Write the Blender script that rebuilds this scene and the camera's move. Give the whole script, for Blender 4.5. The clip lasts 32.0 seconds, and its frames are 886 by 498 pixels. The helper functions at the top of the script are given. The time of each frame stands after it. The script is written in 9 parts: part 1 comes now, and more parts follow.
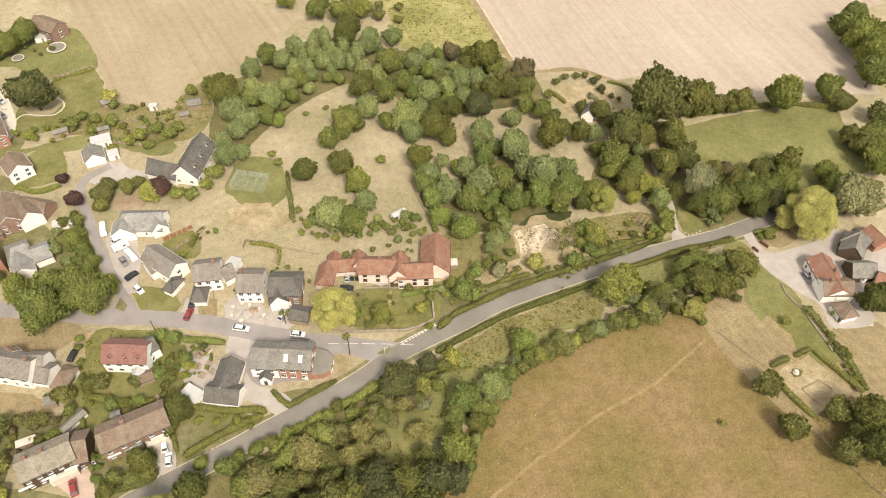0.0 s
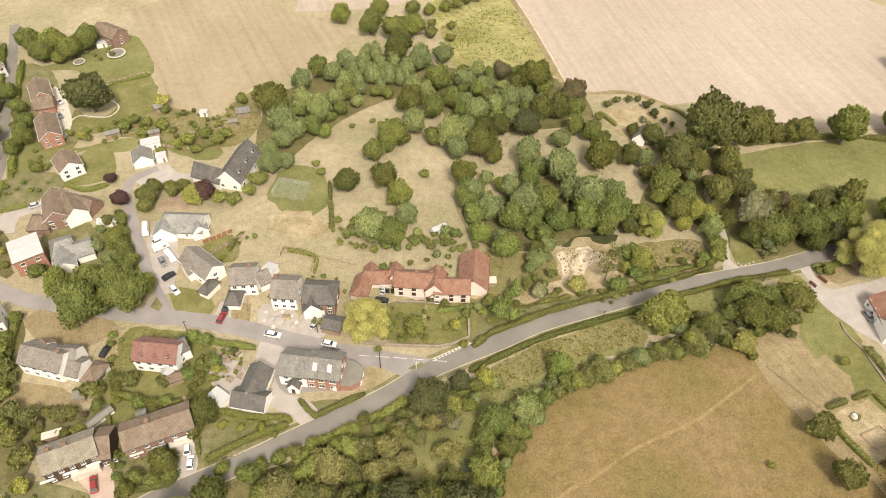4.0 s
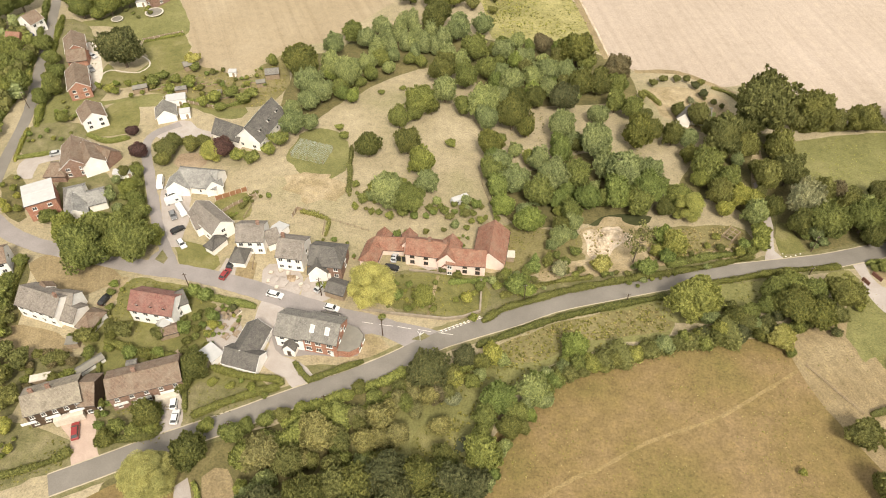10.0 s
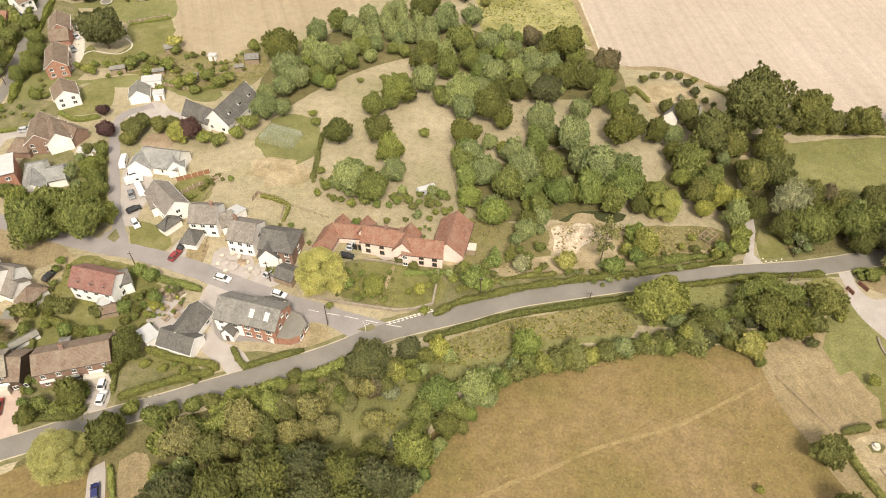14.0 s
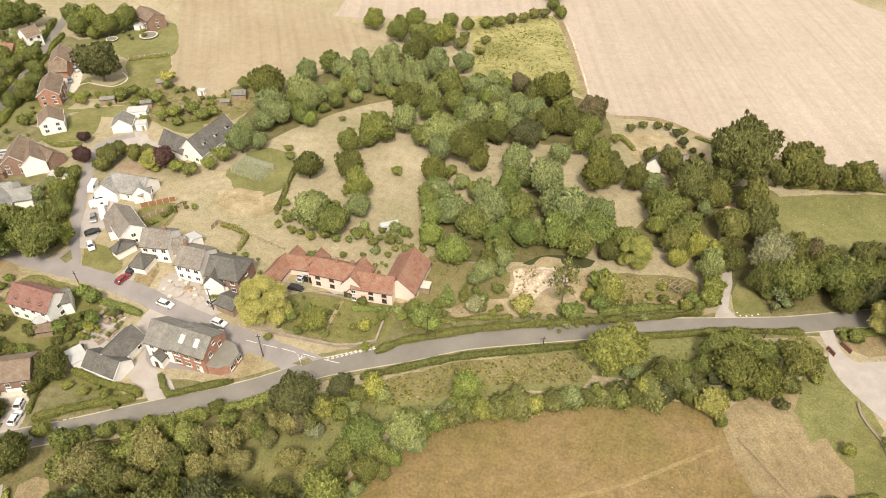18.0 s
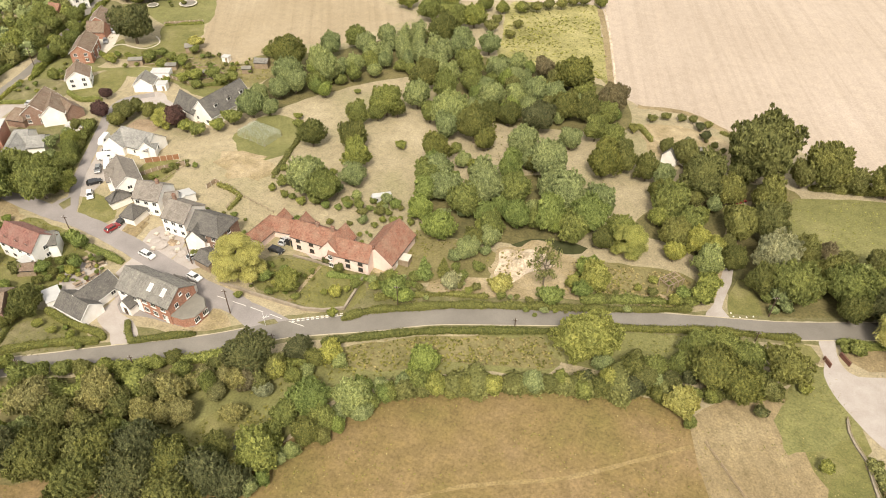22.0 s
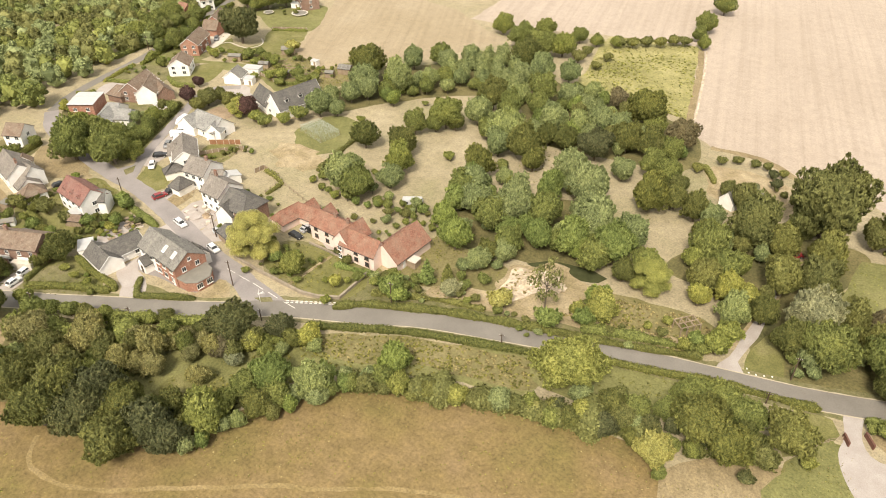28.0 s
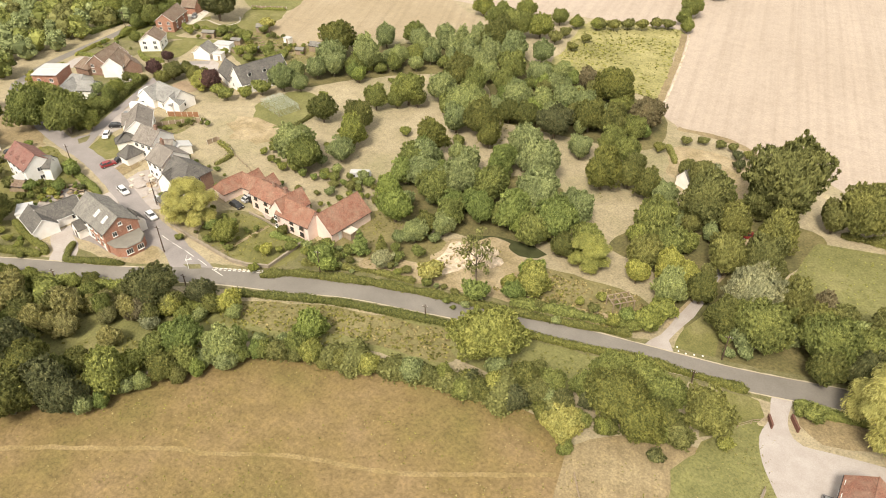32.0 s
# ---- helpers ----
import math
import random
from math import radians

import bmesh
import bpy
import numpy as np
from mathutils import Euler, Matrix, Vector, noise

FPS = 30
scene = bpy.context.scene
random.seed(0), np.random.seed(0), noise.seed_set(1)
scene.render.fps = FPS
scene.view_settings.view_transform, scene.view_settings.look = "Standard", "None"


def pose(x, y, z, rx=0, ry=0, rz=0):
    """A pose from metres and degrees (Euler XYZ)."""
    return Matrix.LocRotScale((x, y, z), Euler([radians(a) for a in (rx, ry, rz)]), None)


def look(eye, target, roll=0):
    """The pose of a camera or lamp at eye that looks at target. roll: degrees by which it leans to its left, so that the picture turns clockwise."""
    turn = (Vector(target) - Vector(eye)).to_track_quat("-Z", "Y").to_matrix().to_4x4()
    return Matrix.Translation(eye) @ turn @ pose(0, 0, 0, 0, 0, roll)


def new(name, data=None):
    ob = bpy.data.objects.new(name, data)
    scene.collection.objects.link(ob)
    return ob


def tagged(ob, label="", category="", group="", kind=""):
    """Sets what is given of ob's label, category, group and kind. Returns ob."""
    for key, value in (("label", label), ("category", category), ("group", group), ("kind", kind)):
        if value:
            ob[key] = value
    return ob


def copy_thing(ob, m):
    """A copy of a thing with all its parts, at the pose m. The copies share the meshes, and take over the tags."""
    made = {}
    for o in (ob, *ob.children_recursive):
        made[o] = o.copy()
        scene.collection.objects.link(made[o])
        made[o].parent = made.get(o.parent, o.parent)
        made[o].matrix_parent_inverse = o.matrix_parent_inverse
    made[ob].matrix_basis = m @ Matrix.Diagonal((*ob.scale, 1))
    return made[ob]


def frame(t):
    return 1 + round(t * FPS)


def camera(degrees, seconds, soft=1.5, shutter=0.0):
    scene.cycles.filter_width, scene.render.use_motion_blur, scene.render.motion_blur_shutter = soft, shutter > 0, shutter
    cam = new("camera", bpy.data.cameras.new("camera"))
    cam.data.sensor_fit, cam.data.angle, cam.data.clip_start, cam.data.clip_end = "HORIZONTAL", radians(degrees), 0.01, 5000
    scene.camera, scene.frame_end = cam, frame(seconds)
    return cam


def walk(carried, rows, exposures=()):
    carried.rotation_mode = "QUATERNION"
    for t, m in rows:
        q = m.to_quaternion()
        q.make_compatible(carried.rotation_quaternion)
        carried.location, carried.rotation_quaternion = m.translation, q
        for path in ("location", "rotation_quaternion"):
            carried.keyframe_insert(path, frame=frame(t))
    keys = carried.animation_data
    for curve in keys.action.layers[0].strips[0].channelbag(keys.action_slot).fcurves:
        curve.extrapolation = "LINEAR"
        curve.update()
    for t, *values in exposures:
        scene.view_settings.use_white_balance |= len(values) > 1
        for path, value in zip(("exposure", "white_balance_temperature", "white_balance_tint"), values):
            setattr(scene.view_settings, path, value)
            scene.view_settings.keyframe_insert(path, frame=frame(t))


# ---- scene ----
cam = camera(64.6, 32.0, soft=1.0)
METRES, EYE, TILT, LEAN, TURN = 149.5, 170.325, -49.82, -1.56, 0.0
ROWS = [
    (0, -0.00141, 0.0008, -0.00102, -0.043, 0.036, -0.004),
    (0.5, -0.00151, 0.00583, -0.00492, 0.687, 0.107, -0.72),
    (1, -0.00147, 0.01077, -0.00871, 1.244, 0.146, -1.25),
    (1.5, -0.00112, 0.01555, -0.01227, 1.725, 0.165, -1.619),
    (2, -0.00033, 0.02013, -0.01554, 2.144, 0.191, -1.968),
    (2.5, 0.00101, 0.02453, -0.01854, 2.493, 0.209, -2.249),
    (3, 0.0029, 0.02886, -0.02143, 2.821, 0.655, -2.528),
    (3.5, 0.0053, 0.03328, -0.02452, 3.143, 2.003, -2.791),
    (5.5, 0.01884, 0.05373, -0.04095, 4.499, 2.564, -3.962),
    (6, 0.02273, 0.06032, -0.04563, 4.84, 2.523, -4.292),
    (6.5, 0.02684, 0.06746, -0.05045, 5.306, 2.485, -4.791),
    (7, 0.03129, 0.07506, -0.05536, 6.01, 2.411, -5.562),
    (7.5, 0.03621, 0.08301, -0.06028, 6.683, 2.352, -6.292),
    (8, 0.04182, 0.09125, -0.06516, 7.098, 2.311, -6.69),
    (8.5, 0.04838, 0.09971, -0.06991, 7.194, 2.296, -6.658),
    (9, 0.05616, 0.10835, -0.0745, 7.267, 2.283, -6.554),
    (9.5, 0.06539, 0.11716, -0.07884, 7.529, 2.251, -6.706),
    (10, 0.0761, 0.12614, -0.08286, 7.629, 2.198, -6.768),
    (10.5, 0.0882, 0.13528, -0.08647, 7.731, 2.164, -6.919),
    (11, 0.10155, 0.14457, -0.08959, 8.016, 2.084, -7.239),
    (11.5, 0.11597, 0.15405, -0.09218, 8.401, 2.003, -7.659),
    (12, 0.13126, 0.16374, -0.09425, 8.81, 1.901, -8.091),
    (12.5, 0.1472, 0.17367, -0.09592, 9.127, 1.833, -8.441),
    (13, 0.16362, 0.18388, -0.09731, 9.414, 1.757, -8.721),
    (13.5, 0.18038, 0.19437, -0.09859, 9.64, 1.674, -8.969),
    (14, 0.19738, 0.20513, -0.09999, 9.866, 2.807, -9.165),
    (14.5, 0.21453, 0.21608, -0.10188, 9.999, 5.17, -9.309),
    (16.5, 0.28388, 0.2609, -0.11159, 11.842, 4.886, -11.319),
    (17, 0.30097, 0.27184, -0.11334, 12.115, 7.637, -11.501),
    (17.5, 0.31791, 0.28265, -0.11484, 12.35, 7.641, -11.769),
    (18, 0.33471, 0.29332, -0.11613, 12.765, 7.579, -12.211),
    (18.5, 0.35139, 0.30382, -0.11727, 13.269, 7.47, -12.78),
    (19, 0.36796, 0.31415, -0.11829, 13.85, 7.337, -13.431),
    (19.5, 0.38439, 0.32424, -0.11924, 14.424, 7.212, -14.08),
    (20, 0.40067, 0.33406, -0.12011, 15.017, 7.071, -14.74),
    (20.5, 0.41678, 0.34361, -0.12089, 15.665, 6.941, -15.44),
    (21, 0.43271, 0.35295, -0.1216, 16.323, 6.801, -16.15),
    (21.5, 0.44842, 0.36221, -0.12226, 16.989, 6.656, -16.85),
    (22, 0.46388, 0.37154, -0.12291, 17.572, 6.566, -17.423),
    (22.5, 0.47904, 0.38104, -0.12353, 18.047, 6.428, -17.913),
    (23, 0.4939, 0.39069, -0.12406, 18.54, 6.258, -18.391),
    (23.5, 0.50854, 0.40034, -0.12429, 19.394, 5.933, -19.239),
    (24, 0.52311, 0.40981, -0.12405, 21.259, 5.289, -21.084),
    (24.5, 0.53768, 0.41906, -0.1232, 22.982, 4.679, -22.73),
    (26.5, 0.59604, 0.45428, -0.11397, 25.695, 3.657, -25.126),
    (27, 0.61079, 0.46364, -0.11068, 26.53, 4.668, -25.837),
    (27.5, 0.62563, 0.47339, -0.10726, 27.298, 6.587, -26.415),
    (28, 0.64045, 0.48366, -0.10368, 27.995, 6.324, -26.959),
    (28.5, 0.65515, 0.49459, -0.09998, 28.62, 6.045, -27.439),
    (29, 0.66961, 0.50618, -0.09624, 29.019, 5.841, -27.709),
    (29.5, 0.6837, 0.51836, -0.0925, 29.107, 5.793, -27.752),
    (30, 0.6973, 0.53097, -0.08884, 29.127, 5.749, -27.774),
    (30.5, 0.71035, 0.54385, -0.08531, 29.142, 5.723, -27.814),
    (31, 0.72286, 0.5568, -0.0819, 29.188, 5.711, -27.874),
    (31.5, 0.73496, 0.5697, -0.07861, 29.329, 5.655, -28),
    (32, 0.74687, 0.58254, -0.07537, 29.934, 5.392, -28.482),
]
walk(cam, [(t, pose(0, 0, EYE, TILT, LEAN, TURN) @ pose(METRES * x, METRES * y, METRES * z, 90 + pitch, roll, yaw)) for t, x, y, z, yaw, pitch, roll in ROWS],
     [(0.0, 0.52, 6820, 8.0), (16.0, 0.53, 6820, 8.0), (24.0, 0.59, 6800, 8.0), (32.0, 0.62, 6800, 8.0)])

# ---- sky and sun: a bright hazy day, soft shadows
world = bpy.data.worlds.new("sky")
scene.world = world
world.use_nodes = True
wn = world.node_tree.nodes
sky = wn.new("ShaderNodeTexSky")
sky.sky_type = "NISHITA"
sky.sun_disc = False
sky.sun_elevation, sky.sun_rotation = radians(50), radians(160)
sky.air_density, sky.dust_density, sky.ozone_density = 1.0, 3.0, 1.0
haze = wn.new("ShaderNodeMix")
haze.data_type = "RGBA"
haze.inputs[0].default_value = 0.6
haze.inputs[7].default_value = (8.0, 7.7, 7.2, 1)
world.node_tree.links.new(sky.outputs[0], haze.inputs[6])
world.node_tree.links.new(haze.outputs[2], wn["Background"].inputs[0])
wn["Background"].inputs[1].default_value = 0.115
sun = bpy.data.lights.new("sun", "SUN")
sun.energy, sun.angle, sun.color = 2.95, radians(14), (1.0, 0.935, 0.835)
sun_lamp = new("sun", sun)
sun_lamp.matrix_world = look((0, 0, 300), (-86, 236, 0))


# ---- materials
def ramp(nodes, stops):
    r = nodes.new("ShaderNodeValToRGB")
    e = r.color_ramp.elements
    while len(e) < len(stops):
        e.new(0.5)
    for k, (at, c) in enumerate(stops):
        e[k].position, e[k].color = at, (*c, 1)
    return r


def noise_node(nt, scale, detail=4.0, rough=0.55, stretch=None, turn=0.0, coords="Object"):
    tc = nt.nodes.new("ShaderNodeTexCoord")
    mp = nt.nodes.new("ShaderNodeMapping")
    n = nt.nodes.new("ShaderNodeTexNoise")
    n.inputs["Scale"].default_value, n.inputs["Detail"].default_value, n.inputs["Roughness"].default_value = scale, detail, rough
    nt.links.new(tc.outputs[coords], mp.inputs[0])
    if stretch:
        mp.vector_type = "TEXTURE"
        mp.inputs["Scale"].default_value = tuple(1 / v for v in stretch)
    mp.inputs["Rotation"].default_value = (0, 0, turn)
    nt.links.new(mp.outputs[0], n.inputs["Vector"])
    return n


def mixed(nt, a, b, fac, mode="MIX"):
    m = nt.nodes.new("ShaderNodeMix")
    m.data_type, m.blend_type = "RGBA", mode
    for sock, v in ((m.inputs[6], a), (m.inputs[7], b), (m.inputs[0], fac)):
        if isinstance(v, (int, float)):
            sock.default_value = v
        elif isinstance(v, tuple):
            sock.default_value = (*v, 1)
        else:
            nt.links.new(v, sock)
    return m.outputs[2]


def material(name, rough=0.9, metallic=0.0):
    m = bpy.data.materials.new(name)
    m.use_nodes = True
    b = m.node_tree.nodes["Principled BSDF"]
    b.inputs["Roughness"].default_value, b.inputs["Metallic"].default_value = rough, metallic
    b.inputs["Specular IOR Level"].default_value = 0.25
    return m, m.node_tree, b


def bumped(nt, b, source, strength, distance=0.1):
    k = nt.nodes.new("ShaderNodeBump")
    k.inputs["Strength"].default_value, k.inputs["Distance"].default_value = strength, distance
    nt.links.new(source, k.inputs["Height"])
    nt.links.new(k.outputs[0], b.inputs["Normal"])


def turf(name, low, mid, high, patch_scale=0.06, grain=2.2, mow=None, turn=0.0, mow_amount=0.5, speckle=0.85):
    """Grass, stubble or bare ground: broad patches, tufts, fine grain, and mown or drilled lines."""
    m, nt, b = material(name, 0.95)
    big = noise_node(nt, patch_scale, 5, 0.6)
    r = ramp(nt.nodes, ((0.3, low), (0.5, mid), (0.7, high)))
    nt.links.new(big.outputs[0], r.inputs[0])
    tuft = noise_node(nt, grain * 0.22, 4, 0.7)
    tr = ramp(nt.nodes, ((0.3, (0.78, 0.78, 0.76)), (0.52, (1, 1, 1)), (0.74, (1.16, 1.15, 1.08))))
    nt.links.new(tuft.outputs[0], tr.inputs[0])
    col = mixed(nt, r.outputs[0], tr.outputs[0], min(1.0, speckle * 1.17), "MULTIPLY")
    fine = noise_node(nt, grain, 3, 0.75)
    fr = ramp(nt.nodes, ((0.3, (0.62, 0.62, 0.6)), (0.5, (1, 1, 1)), (0.7, (1.34, 1.33, 1.28))))
    nt.links.new(fine.outputs[0], fr.inputs[0])
    col = mixed(nt, col, fr.outputs[0], speckle, "MULTIPLY")
    if mow:
        lines = noise_node(nt, 1.0, 3, 0.6, (mow, mow * 0.018, mow), turn)
        lr = ramp(nt.nodes, ((0.36, (0.78, 0.76, 0.72)), (0.5, (1, 1, 1)), (0.64, (1.16, 1.15, 1.13))))
        nt.links.new(lines.outputs[0], lr.inputs[0])
        col = mixed(nt, col, lr.outputs[0], mow_amount, "MULTIPLY")
    nt.links.new(col, b.inputs["Base Color"])
    bumped(nt, b, fine.outputs[0], 0.6, 0.15)
    return m


def surface(name, a, c, scale=0.8, rough=0.85, grain=14.0, bump=0.3, amount=0.35):
    """Paint, render, asphalt, concrete: two tones in broad stains and a fine grain."""
    m, nt, b = material(name, rough)
    big = noise_node(nt, scale, 5, 0.6)
    r = ramp(nt.nodes, ((0.33, a), (0.67, c)))
    nt.links.new(big.outputs[0], r.inputs[0])
    fine = noise_node(nt, grain, 3, 0.7)
    fr = ramp(nt.nodes, ((0.3, (0.75, 0.75, 0.75)), (0.7, (1.2, 1.2, 1.2))))
    nt.links.new(fine.outputs[0], fr.inputs[0])
    nt.links.new(mixed(nt, r.outputs[0], fr.outputs[0], amount, "MULTIPLY"), b.inputs["Base Color"])
    bumped(nt, b, fine.outputs[0], bump, 0.02)
    return m


def tiles(name, a, c, moss, course=0.3, width=0.25, rough=0.85):
    """Roof tiles or bricks in courses, with single tiles of their own tone, stains and lichen. Needs the slope's own flat coordinates (UV)."""
    m, nt, b = material(name, rough)
    tc = nt.nodes.new("ShaderNodeTexCoord")
    br = nt.nodes.new("ShaderNodeTexBrick")
    br.inputs["Scale"].default_value = 1.0
    br.inputs["Brick Width"].default_value, br.inputs["Row Height"].default_value = width, course
    br.inputs["Mortar Size"].default_value, br.inputs["Mortar Smooth"].default_value = course * 0.09, 0.3
    br.inputs["Color1"].default_value, br.inputs["Color2"].default_value = (*a, 1), (*c, 1)
    br.inputs["Mortar"].default_value = (a[0] * 0.45, a[1] * 0.45, a[2] * 0.45, 1)
    nt.links.new(tc.outputs["UV"], br.inputs["Vector"])
    stain = noise_node(nt, 0.55, 6, 0.68)
    sr = ramp(nt.nodes, ((0.4, (0, 0, 0)), (0.68, (1, 1, 1))))
    nt.links.new(stain.outputs[0], sr.inputs[0])
    col = mixed(nt, br.outputs[0], moss, mixed(nt, (0, 0, 0), sr.outputs[0], 0.6))
    spots = noise_node(nt, 2.6, 4, 0.7)
    pr = ramp(nt.nodes, ((0.3, (0.7, 0.7, 0.7)), (0.55, (1, 1, 1)), (0.75, (1.5, 1.5, 1.45))))
    nt.links.new(spots.outputs[0], pr.inputs[0])
    nt.links.new(mixed(nt, col, pr.outputs[0], 0.75, "MULTIPLY"), b.inputs["Base Color"])
    bumped(nt, b, br.outputs[1], -0.5, 0.03)
    return m


def foliage(name, dark, mid, light):
    m, nt, b = material(name, 0.75)
    geo = nt.nodes.new("ShaderNodeNewGeometry")
    info = nt.nodes.new("ShaderNodeObjectInfo")
    r = ramp(nt.nodes, ((0.0, tuple(0.62 * v for v in dark)), (0.5, mid), (1.0, tuple(1.2 * v for v in light))))
    nt.links.new(geo.outputs["Random Per Island"], r.inputs[0])
    clump = noise_node(nt, 1.7, 3, 0.6)
    cr = ramp(nt.nodes, ((0.35, (0.72, 0.75, 0.72)), (0.65, (1.16, 1.14, 1.06))))
    nt.links.new(clump.outputs[0], cr.inputs[0])
    col = mixed(nt, r.outputs[0], cr.outputs[0], 0.9, "MULTIPLY")
    own = ramp(nt.nodes, ((0.0, (0.82, 0.86, 0.84)), (0.5, (1, 1, 1)), (1.0, (1.14, 1.13, 0.98))))
    nt.links.new(info.outputs["Random"], own.inputs[0])
    col = mixed(nt, col, own.outputs[0], 1.0, "MULTIPLY")
    nt.links.new(col, b.inputs["Base Color"])
    tr = nt.nodes.new("ShaderNodeBsdfTranslucent")
    nt.links.new(col, tr.inputs[0])
    mx = nt.nodes.new("ShaderNodeMixShader")
    mx.inputs[0].default_value = 0.2
    nt.links.new(b.outputs[0], mx.inputs[1])
    nt.links.new(tr.outputs[0], mx.inputs[2])
    nt.links.new(mx.outputs[0], nt.nodes["Material Output"].inputs[0])
    return m


def plain(name, c, rough=0.6, metallic=0.0):
    return surface(name, tuple(0.88 * v for v in c), tuple(min(1.0, 1.08 * v) for v in c), 1.3, rough, 9.0, 0.05, 0.2)


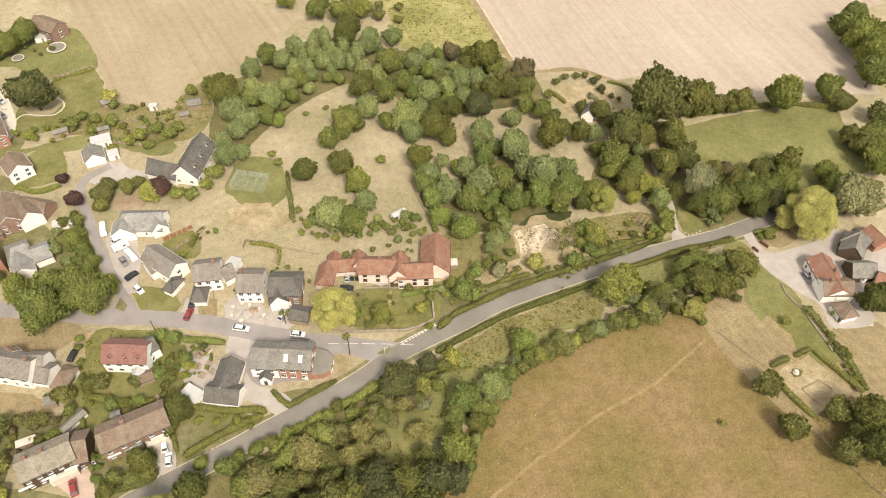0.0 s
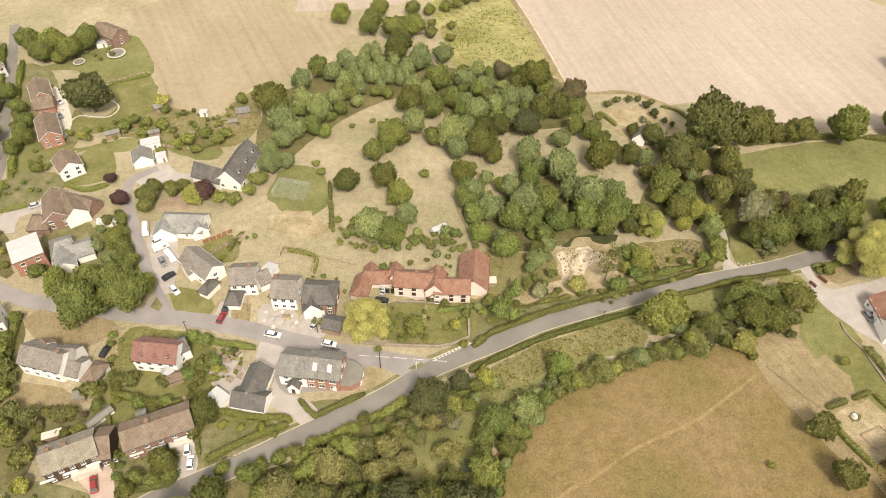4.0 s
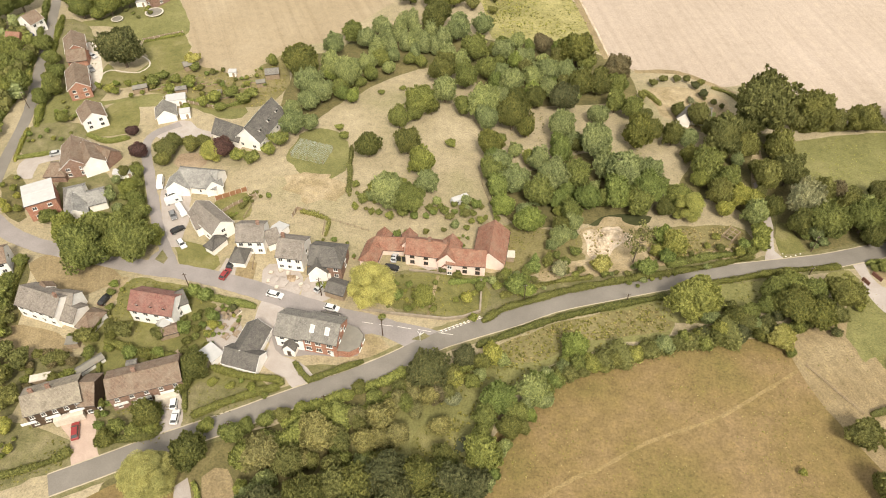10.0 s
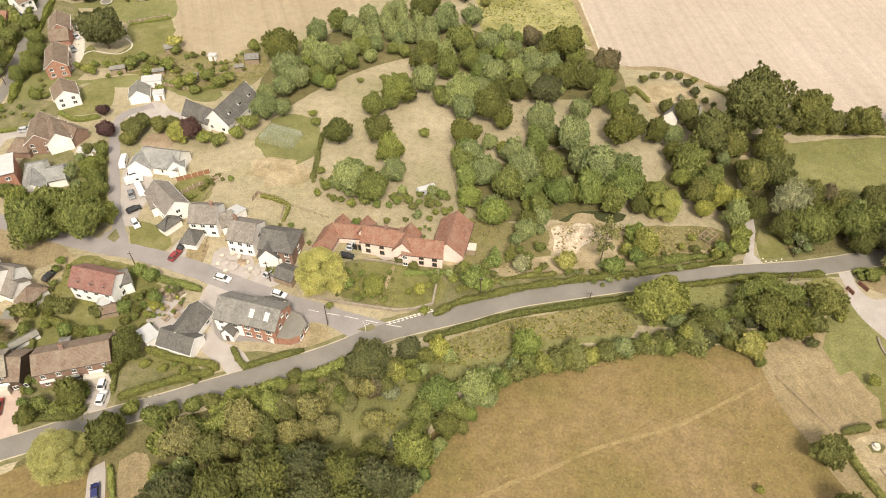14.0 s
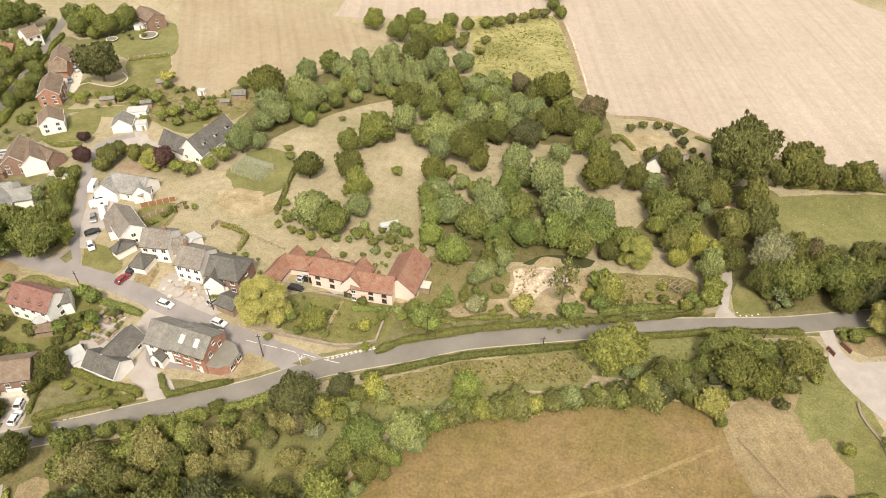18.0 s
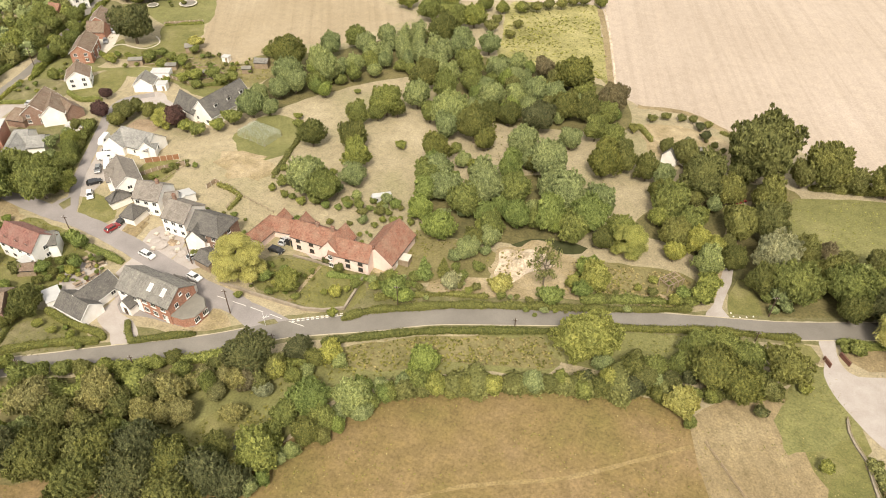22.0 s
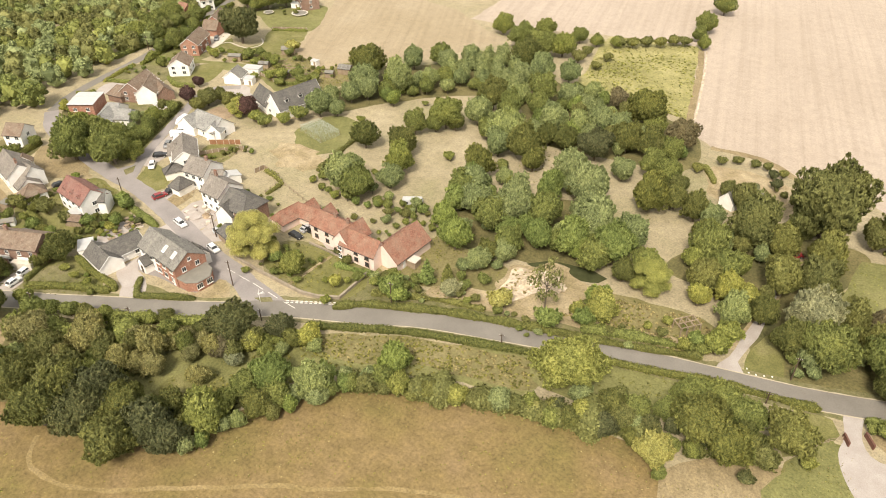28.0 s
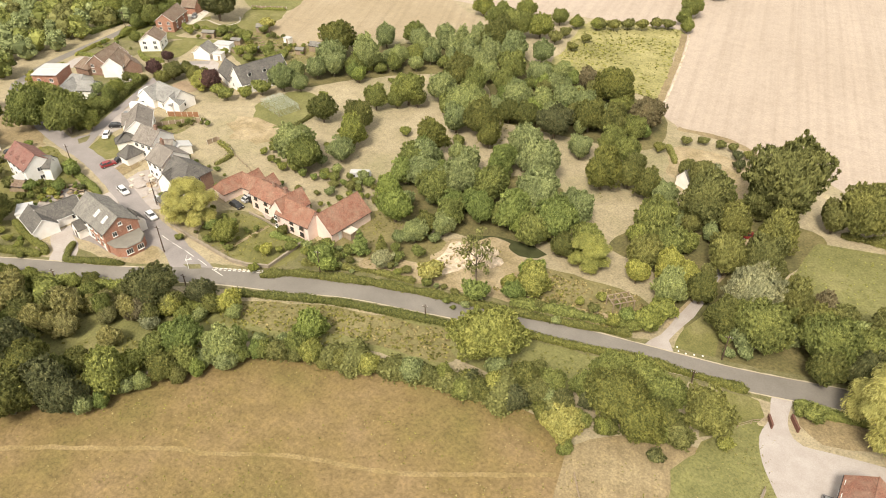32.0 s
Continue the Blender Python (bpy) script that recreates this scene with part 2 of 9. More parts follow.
M = {
    "rough": turf("rough roadside grass", (0.158, 0.14, 0.0558), (0.211, 0.18, 0.0792), (0.266, 0.221, 0.113), 0.07, 1.8),
    "straw_tuft": foliage("straw coloured tufts", (0.212, 0.16, 0.0675), (0.287, 0.224, 0.0969), (0.38, 0.304, 0.143)),
    "green_tuft": foliage("green weed tufts", (0.116, 0.112, 0.0291), (0.174, 0.162, 0.0415), (0.257, 0.228, 0.0664)),
    "weed_tuft": foliage("yellow weed tufts", (0.174, 0.173, 0.0437), (0.261, 0.25, 0.0622), (0.386, 0.352, 0.0996)),
    "dry": turf("dry grass", (0.276, 0.244, 0.135), (0.348, 0.289, 0.185), (0.432, 0.359, 0.241), 0.035, 2.0),
    "meadow": turf("summer meadow", (0.171, 0.138, 0.0479), (0.209, 0.149, 0.0632), (0.25, 0.173, 0.0897), 0.05, 1.5),
    "stubble": turf("pale stubble", (0.384, 0.308, 0.243), (0.418, 0.339, 0.271), (0.456, 0.373, 0.306), 0.012, 1.5, 0.45, 0.31, 0.3, 0.4),
    "stubble_west": turf("yellow stubble", (0.309, 0.242, 0.154), (0.347, 0.275, 0.182), (0.389, 0.318, 0.222), 0.02, 1.6, 0.4, 0.53, 0.4, 0.5),
    "weeds": turf("weedy fallow", (0.213, 0.198, 0.0747), (0.296, 0.267, 0.109), (0.386, 0.341, 0.157), 0.07, 1.2),
    "pasture": turf("green pasture", (0.147, 0.143, 0.0529), (0.189, 0.182, 0.0693), (0.245, 0.225, 0.0963), 0.05, 2.0),
    "lawn": turf("lawn", (0.133, 0.132, 0.0439), (0.181, 0.169, 0.0603), (0.237, 0.212, 0.0931), 0.12, 3.0),
    "verge": turf("verge grass", (0.13, 0.125, 0.0511), (0.182, 0.165, 0.0772), (0.248, 0.213, 0.119), 0.2, 2.6),
    "worn": turf("worn earth and grass", (0.254, 0.201, 0.106), (0.339, 0.265, 0.159), (0.456, 0.366, 0.239), 0.16, 2.2),
    "hay": turf("cut paddock", (0.224, 0.168, 0.0908), (0.272, 0.208, 0.117), (0.32, 0.251, 0.147), 0.08, 2.2, 0.8, -2.63, 0.4),
    "bare": turf("chalky bare soil", (0.324, 0.251, 0.154), (0.562, 0.454, 0.341), (0.67, 0.556, 0.441), 0.2, 1.4),
    "soil": turf("brown soil", (0.27, 0.195, 0.125), (0.33, 0.245, 0.165), (0.40, 0.31, 0.215), 0.2, 2.2),
    # woodland floor whose dark tone has the trees' shade mixed into it
    "under": turf("woodland floor with shade in its colour", (0.10, 0.095, 0.04), (0.15, 0.13, 0.055), (0.21, 0.175, 0.08), 0.1, 1.6),
    "path": turf("trodden path", (0.229, 0.167, 0.071), (0.273, 0.201, 0.0927), (0.322, 0.239, 0.121), 0.2, 2.5),
    "gravel": surface("gravel drive", (0.368, 0.317, 0.279), (0.44, 0.389, 0.353), 0.25, 0.95, 5.0, 0.5, 0.5),
    "block": surface("pink block paving", (0.441, 0.326, 0.263), (0.525, 0.399, 0.326), 0.4, 0.9, 5.0, 0.3, 0.4),
    "asphalt": surface("worn grey asphalt", (0.19, 0.169, 0.144), (0.242, 0.217, 0.186), 0.12, 0.9, 3.5, 0.3, 0.4),
    "patched": surface("patched asphalt", (0.245, 0.219, 0.205), (0.331, 0.292, 0.274), 0.1, 0.9, 3.0, 0.3, 0.45),
    "kerb": surface("road edge grit", (0.42, 0.35, 0.25), (0.50, 0.43, 0.32), 0.4, 0.95, 6.0, 0.4, 0.5),
    "marking": surface("worn white road paint", (0.62, 0.58, 0.52), (0.78, 0.74, 0.67), 1.5, 0.8, 7.0, 0.1, 0.5),
    "water": surface("still pond water", (0.05, 0.055, 0.025), (0.075, 0.078, 0.036), 0.4, 0.08, 3.0, 0.02, 0.2),
    "white": surface("white render", (0.8, 0.754, 0.691), (0.908, 0.873, 0.824), 0.5, 0.85, 6.0, 0.1, 0.2),
    "pink": surface("pale pink limewash", (0.735, 0.567, 0.493), (0.84, 0.683, 0.598), 0.4, 0.9, 5.0, 0.15, 0.25),
    "brick": tiles("red brick", (0.381, 0.172, 0.116), (0.47, 0.238, 0.164), (0.403, 0.264, 0.191), 0.075, 0.225),
    "brown_brick": tiles("brown brick", (0.26, 0.155, 0.112), (0.33, 0.2, 0.15), (0.31, 0.23, 0.18), 0.075, 0.225),
    "red_tile": tiles("red clay tiles", (0.263, 0.119, 0.0784), (0.337, 0.164, 0.114), (0.325, 0.229, 0.165), 0.2, 0.3),
    "dark_red_tile": tiles("dark red tiles", (0.23, 0.105, 0.085), (0.31, 0.15, 0.12), (0.28, 0.19, 0.155), 0.22, 0.3),
    "brown_tile": tiles("brown concrete tiles", (0.194, 0.131, 0.092), (0.262, 0.184, 0.135), (0.29, 0.242, 0.184), 0.3, 0.33),
    "grey_tile": tiles("weathered grey tiles", (0.201, 0.173, 0.147), (0.27, 0.233, 0.201), (0.326, 0.289, 0.245), 0.3, 0.33),
    "lichen_tile": tiles("lichened tiles", (0.224, 0.187, 0.145), (0.309, 0.262, 0.206), (0.393, 0.347, 0.262), 0.3, 0.33),
    "slate": tiles("blue grey slate", (0.184, 0.168, 0.149), (0.251, 0.232, 0.207), (0.328, 0.308, 0.26), 0.25, 0.3),
    # the slate above made lighter and bluer: reflected sky painted into the tiles
    "sheen_slate": tiles("blue grey slate with sheen in its colour", (0.229, 0.216, 0.201), (0.313, 0.298, 0.279), (0.409, 0.396, 0.352), 0.25, 0.3),
    "dark_slate": tiles("dark slate", (0.113, 0.104, 0.0945), (0.158, 0.144, 0.131), (0.198, 0.18, 0.153), 0.25, 0.3),
    "lead": surface("grey roofing felt", (0.195, 0.18, 0.15), (0.247, 0.225, 0.188), 0.5, 0.7, 5.0, 0.1, 0.3),
    "sheet": surface("white sheeting", (0.459, 0.447, 0.43), (0.518, 0.506, 0.489), 0.6, 0.5, 3.0, 0.1, 0.15),
    "timber": surface("dark stained boards", (0.075, 0.05, 0.035), (0.11, 0.075, 0.05), 1.0, 0.8, 8.0, 0.3, 0.4),
    "wood": surface("weathered wood", (0.26, 0.19, 0.125), (0.36, 0.28, 0.2), 1.0, 0.85, 8.0, 0.3, 0.5),
    "gate": surface("dark red-brown gate paint", (0.13, 0.06, 0.045), (0.18, 0.085, 0.06), 1.0, 0.7, 8.0, 0.2, 0.4),
    "fence": surface("orange stained fence panel", (0.272, 0.136, 0.072), (0.344, 0.184, 0.104), 1.0, 0.85, 8.0, 0.3, 0.4),
    "stone": surface("pale stone paving", (0.52, 0.46, 0.38), (0.64, 0.58, 0.49), 0.8, 0.9, 5.0, 0.3, 0.4),
    "old_wall": surface("old garden wall", (0.26, 0.215, 0.16), (0.36, 0.3, 0.23), 0.9, 0.9, 5.0, 0.3, 0.5),
    "metal": surface("galvanised steel", (0.36, 0.35, 0.33), (0.46, 0.45, 0.43), 1.0, 0.45, 8.0, 0.1, 0.2),
    "frame": plain("white plastic frame", (0.80, 0.78, 0.74), 0.4),
    "black": plain("black paint", (0.03, 0.03, 0.03), 0.45),
    "rubber": plain("tyre rubber", (0.03, 0.03, 0.03), 0.9),
    "netting": plain("pale green netting", (0.4, 0.43, 0.36), 0.9),
    "blue": plain("blue plastic", (0.12, 0.2, 0.36), 0.5),
    "bark": surface("bark", (0.13, 0.1, 0.07), (0.2, 0.16, 0.12), 2.0, 0.95, 9.0, 0.6, 0.5),
    "oak": foliage("oak leaves", (0.168, 0.189, 0.0573), (0.231, 0.248, 0.0764), (0.318, 0.323, 0.101)),
    # oak darkened: dark hedges, and the picture's darker lower edge put into leaf colour
    "deep": foliage("deep green leaves with edge darkening in their colour", (0.123, 0.133, 0.0399), (0.169, 0.171, 0.0532), (0.231, 0.224, 0.0707)),
    # lighter and greyer than oak: the distant wood's haze is put into this colour
    "ash": foliage("ash leaves paled by haze in their colour", (0.216, 0.249, 0.107), (0.291, 0.322, 0.14), (0.387, 0.407, 0.186)),
    "lime": foliage("lime tree leaves", (0.263, 0.265, 0.0702), (0.345, 0.34, 0.0938), (0.45, 0.422, 0.133)),
    "bright": foliage("fresh green leaves", (0.167, 0.21, 0.06), (0.229, 0.272, 0.0807), (0.305, 0.339, 0.111)),
    "dark": foliage("dark yew leaves", (0.0923, 0.101, 0.0455), (0.127, 0.133, 0.0591), (0.184, 0.177, 0.081)),
    "olive": foliage("dull olive leaves", (0.156, 0.156, 0.0525), (0.209, 0.204, 0.0701), (0.27, 0.261, 0.0964)),
    "silver": foliage("silver willow leaves", (0.268, 0.266, 0.15), (0.346, 0.337, 0.195), (0.433, 0.416, 0.253)),
    "yellow": foliage("yellowing leaves", (0.322, 0.293, 0.0994), (0.391, 0.36, 0.125), (0.453, 0.424, 0.171)),
    "straw": foliage("straw green willow leaves", (0.21, 0.192, 0.082), (0.28, 0.255, 0.11), (0.36, 0.325, 0.15)),
    "russet": foliage("russet leaves", (0.165, 0.13, 0.0713), (0.21, 0.17, 0.0937), (0.261, 0.222, 0.126)),
    "purple": foliage("copper beech leaves", (0.103, 0.0567, 0.0553), (0.135, 0.0735, 0.07), (0.179, 0.103, 0.091)),
}


def glass():
    m, nt, b = material("window glass", 0.08)
    b.inputs["Base Color"].default_value = (0.045, 0.045, 0.045, 1)
    b.inputs["Specular IOR Level"].default_value = 0.6
    return m


M["glass"] = glass()


def paint(name, c):
    m, nt, b = material(name, 0.3, 0.1)
    b.inputs["Base Color"].default_value = (*c, 1)
    b.inputs["Coat Weight"].default_value = 0.6
    return m


CAR = {"white": paint("white car paint", (0.78, 0.77, 0.75)), "red": paint("red car paint", (0.28, 0.035, 0.035)),
       "black": paint("black car paint", (0.02, 0.02, 0.022)), "grey": paint("grey car paint", (0.2, 0.2, 0.2)),
       "silver": paint("silver car paint", (0.5, 0.5, 0.5)), "blue": paint("dark blue car paint", (0.03, 0.035, 0.12))}


# ---- builders
from mathutils.geometry import delaunay_2d_cdt


def mesh_of(name, verts, faces, mat, smooth=False):
    me = bpy.data.meshes.new(name)
    me.from_pydata(verts, [], faces)
    me.materials.append(mat)
    if smooth:
        me.polygons.foreach_set("use_smooth", [True] * len(me.polygons))
    me.update()
    return me


def part(name, bm, mat, parent, label=""):
    me = bpy.data.meshes.new(name)
    flat_uv(bm)
    bm.to_mesh(me)
    bm.free()
    me.materials.append(mat)
    ob = new(name, me)
    ob.parent = parent
    return tagged(ob, label)


def flat_uv(bm):
    """Each face laid flat in metres: u along the level direction, v up the slope."""
    uv = bm.loops.layers.uv.verify()
    bm.normal_update()
    for f in bm.faces:
        n = f.normal
        u = Vector((-n.y, n.x, 0))
        u = u.normalized() if u.length > 1e-4 else Vector((1, 0, 0))
        v = n.cross(u)
        for loop in f.loops:
            loop[uv].uv = (loop.vert.co.dot(u), loop.vert.co.dot(v))


def box(bm, x, y, z, sx, sy, sz, turn=0.0):
    """A box with its base centre at x, y, z."""
    m = Matrix.Translation((x, y, z + sz / 2)) @ Matrix.Rotation(turn, 4, "Z") @ Matrix.Diagonal((sx, sy, sz, 1))
    return bmesh.ops.create_cube(bm, size=1, matrix=m)["verts"]


def boxed(name, x, y, z, sx, sy, sz, mat, parent, label="", turn=0.0, bevel=0.0):
    bm = bmesh.new()
    box(bm, x, y, z, sx, sy, sz, turn)
    if bevel:
        bmesh.ops.bevel(bm, geom=bm.edges[:], offset=bevel, segments=1, affect="EDGES")
    return part(name, bm, mat, parent, label)


def rod(bm, a, b, r0, r1=None, sides=8):
    a, b = Vector(a), Vector(b)
    d = b - a
    m = Matrix.Translation((a + b) / 2) @ d.to_track_quat("Z", "Y").to_matrix().to_4x4()
    bmesh.ops.create_cone(bm, cap_ends=True, segments=sides, radius1=r0, radius2=r0 if r1 is None else r1, depth=d.length, matrix=m)


def base(name, x, y, turn=0.0, z=0.0):
    ob = new(name)
    ob.matrix_world = pose(x, y, z, 0, 0, turn)
    ob.empty_display_size = 0.5
    return ob


def smooth_line(pts, step=2.0, closed=False):
    """Points every few metres along a soft curve through pts."""
    p = [Vector((*q, 0)) for q in pts]
    n = len(p)
    out = []
    for i in range(n if closed else n - 1):
        a, b = p[i], p[(i + 1) % n]
        before = p[i - 1] if closed or i else a * 2 - b
        after = p[(i + 2) % n] if closed or i + 2 < n else b * 2 - a
        k = max(1, round((b - a).length / step))
        for j in range(k):
            t = j / k
            out.append(0.5 * (2 * a + (b - before) * t + (2 * before - 5 * a + 4 * b - after) * t * t + (3 * a - before - 3 * b + after) * t ** 3))
    if not closed:
        out.append(p[-1])
    return out


def straight_line(pts, step=2.0, closed=False):
    p = [Vector((*q, 0)) for q in pts]
    out = []
    for a, b in zip(p, p[1:] + (p[:1] if closed else [])):
        k = max(1, round((b - a).length / step))
        out += [a.lerp(b, j / k) for j in range(k)]
    return out if closed else out + [p[-1]]


def sides(line, width):
    """Left and right edge of a band along a line."""
    left, right = [], []
    for i, p in enumerate(line):
        d = (line[min(i + 1, len(line) - 1)] - line[max(i - 1, 0)]).normalized()
        n = Vector((-d.y, d.x, 0))
        w = width[0] + (width[1] - width[0]) * i / max(1, len(line) - 1) if isinstance(width, tuple) else width
        left.append(p + n * w / 2)
        right.append(p - n * w / 2)
    return left, right


def ribbon(name, pts, width, z, mat, label, category="road", kind="structure", rag=0.0, step=2.0, parent=None, thick=0.0):
    line = smooth_line(pts, step)
    l, r = sides(line, width)
    v, f = [], []
    for a, b in zip(l, r):
        ja, jb = (noise.noise(a * 0.4) * rag, noise.noise(b * 0.4 + Vector((9, 0, 0))) * rag)
        d = (a - b).normalized()
        v += [(*(a + d * ja).xy, z), (*(b - d * jb).xy, z)]
    n = len(line)
    f = [(2 * i, 2 * i + 1, 2 * i + 3, 2 * i + 2) for i in range(n - 1)]
    if thick:
        v += [(x, y, z - thick) for x, y, _ in v]
        k = 2 * n
        f += [(2 * i, 2 * i + 2, 2 * i + 2 + k, 2 * i + k) for i in range(n - 1)] + [(2 * i + 1, 2 * i + 1 + k, 2 * i + 3 + k, 2 * i + 3) for i in range(n - 1)]
    ob = new(name, mesh_of(name, v, f, mat))
    ob.parent = parent
    return ob if parent else tagged(ob, label, category, kind=kind)


def patch(name, pts, z, mat, label, category="ground", soft=True, rag=0.6, step=3.0, kind="structure"):
    """A piece of ground inside an outline, with a slightly ragged edge."""
    line = (smooth_line if soft else straight_line)(pts, step, True)
    edge = []
    for p in line:
        q = p + rag * Vector((noise.noise(p * 0.21), noise.noise(p * 0.21 + Vector((31, 7, 0))), 0)) * 1.6
        edge.append(q.xy)
    n = len(edge)
    v, _, f, *_ = delaunay_2d_cdt(edge, [(i, (i + 1) % n) for i in range(n)], [], 1, 1e-4)
    f = [t if (v[t[1]] - v[t[0]]).cross(v[t[2]] - v[t[0]]) > 0 else t[::-1] for t in f]
    return tagged(new(name, mesh_of(name, [(p.x, p.y, z) for p in v], f, mat)), label, category, kind=kind)


# ---- leaves
def cards(rng, centres, normals, size, tilt=0.6, droop=0.0, lift=0.18):
    """One small leafy blade per centre, facing roughly along its normal."""
    n = len(centres)
    nn = normals + rng.normal(0, tilt, (n, 3)) + np.array([0, 0, lift])
    nn /= np.linalg.norm(nn, axis=1, keepdims=True) + 1e-9
    up = rng.normal(0, 1, (n, 3))
    up[:, 2] -= droop * 2
    t = np.cross(nn, up)
    t /= np.linalg.norm(t, axis=1, keepdims=True) + 1e-9
    s = np.cross(t, nn)
    k = size * rng.uniform(0.6, 1.35, (n, 1))
    a = k * 0.5 / (1 + 0.55 * droop)
    b = k * (0.5 + 0.3 * droop)
    v = np.stack([centres - t * a * 0.5 - s * b, centres + t * a - s * b * 0.2, centres + t * a * 0.45 + s * b, centres - t * a + s * b * 0.25], 1).reshape(-1, 3)
    f = np.arange(4 * n).reshape(-1, 4)
    return v, f


ICO = bmesh.new()
bmesh.ops.create_icosphere(ICO, subdivisions=1, radius=1)
ICO_V = np.array([v.co[:] for v in ICO.verts])
ICO_F = [[v.index for v in f.verts] for f in ICO.faces]
ICO.free()


def sphere_points(rng, n):
    p = rng.normal(0, 1, (n, 3))
    return p / np.linalg.norm(p, axis=1, keepdims=True)


def crown_mesh(name, seed, clumps, leaves, leaf, shape, mat, droop=0.0):
    """A crown of many leafy clumps; leaves that would lie inside a neighbouring clump are left out."""
    rng = np.random.default_rng(seed)
    spots = [shape(rng, k / clumps) for k in range(clumps)]
    C, R = np.array([c for c, _ in spots]), np.array([r for _, r in spots])
    squash = np.array([1, 1, 0.8])
    core = 0.3 if shape is open_shape else 0.82
    V, F, at = [], [], 0
    for k, (c, r) in enumerate(zip(C, R)):
        bumpy = 1 + 0.22 * np.sin(ICO_V @ rng.normal(0, 3.2, 3) + rng.uniform(0, 6)) + rng.normal(0, 0.06, len(ICO_V))
        V.append(c + ICO_V * bumpy[:, None] * r * core * squash)
        F += [[i + at for i in f] for f in ICO_F]
        at += len(ICO_V)
        many = int(leaves * min(6.0, max(1.0, (r / 0.3) ** 2)))
        d = sphere_points(rng, many)
        d[:, 2] = np.where(d[:, 2] < -0.3, -d[:, 2], d[:, 2])
        p = c + d * squash * r * rng.uniform(0.8, 1.14, (many, 1))
        gap = np.linalg.norm((p[:, None] - C[None]) / squash, axis=2) / R[None]
        gap[:, k] = 9
        keep = gap.min(axis=1) > 0.8
        v, f = cards(rng, p[keep], d[keep], leaf, 0.42, droop, 0.18 + 0.25 * droop)
        V.append(v)
        F += (f + at).tolist()
        at += len(v)
    return mesh_of(name, np.concatenate(V).tolist(), F, mat)


def blades(rng, centres, normals, long, wide):
    """Leaf sprays: long blades lying along the crown's skin, their tips up and outwards."""
    n = len(centres)
    nn = normals + rng.normal(0, 0.42, (n, 3)) + np.array([0, 0, 0.15])
    nn /= np.linalg.norm(nn, axis=1, keepdims=True) + 1e-9
    rise = np.array([0, 0, 1.0]) + rng.normal(0, 0.55, (n, 3))
    s = rise - nn * (rise * nn).sum(1, keepdims=True)
    s /= np.linalg.norm(s, axis=1, keepdims=True) + 1e-9
    t = np.cross(nn, s)
    k = rng.uniform(0.65, 1.4, (n, 1))
    a, b = k * wide * 0.5, k * long * 0.5
    lean = nn * b * 0.55
    v = np.stack([centres - s * b - lean, centres + t * a - s * b * 0.1, centres + s * b + lean, centres - t * a + s * b * 0.15], 1).reshape(-1, 3)
    return v, np.arange(4 * n).reshape(-1, 4)


def dome_mesh(name, seed, lobes, swell, sprays, per, long, wide, tall, mat):
    """A leafy dome down to the ground: soft lobes over its skin, and sprays of leaves that stand out in tufts with dark gaps between."""
    rng = np.random.default_rng(seed)
    way = sphere_points(rng, lobes)
    way[:, 2] = np.abs(way[:, 2]) * 1.25 - 0.35
    way /= np.linalg.norm(way, axis=1, keepdims=True)
    size = rng.uniform(0.55, 1.0, lobes)
    turn = rng.uniform(0, 6.28, 3)

    def skin(d, k):
        gap = np.arccos(np.clip(d @ way.T, -1, 1))
        r = 1 - swell + swell * 1.35 * (np.exp(-(gap / (1.25 / math.sqrt(lobes) + 0.18)) ** 2) * size).max(axis=1)
        r = r * (1 + 0.05 * np.sin(d @ np.array([3.1, -2.2, 2.6]) + turn[0]) + 0.04 * np.sin(d @ np.array([-5.2, 4.1, 3.3]) + turn[1]))
        z = np.where(d[:, 2] > 0, d[:, 2] * tall, d[:, 2] * 0.86)
        return np.stack([d[:, 0] * r * k, d[:, 1] * r * k, 0.9 + z * r * k], 1)

    bm = bmesh.new()
    bmesh.ops.create_icosphere(bm, subdivisions=3, radius=1)
    ball = np.array([v.co[:] for v in bm.verts])
    F = [[v.index for v in f.verts] for f in bm.faces]
    bm.free()
    V = [skin(ball, 0.72) * (1 + rng.normal(0, 0.02, (len(ball), 1)))]
    at = len(ball)
    step = np.arange(sprays) + 0.5
    z = 1 - 1.82 * step / sprays
    flat = np.sqrt(1 - z * z)
    d = np.stack([flat * np.cos(2.39996 * step), flat * np.sin(2.39996 * step), z], 1) + rng.normal(0, 0.5 / math.sqrt(sprays), (sprays, 3))
    d /= np.linalg.norm(d, axis=1, keepdims=True)
    heart = skin(d, rng.uniform(0.84, 1.06, sprays))
    spread = 1.9 / math.sqrt(sprays)
    for c, out in zip(heart, d):
        off = rng.normal(0, 1, (per, 3))
        off -= out * (off @ out)[:, None]
        off *= spread * 0.42 * rng.uniform(0.6, 1.4)
        far = np.linalg.norm(off, axis=1, keepdims=True) / spread
        p = c + off - out * far ** 2 * spread * 1.7
        nrm = out + off / spread * 1.1
        v, f = blades(rng, p, nrm, long, wide)
        V.append(v)
        F += (f + at).tolist()
        at += len(v)
    V = np.concatenate(V)
    V[:, 2] = np.maximum(V[:, 2], 0.02)
    return mesh_of(name, V.tolist(), F, mat)


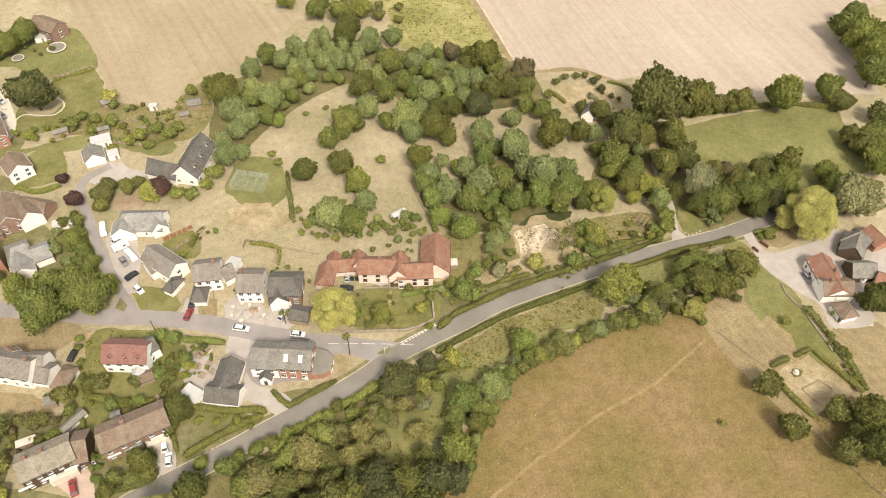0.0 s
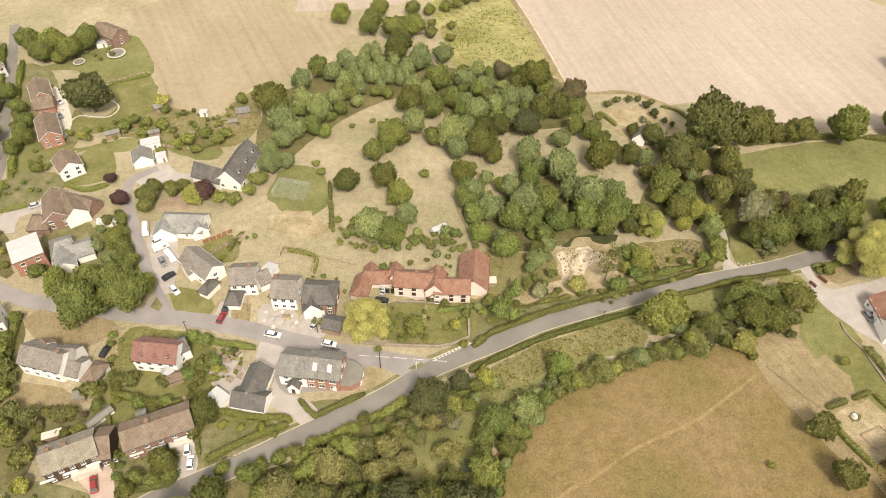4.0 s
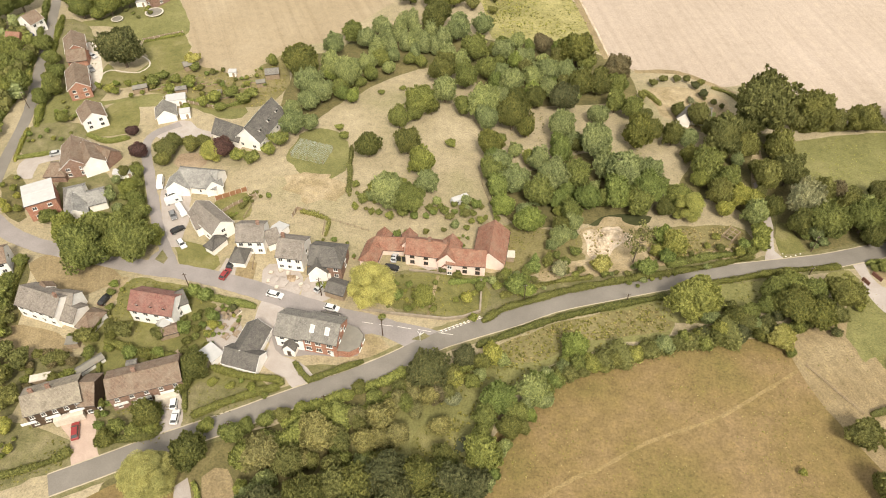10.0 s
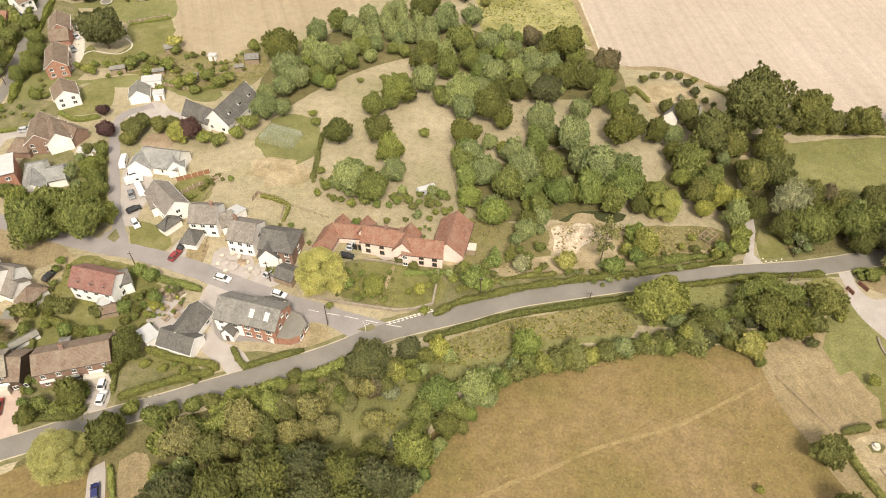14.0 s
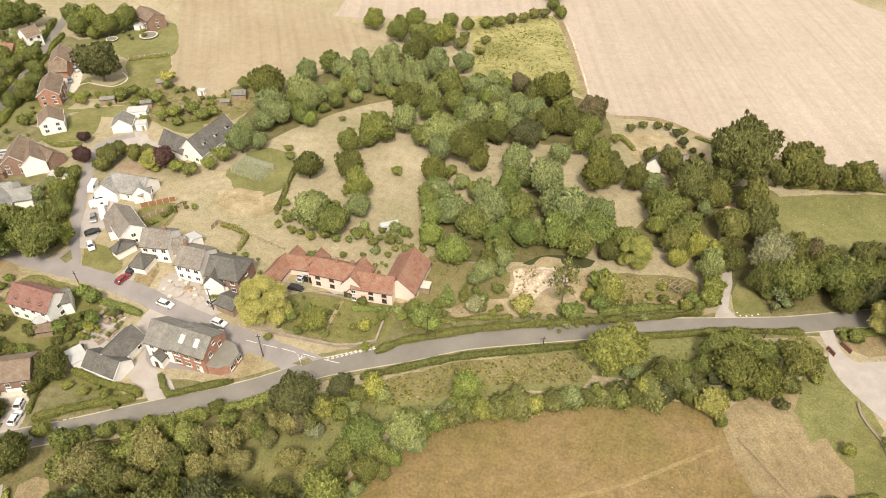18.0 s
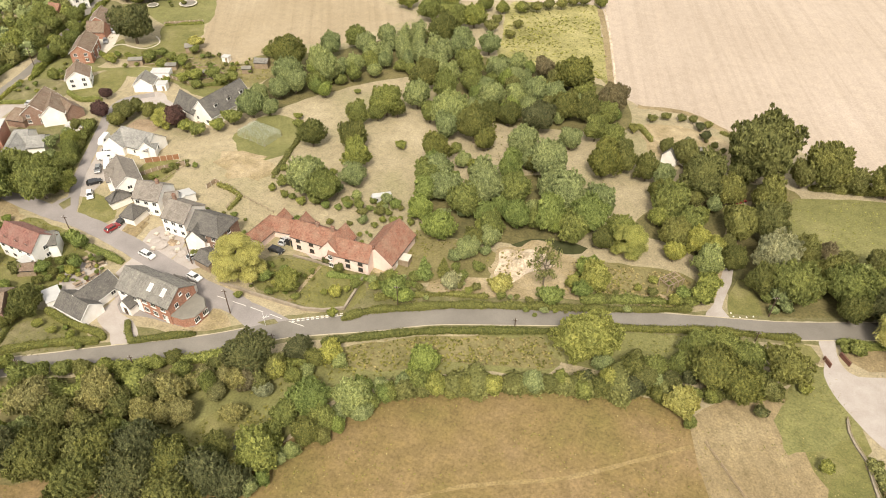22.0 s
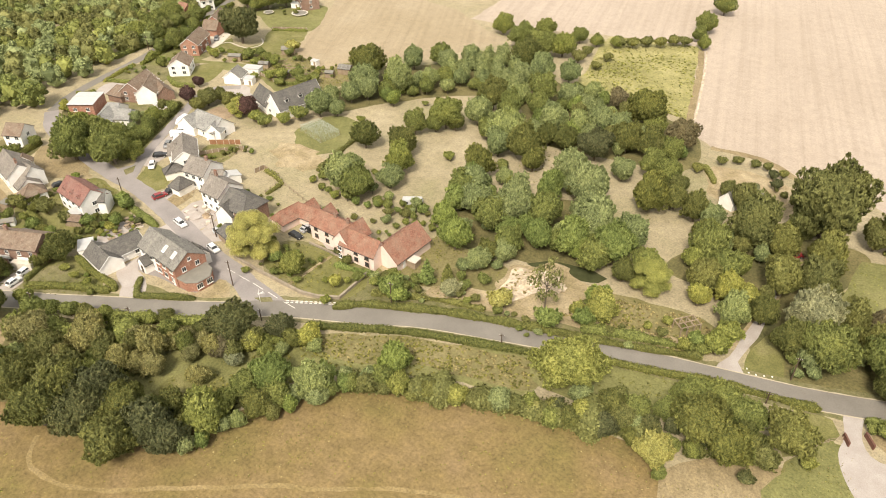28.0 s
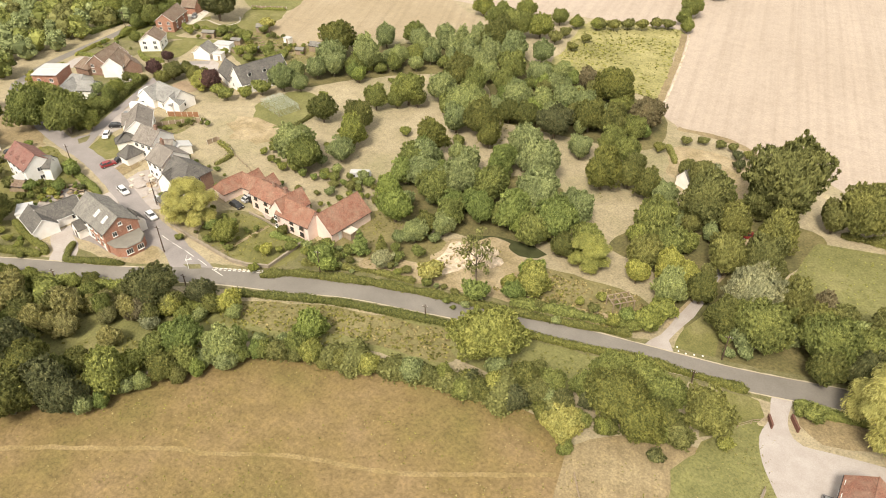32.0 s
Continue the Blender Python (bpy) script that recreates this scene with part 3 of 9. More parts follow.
def round_shape(rng, f):
    """Clumps over one broad dome whose skirts reach almost to the ground."""
    if f == 0:
        return (0.0, 0.0, 1.08), 0.68
    if f < 0.075:
        return (rng.normal(0, 0.08), rng.normal(0, 0.08), 0.6), 0.56
    d = sphere_points(rng, 1)[0]
    d[2] = abs(d[2]) * 1.75 - 0.8
    rad = rng.uniform(0.6, 0.86)
    return (d[0] * rad, d[1] * rad, 1.02 + d[2] * rad * 1.08), rng.uniform(0.14, 0.25)


def cone_shape(rng, f):
    a = f * 40
    z = 0.3 + 2.3 * f
    rad = 0.72 * (1 - f) ** 0.8 * rng.uniform(0.6, 1)
    return (rad * math.cos(a), rad * math.sin(a), z), 0.3 * (1.15 - f)


def willow_shape(rng, f):
    a = rng.uniform(0, 6.28)
    z = rng.uniform(0.35, 1.75)
    rad = (0.86 if z < 1.1 else 0.86 - (z - 1.1) * 0.95) * rng.uniform(0.55, 1)
    return (rad * math.cos(a), rad * math.sin(a), z), rng.uniform(0.2, 0.34)


def open_shape(rng, f):
    """A thin, airy crown with gaps."""
    d = sphere_points(rng, 1)[0]
    rad = rng.uniform(0.4, 0.85)
    return (d[0] * rad, d[1] * rad, 1.25 + d[2] * rad * 1.1), rng.uniform(0.13, 0.24)


def limb_mesh(name, seed, top, spread, trunk, limbs):
    rng = random.Random(seed)
    bm = bmesh.new()
    bend = (rng.uniform(-0.05, 0.05), rng.uniform(-0.05, 0.05))
    rod(bm, (0, 0, -0.03), (bend[0], bend[1], top * 0.45), trunk, trunk * 0.75, 7)
    rod(bm, (bend[0], bend[1], top * 0.44), (bend[0] * 2, bend[1] * 2, top), trunk * 0.75, trunk * 0.2, 6)
    for k in range(limbs):
        a = 6.28 * k / limbs + rng.uniform(-0.4, 0.4)
        z = top * rng.uniform(0.35, 0.75)
        rod(bm, (bend[0], bend[1], z), (spread * math.cos(a), spread * math.sin(a), z + spread * rng.uniform(0.4, 0.9)), trunk * 0.45, trunk * 0.12, 5)
    me = bpy.data.meshes.new(name)
    bm.to_mesh(me)
    bm.free()
    me.materials.append(M["bark"])
    return me


DOMES = {  # lobes, swell, sprays, blades in a spray, their length and width, height of the top, trunk (top, spread, girth, limbs)
    "huge": (18, 0.36, 600, 30, 0.1, 0.04, 1.02, (1.2, 0.55, 0.07, 7)),
    "round": (12, 0.32, 360, 26, 0.14, 0.054, 1.06, (1.2, 0.55, 0.075, 6)),
    "small": (8, 0.34, 190, 22, 0.2, 0.082, 1.1, (1.3, 0.5, 0.075, 5)),
    "tall": (6, 0.2, 280, 19, 0.17, 0.08, 2.3, (2.0, 0.3, 0.06, 5)),
    "bush": (8, 0.46, 130, 17, 0.27, 0.12, 0.6, (0.5, 0.35, 0.05, 5)),
}
FORMS = {  # clumps, leaves per clump, leaf size, shape, droop, trunk (top, spread, girth, limbs)
    "cone": (34, 150, 0.1, cone_shape, 0.6, (2.5, 0.2, 0.05, 4)),
    "willow": (56, 800, 0.033, willow_shape, 2.6, (1.3, 0.6, 0.09, 7)),
    "open": (40, 34, 0.075, open_shape, 0.3, (1.9, 0.6, 0.05, 9)),
}
PLANTS = {}


def plant_meshes(form, k):
    if (form, k) not in PLANTS:
        seed = 100 * list(FORM_NAME).index(form) + k
        if form in DOMES:
            *look_of, limbs = DOMES[form]
            PLANTS[form, k] = (dome_mesh("crown", seed, *look_of, M["oak"]), limb_mesh("trunk", seed, *limbs))
            return PLANTS[form, k]
        clumps, leaves, leaf, shape, droop, limbs = FORMS[form]
        PLANTS[form, k] = (crown_mesh("crown", seed, clumps, leaves, leaf, shape, M["oak"], droop), limb_mesh("trunk", seed, *limbs))
    return PLANTS[form, k]


PLANT_RNG = random.Random(5)
KIND = {"oak": "dark green", "deep": "deep green", "ash": "grey-green", "lime": "yellow-green", "bright": "fresh green", "dark": "very dark green", "olive": "dull olive",
        "silver": "silvery grey-green", "yellow": "golden yellow", "russet": "russet brown", "straw": "dry straw-green", "purple": "dark purple"}
FORM_WORDS = {"huge": ("tree", "large broadleaf tree with billowing crown"), "small": ("tree", "small broadleaf tree with a rounded crown"), "round": ("tree", "broadleaf tree with dense rounded crown"), "tall": ("tree", "tall narrow tree with upright foliage"),
              "cone": ("tree", "pointed evergreen conifer"), "willow": ("tree", "weeping willow with hanging twigs"),
              "bush": ("bush", "bush rounded and leafy down to the ground"), "open": ("tree", "thin airy tree with see-through crown")}
FORM_NAME = {"small": "young_tree", "huge": "large_tree", "round": "tree", "tall": "poplar_tree", "cone": "conifer_tree", "willow": "willow_tree", "bush": "bush", "open": "airy_tree"}


def tree(form, x, y, r, leaf="oak", lift=1.0, group="", beside=""):
    """A tree or bush of crown radius r. lift: stretches its height."""
    if form == "round":
        form = "small" if r < 3.0 else "huge" if r > 5.2 else form
    k = PLANT_RNG.randrange(4)
    crown, trunk = plant_meshes(form, k)
    cat, words = FORM_WORDS[form]
    ob = base(FORM_NAME[form], x, y, PLANT_RNG.uniform(0, 360))
    s = r * (1.03 if form in DOMES else 1.02)
    ob.scale = (s * PLANT_RNG.uniform(0.92, 1.08), s * PLANT_RNG.uniform(0.92, 1.08), s * lift * PLANT_RNG.uniform(0.92, 1.08))
    for name, me in (("crown", crown), ("trunk", trunk)):
        o = new(name, me)
        o.parent = ob
        if name == "crown":
            o.material_slots[0].link = "OBJECT"
            o.material_slots[0].material = M[leaf]
    return tagged(ob, KIND[leaf] + " " + words + (" " + beside if beside else ""), cat, group)


HEDGE_RNG = np.random.default_rng(11)


def hedge(pts, w, h, leaf="oak", soft=True, label="", density=1.0, wild=0.15, name="hedge"):
    """A hedge along a line: a leafy rounded bank, clipped or wild."""
    line = (smooth_line if soft else straight_line)(pts, 1.0)
    rng = HEDGE_RNG
    V, F, at = [], [], 0
    prof = [(-0.5, 0), (-0.5, 0.55), (-0.38, 0.92), (0, 1.0), (0.38, 0.92), (0.5, 0.55), (0.5, 0)]
    l, _ = sides(line, 2.0)
    ring = len(prof)
    core = []
    for i, (p, q) in enumerate(zip(line, l)):
        n = np.array((q - p)[:])
        c = np.array(p[:])
        grow = 1 + wild * 2.2 * noise.noise(Vector((p.x * 0.22, p.y * 0.22, 3.0)))
        end = 0.6 if i in (0, len(line) - 1) else 1.0
        core.append([c + n * (a * w * 0.84 * grow * end) + np.array((0, 0, b * h * 0.9 * grow * end)) for a, b in prof])
    V.append(np.array(core).reshape(-1, 3) + rng.normal(0, 0.05, (len(core) * ring, 3)))
    for i in range(len(core) - 1):
        F += [[i * ring + j, i * ring + j + 1, (i + 1) * ring + j + 1, (i + 1) * ring + j] for j in range(ring - 1)]
    F += [list(range(ring)), [(len(core) - 1) * ring + j for j in reversed(range(ring))]]
    at = len(core) * ring
    per = min(170, max(30, int(density * 34 * (w + 2 * h))))
    for i in range(len(core) - 1):
        a, b = np.array(core[i]), np.array(core[i + 1])
        j = rng.integers(0, ring - 1, per)
        u, v = rng.uniform(0, 1, (per, 1)), rng.uniform(0, 1, (per, 1))
        lo, hi = a[j] * (1 - u) + a[j + 1] * u, b[j] * (1 - u) + b[j + 1] * u
        c = lo * (1 - v) + hi * v
        mid = np.array(line[i][:]) + np.array((0, 0, h * 0.4))
        d = c - mid
        d /= np.linalg.norm(d, axis=1, keepdims=True) + 1e-6
        c = c + d * (np.abs(rng.normal(0, 0.1 + wild * 0.5, (per, 1))))
        vv, ff = cards(rng, c, d, 0.2 + 0.3 * wild, 0.4)
        V.append(vv)
        F += (ff + at).tolist()
        at += len(vv)
    ob = new(name, mesh_of(name, np.concatenate(V).tolist(), F, M[leaf]))
    return tagged(ob, label or KIND[leaf] + (" clipped" if wild < 0.2 else " overgrown") + " leafy hedge", "hedge")


def far_wood(spots, leaf):
    """Part of a distant wood whose trees cannot be counted: many leafy domes joined."""
    rng = np.random.default_rng(len(spots) * 7 + len(leaf))
    V, F, at = [], [], 0
    for x, y, r in spots:
        for k in range(18):
            c, cr = round_shape(rng, k / 18)
            c = np.array((x, y, 0)) + np.array(c) * r
            cr = cr * r * 1.25
            V.append(c + ICO_V * cr * 0.85)
            F += [[i + at for i in f] for f in ICO_F]
            at += len(ICO_V)
            d = sphere_points(rng, 62)
            d[:, 2] = np.abs(d[:, 2]) * 1.1 - 0.2
            v, f = cards(rng, c + d * cr * rng.uniform(0.8, 1.1, (62, 1)), d, 0.13 * r, 0.45)
            V.append(v)
            F += (f + at).tolist()
            at += len(v)
    ob = new("far_wood", mesh_of("far_wood", np.concatenate(V).tolist(), F, M[leaf]))
    return tagged(ob, KIND[leaf] + " dense crowns of a distant wood", "wood", kind="stuff")


def inside_outline(poly, x, y):
    hit = np.zeros(len(x), bool)
    for (ax, ay), (bx, by) in zip(poly, poly[1:] + poly[:1]):
        if ay != by:
            hit ^= ((ay > y) != (by > y)) & (x < (bx - ax) * (y - ay) / (by - ay) + ax)
    return hit


def tufts(poly, n, size, mat, label, seed, drift=0.06, need=0.0, spare=()):
    """Loose tufts of grass and weeds standing in a field, thicker in drifts."""
    rng = np.random.default_rng(seed)
    xs, ys = [p[0] for p in poly], [p[1] for p in poly]
    x, y = rng.uniform(min(xs), max(xs), n), rng.uniform(min(ys), max(ys), n)
    ok = inside_outline(poly, x, y)
    for (ax, ay), (bx, by) in zip(spare, spare[1:]):
        f = np.clip(((x - ax) * (bx - ax) + (y - ay) * (by - ay)) / ((bx - ax) ** 2 + (by - ay) ** 2), 0, 1)
        ok &= np.hypot(x - ax - f * (bx - ax), y - ay - f * (by - ay)) > 1.6
    x, y = x[ok], y[ok]
    thick = np.array([noise.noise(Vector((u * drift, v * drift, seed))) for u, v in zip(x, y)])
    ok = thick + rng.uniform(-0.35, 0.35, len(x)) > need
    base_at = np.stack([x[ok], y[ok], np.full(ok.sum(), 0.02)], 1)
    c = np.repeat(base_at, 3, 0) + rng.normal(0, size * 0.35, (3 * len(base_at), 3)) * np.array([1, 1, 0])
    c[:, 2] += size * 0.18
    nrm = rng.normal(0, 0.5, c.shape) * np.array([1, 1, 0.2]) + np.array([0, 0, 1.0])
    v, f = cards(rng, c, nrm, size, 0.2)
    v[:, 2] = np.maximum(v[:, 2], 0.01)
    ob = new("grass_tufts", mesh_of("grass_tufts", v.tolist(), f.tolist(), M[mat]))
    return tagged(ob, label, "grass", kind="stuff")


def thicket(poly, n, r0, r1, leaves, seed):
    """Young trees that fill the gaps of a wood."""
    shrubbery(poly, n, r0, r1, leaves, seed, "round", "undergrowth of the wood")


def shrubbery(poly, n, r0, r1, leaves, seed, form="bush", group="garden shrubs", joined=False):
    """Loose plants of several kinds inside an outline: singly, or joined where they cannot be told apart."""
    rng = random.Random(seed)
    xs, ys = [p[0] for p in poly], [p[1] for p in poly]
    done, tries = [], 0
    V, F, which, at = [], [], [], 0
    while len(done) < n and tries < 900:
        tries += 1
        x, y, r = rng.uniform(min(xs), max(xs)), rng.uniform(min(ys), max(ys)), rng.uniform(r0, r1)
        if not inside_outline(poly, np.array([x]), np.array([y]))[0] or any((x - u) ** 2 + (y - v) ** 2 < (0.75 * (r + w)) ** 2 for u, v, w in done):
            continue
        done.append((x, y, r))
        leaf, lift = rng.choice(leaves), rng.uniform(0.9, 1.4)
        if not joined:
            tree(form, round(x, 1), round(y, 1), round(r, 1), leaf, lift, group)
            continue
        me = plant_meshes(form, len(done) % 4)[0]
        co = np.empty(3 * len(me.vertices))
        me.vertices.foreach_get("co", co)
        c, s = math.cos(seed + x), math.sin(seed + x)
        co = co.reshape(-1, 3) @ np.array([[c, s, 0], [-s, c, 0], [0, 0, lift]]) * r + np.array([x, y, 0])
        V.append(co)
        F += [[i + at for i in p.vertices] for p in me.polygons]
        which += [leaves.index(leaf)] * len(me.polygons)
        at += len(co)
    if joined:
        me = mesh_of("shrubbery", np.concatenate(V).tolist(), F, M[leaves[0]])
        for leaf in leaves[1:]:
            me.materials.append(M[leaf])
        me.polygons.foreach_set("material_index", which)
        tagged(new("shrubbery", me), "mixed green garden shrubs grown into one another", "shrubs", kind="stuff")


# ---- buildings
def slab(bm, quad, thick):
    """A sloping sheet of some thickness under its four corners (given anticlockwise from above)."""
    top = [bm.verts.new(p) for p in quad]
    low = [bm.verts.new((p[0], p[1], p[2] - thick)) for p in quad]
    bm.faces.new(top)
    bm.faces.new(low[::-1])
    n = len(quad)
    for i in range(n):
        j = (i + 1) % n
        bm.faces.new((top[i], low[i], low[j], top[j]))


def window(parent, x, y, z, w, h, face, mullions=1, frame="frame", sill=True):
    """A window on a wall. face: 0 front (-y), 1 right (+x), 2 back, 3 left."""
    turn = Matrix.Translation((x, y, z)) @ Matrix.Rotation(radians(90 * face), 4, "Z")
    bm = bmesh.new()
    box(bm, 0, -0.02, 0, w, 0.08, h)
    bm.transform(turn)
    win = part("window", bm, M[frame], parent)
    n = mullions + 1
    pw = (w - 0.08 * (n + 1)) / n
    for k in range(n):
        bm = bmesh.new()
        box(bm, -w / 2 + 0.08 + pw / 2 + k * (pw + 0.08), -0.04, 0.08, pw, 0.06, h - 0.16)
        bm.transform(turn)
        part("pane", bm, M["glass"], win)
    if sill:
        bm = bmesh.new()
        box(bm, 0, -0.09, -0.09, w + 0.16, 0.22, 0.085)
        bm.transform(turn)
        part("sill", bm, M[frame], win)


def door(parent, x, y, w, h, face, mat="frame"):
    turn = Matrix.Translation((x, y, 0)) @ Matrix.Rotation(radians(90 * face), 4, "Z")
    bm = bmesh.new()
    box(bm, 0, -0.03, 0.05, w, 0.08, h)
    box(bm, 0, -0.08, h * 0.55, w * 0.7, 0.03, h * 0.35)
    box(bm, 0, -0.08, 0.25, w * 0.7, 0.03, h * 0.35)
    bm.transform(turn)
    d = part("door", bm, M[mat], parent)
    bm = bmesh.new()
    box(bm, w * 0.36, -0.1, h * 0.5, 0.06, 0.06, 0.14)
    bm.transform(turn)
    part("handle", bm, M["metal"], d)


def chimney(parent, x, y, z0, z1, mat="brick", pots=2, w=0.6, l=0.9):
    bm = bmesh.new()
    box(bm, x, y, z0, l, w, z1 - z0)
    box(bm, x, y, z1, l + 0.14, w + 0.14, 0.14)
    c = part("chimney", bm, M[mat], parent)
    for k in range(pots):
        bm = bmesh.new()
        rod(bm, (x + (k - (pots - 1) / 2) * 0.4, y, z1 + 0.13), (x + (k - (pots - 1) / 2) * 0.4, y, z1 + 0.5), 0.13, 0.1, 8)
        part("chimney_pot", bm, M["red_tile"], c)


def pitched(parent, cx, cy, L, W, eave, ridge, roof, wall, hip=(0, 0), turn=0, over=0.35, z0=0.0, cap=True, trim=None):
    """Walls and a ridged roof over a rectangle; the ridge runs along L. hip: how far each end slopes in."""
    m = Matrix.Translation((cx, cy, 0)) @ Matrix.Rotation(radians(turn), 4, "Z")
    l, w = L / 2, W / 2
    bm = bmesh.new()
    lo = [bm.verts.new((sx * l, sy * w, z0)) for sx, sy in ((-1, -1), (1, -1), (1, 1), (-1, 1))]
    hi = [bm.verts.new((sx * l, sy * w, eave)) for sx, sy in ((-1, -1), (1, -1), (1, 1), (-1, 1))]
    a = bm.verts.new((-l + hip[0], 0, ridge - 0.05))
    b = bm.verts.new((l - hip[1], 0, ridge - 0.05))
    bm.faces.new((lo[0], lo[1], hi[1], hi[0]))
    bm.faces.new((lo[2], lo[3], hi[3], hi[2]))
    bm.faces.new((lo[1], lo[2], hi[2], b, hi[1]) if not hip[1] else (lo[1], lo[2], hi[2], hi[1]))
    bm.faces.new((lo[3], lo[0], hi[0], a, hi[3]) if not hip[0] else (lo[3], lo[0], hi[0], hi[3]))
    bm.transform(m)
    part("wall", bm, M[wall], parent)
    pitch = (ridge - eave) / w
    ez = eave - over * pitch
    ol = [over if not h else over for h in hip]
    x0, x1 = -l - ol[0], l + ol[1]
    r0, r1 = (-l - over * 0.6 if not hip[0] else -l + hip[0]), (l + over * 0.6 if not hip[1] else l - hip[1])
    if not hip[0]:
        x0 = r0
    if not hip[1]:
        x1 = r1
    t = 0.16
    up = 0.1
    bm = bmesh.new()
    slab(bm, [(x0, -w - over, ez + up), (x1, -w - over, ez + up), (r1, 0, ridge + up), (r0, 0, ridge + up)], t)
    slab(bm, [(x1, w + over, ez + up), (x0, w + over, ez + up), (r0, 0, ridge + up), (r1, 0, ridge + up)], t)
    if hip[0]:
        slab(bm, [(x0, w + over, ez + up), (x0, -w - over, ez + up), (r0, 0, ridge + up)], t)
    if hip[1]:
        slab(bm, [(x1, -w - over, ez + up), (x1, w + over, ez + up), (r1, 0, ridge + up)], t)
    bm.transform(m)
    rf = part("roof", bm, M[roof], parent)
    if cap:
        bm = bmesh.new()
        n = max(2, int((r1 - r0) / 0.9))
        for k in range(n):
            u = r0 + (r1 - r0) * (k + 0.5) / n
            rod(bm, (u - (r1 - r0) / n * 0.49, 0, ridge + up - 0.02), (u + (r1 - r0) / n * 0.49, 0, ridge + up - 0.02), 0.13, 0.12, 6)
        for h, x, r in ((hip[0], x0, r0), (hip[1], x1, r1)):
            for s in (-1, 1):
                if h:
                    rod(bm, (x, s * (w + over), ez + up), (r, 0, ridge + up), 0.1, 0.1, 5)
        bm.transform(m)
        part("ridge_tiles", bm, M[roof], rf)
    if trim:
        for h, x in ((hip[0], x0), (hip[1], x1)):
            for s in (-1, 1) if not h else ():
                bm = bmesh.new()
                rod(bm, (x, s * (w + over), ez + up - 0.07), (x, 0, ridge + up - 0.07), 0.075, 0.075, 4)
                bm.transform(m)
                part("bargeboard", bm, M[trim], rf)
    for s in (-1, 1):
        bm = bmesh.new()
        rod(bm, (x0, s * (w + over + 0.05), ez + up - 0.1), (x1, s * (w + over + 0.05), ez + up - 0.1), 0.07, 0.07, 6)
        bm.transform(m)
        part("gutter", bm, M["frame" if trim else "black"], parent)
    return m


def wall_windows(parent, m_turn, cx, cy, L, W, storeys, front, back, ends, eave, w=1.25, h=1.15, frame="frame"):
    """Rows of windows on the four walls of a rectangle turned by quarter steps only."""
    for s in range(storeys):
        z = 0.95 + s * (eave - 0.35) / max(1, storeys)
        for face, n, run, off in ((0, front, L, W), (2, back, L, W), (1, ends, W, L), (3, ends, W, L)):
            for k in range(n):
                u = run * ((k + 0.5) / n - 0.5)
                x, y = {0: (u, -off / 2), 2: (-u, off / 2), 1: (off / 2, u), 3: (-off / 2, -u)}[face]
                window(parent, cx + x, cy + y, z, w if n < 5 else 1.0, h, face, 1, frame)


def house(x, y, turn, L, W, eave, ridge, roof, wall, label, front=3, back=3, ends=1, storeys=2, hip=(0, 0), stacks=(), trim=None, doors=((0.1, 0),),
          name="house", category="house", stack_mat="brown_brick", frame="frame", group="houses of the village"):
    ob = base(name, x, y, turn)
    if storeys == 2:
        eave, ridge = eave + 0.5, ridge + 0.1
    pitched(ob, 0, 0, L, W, eave, ridge, roof, wall, hip, trim=trim)
    wall_windows(ob, 0, 0, 0, L, W, storeys, front, back, ends, eave, frame=frame)
    for u, face in doors:
        dx, dy = {0: (u * L, -W / 2), 2: (u * L, W / 2), 1: (L / 2, u * W), 3: (-L / 2, u * W)}[face]
        door(ob, dx, dy, 0.95, 2.05, face)
    for u, v in stacks:
        chimney(ob, u * L, v * W, ridge - 1.6, ridge + 1.1, stack_mat)
    return tagged(ob, label, category, group)


def wing(ob, cx, cy, L, W, eave, ridge, roof, wall, turn=0, hip=(0, 0), front=0, storeys=1, trim=None, over=0.3, ends=0, frame="frame"):
    """A part of the building beside or across the main range."""
    pitched(ob, cx, cy, L, W, eave, ridge, roof, wall, hip, turn, over, trim=trim)
    if front or ends:
        holder = ob
        if turn in (90, -90, 270):
            for s in range(storeys):
                z = 0.95 + s * (eave - 0.35) / max(1, storeys)
                for k in range(front):
                    u = L * ((k + 0.5) / front - 0.5)
                    window(holder, cx + W / 2, cy + u, z, 1.1, 1.1, 1)
                for k in range(ends):
                    window(holder, cx + W * ((k + 0.5) / ends - 0.5), cy - L / 2, z, 1.2, 1.15, 0)
        else:
            wall_windows(holder, 0, cx, cy, L, W, storeys, front, 0, ends, eave, frame=frame)


def skylight(ob, x, y, z, pitch_deg, w=0.9, l=1.3, side=-1):
    bm = bmesh.new()
    box(bm, 0, 0, 0, w, l, 0.12)
    bm.transform(Matrix.Translation((x, y, z)) @ Matrix.Rotation(radians(-side * pitch_deg), 4, "X"))
    s = part("skylight", bm, M["frame"], ob)
    bm = bmesh.new()
    box(bm, 0, 0, 0.1, w * 0.8, l * 0.84, 0.04)
    bm.transform(Matrix.Translation((x, y, z)) @ Matrix.Rotation(radians(-side * pitch_deg), 4, "X"))
    part("blind", bm, M["sheet"], s, "white blind behind the glass")


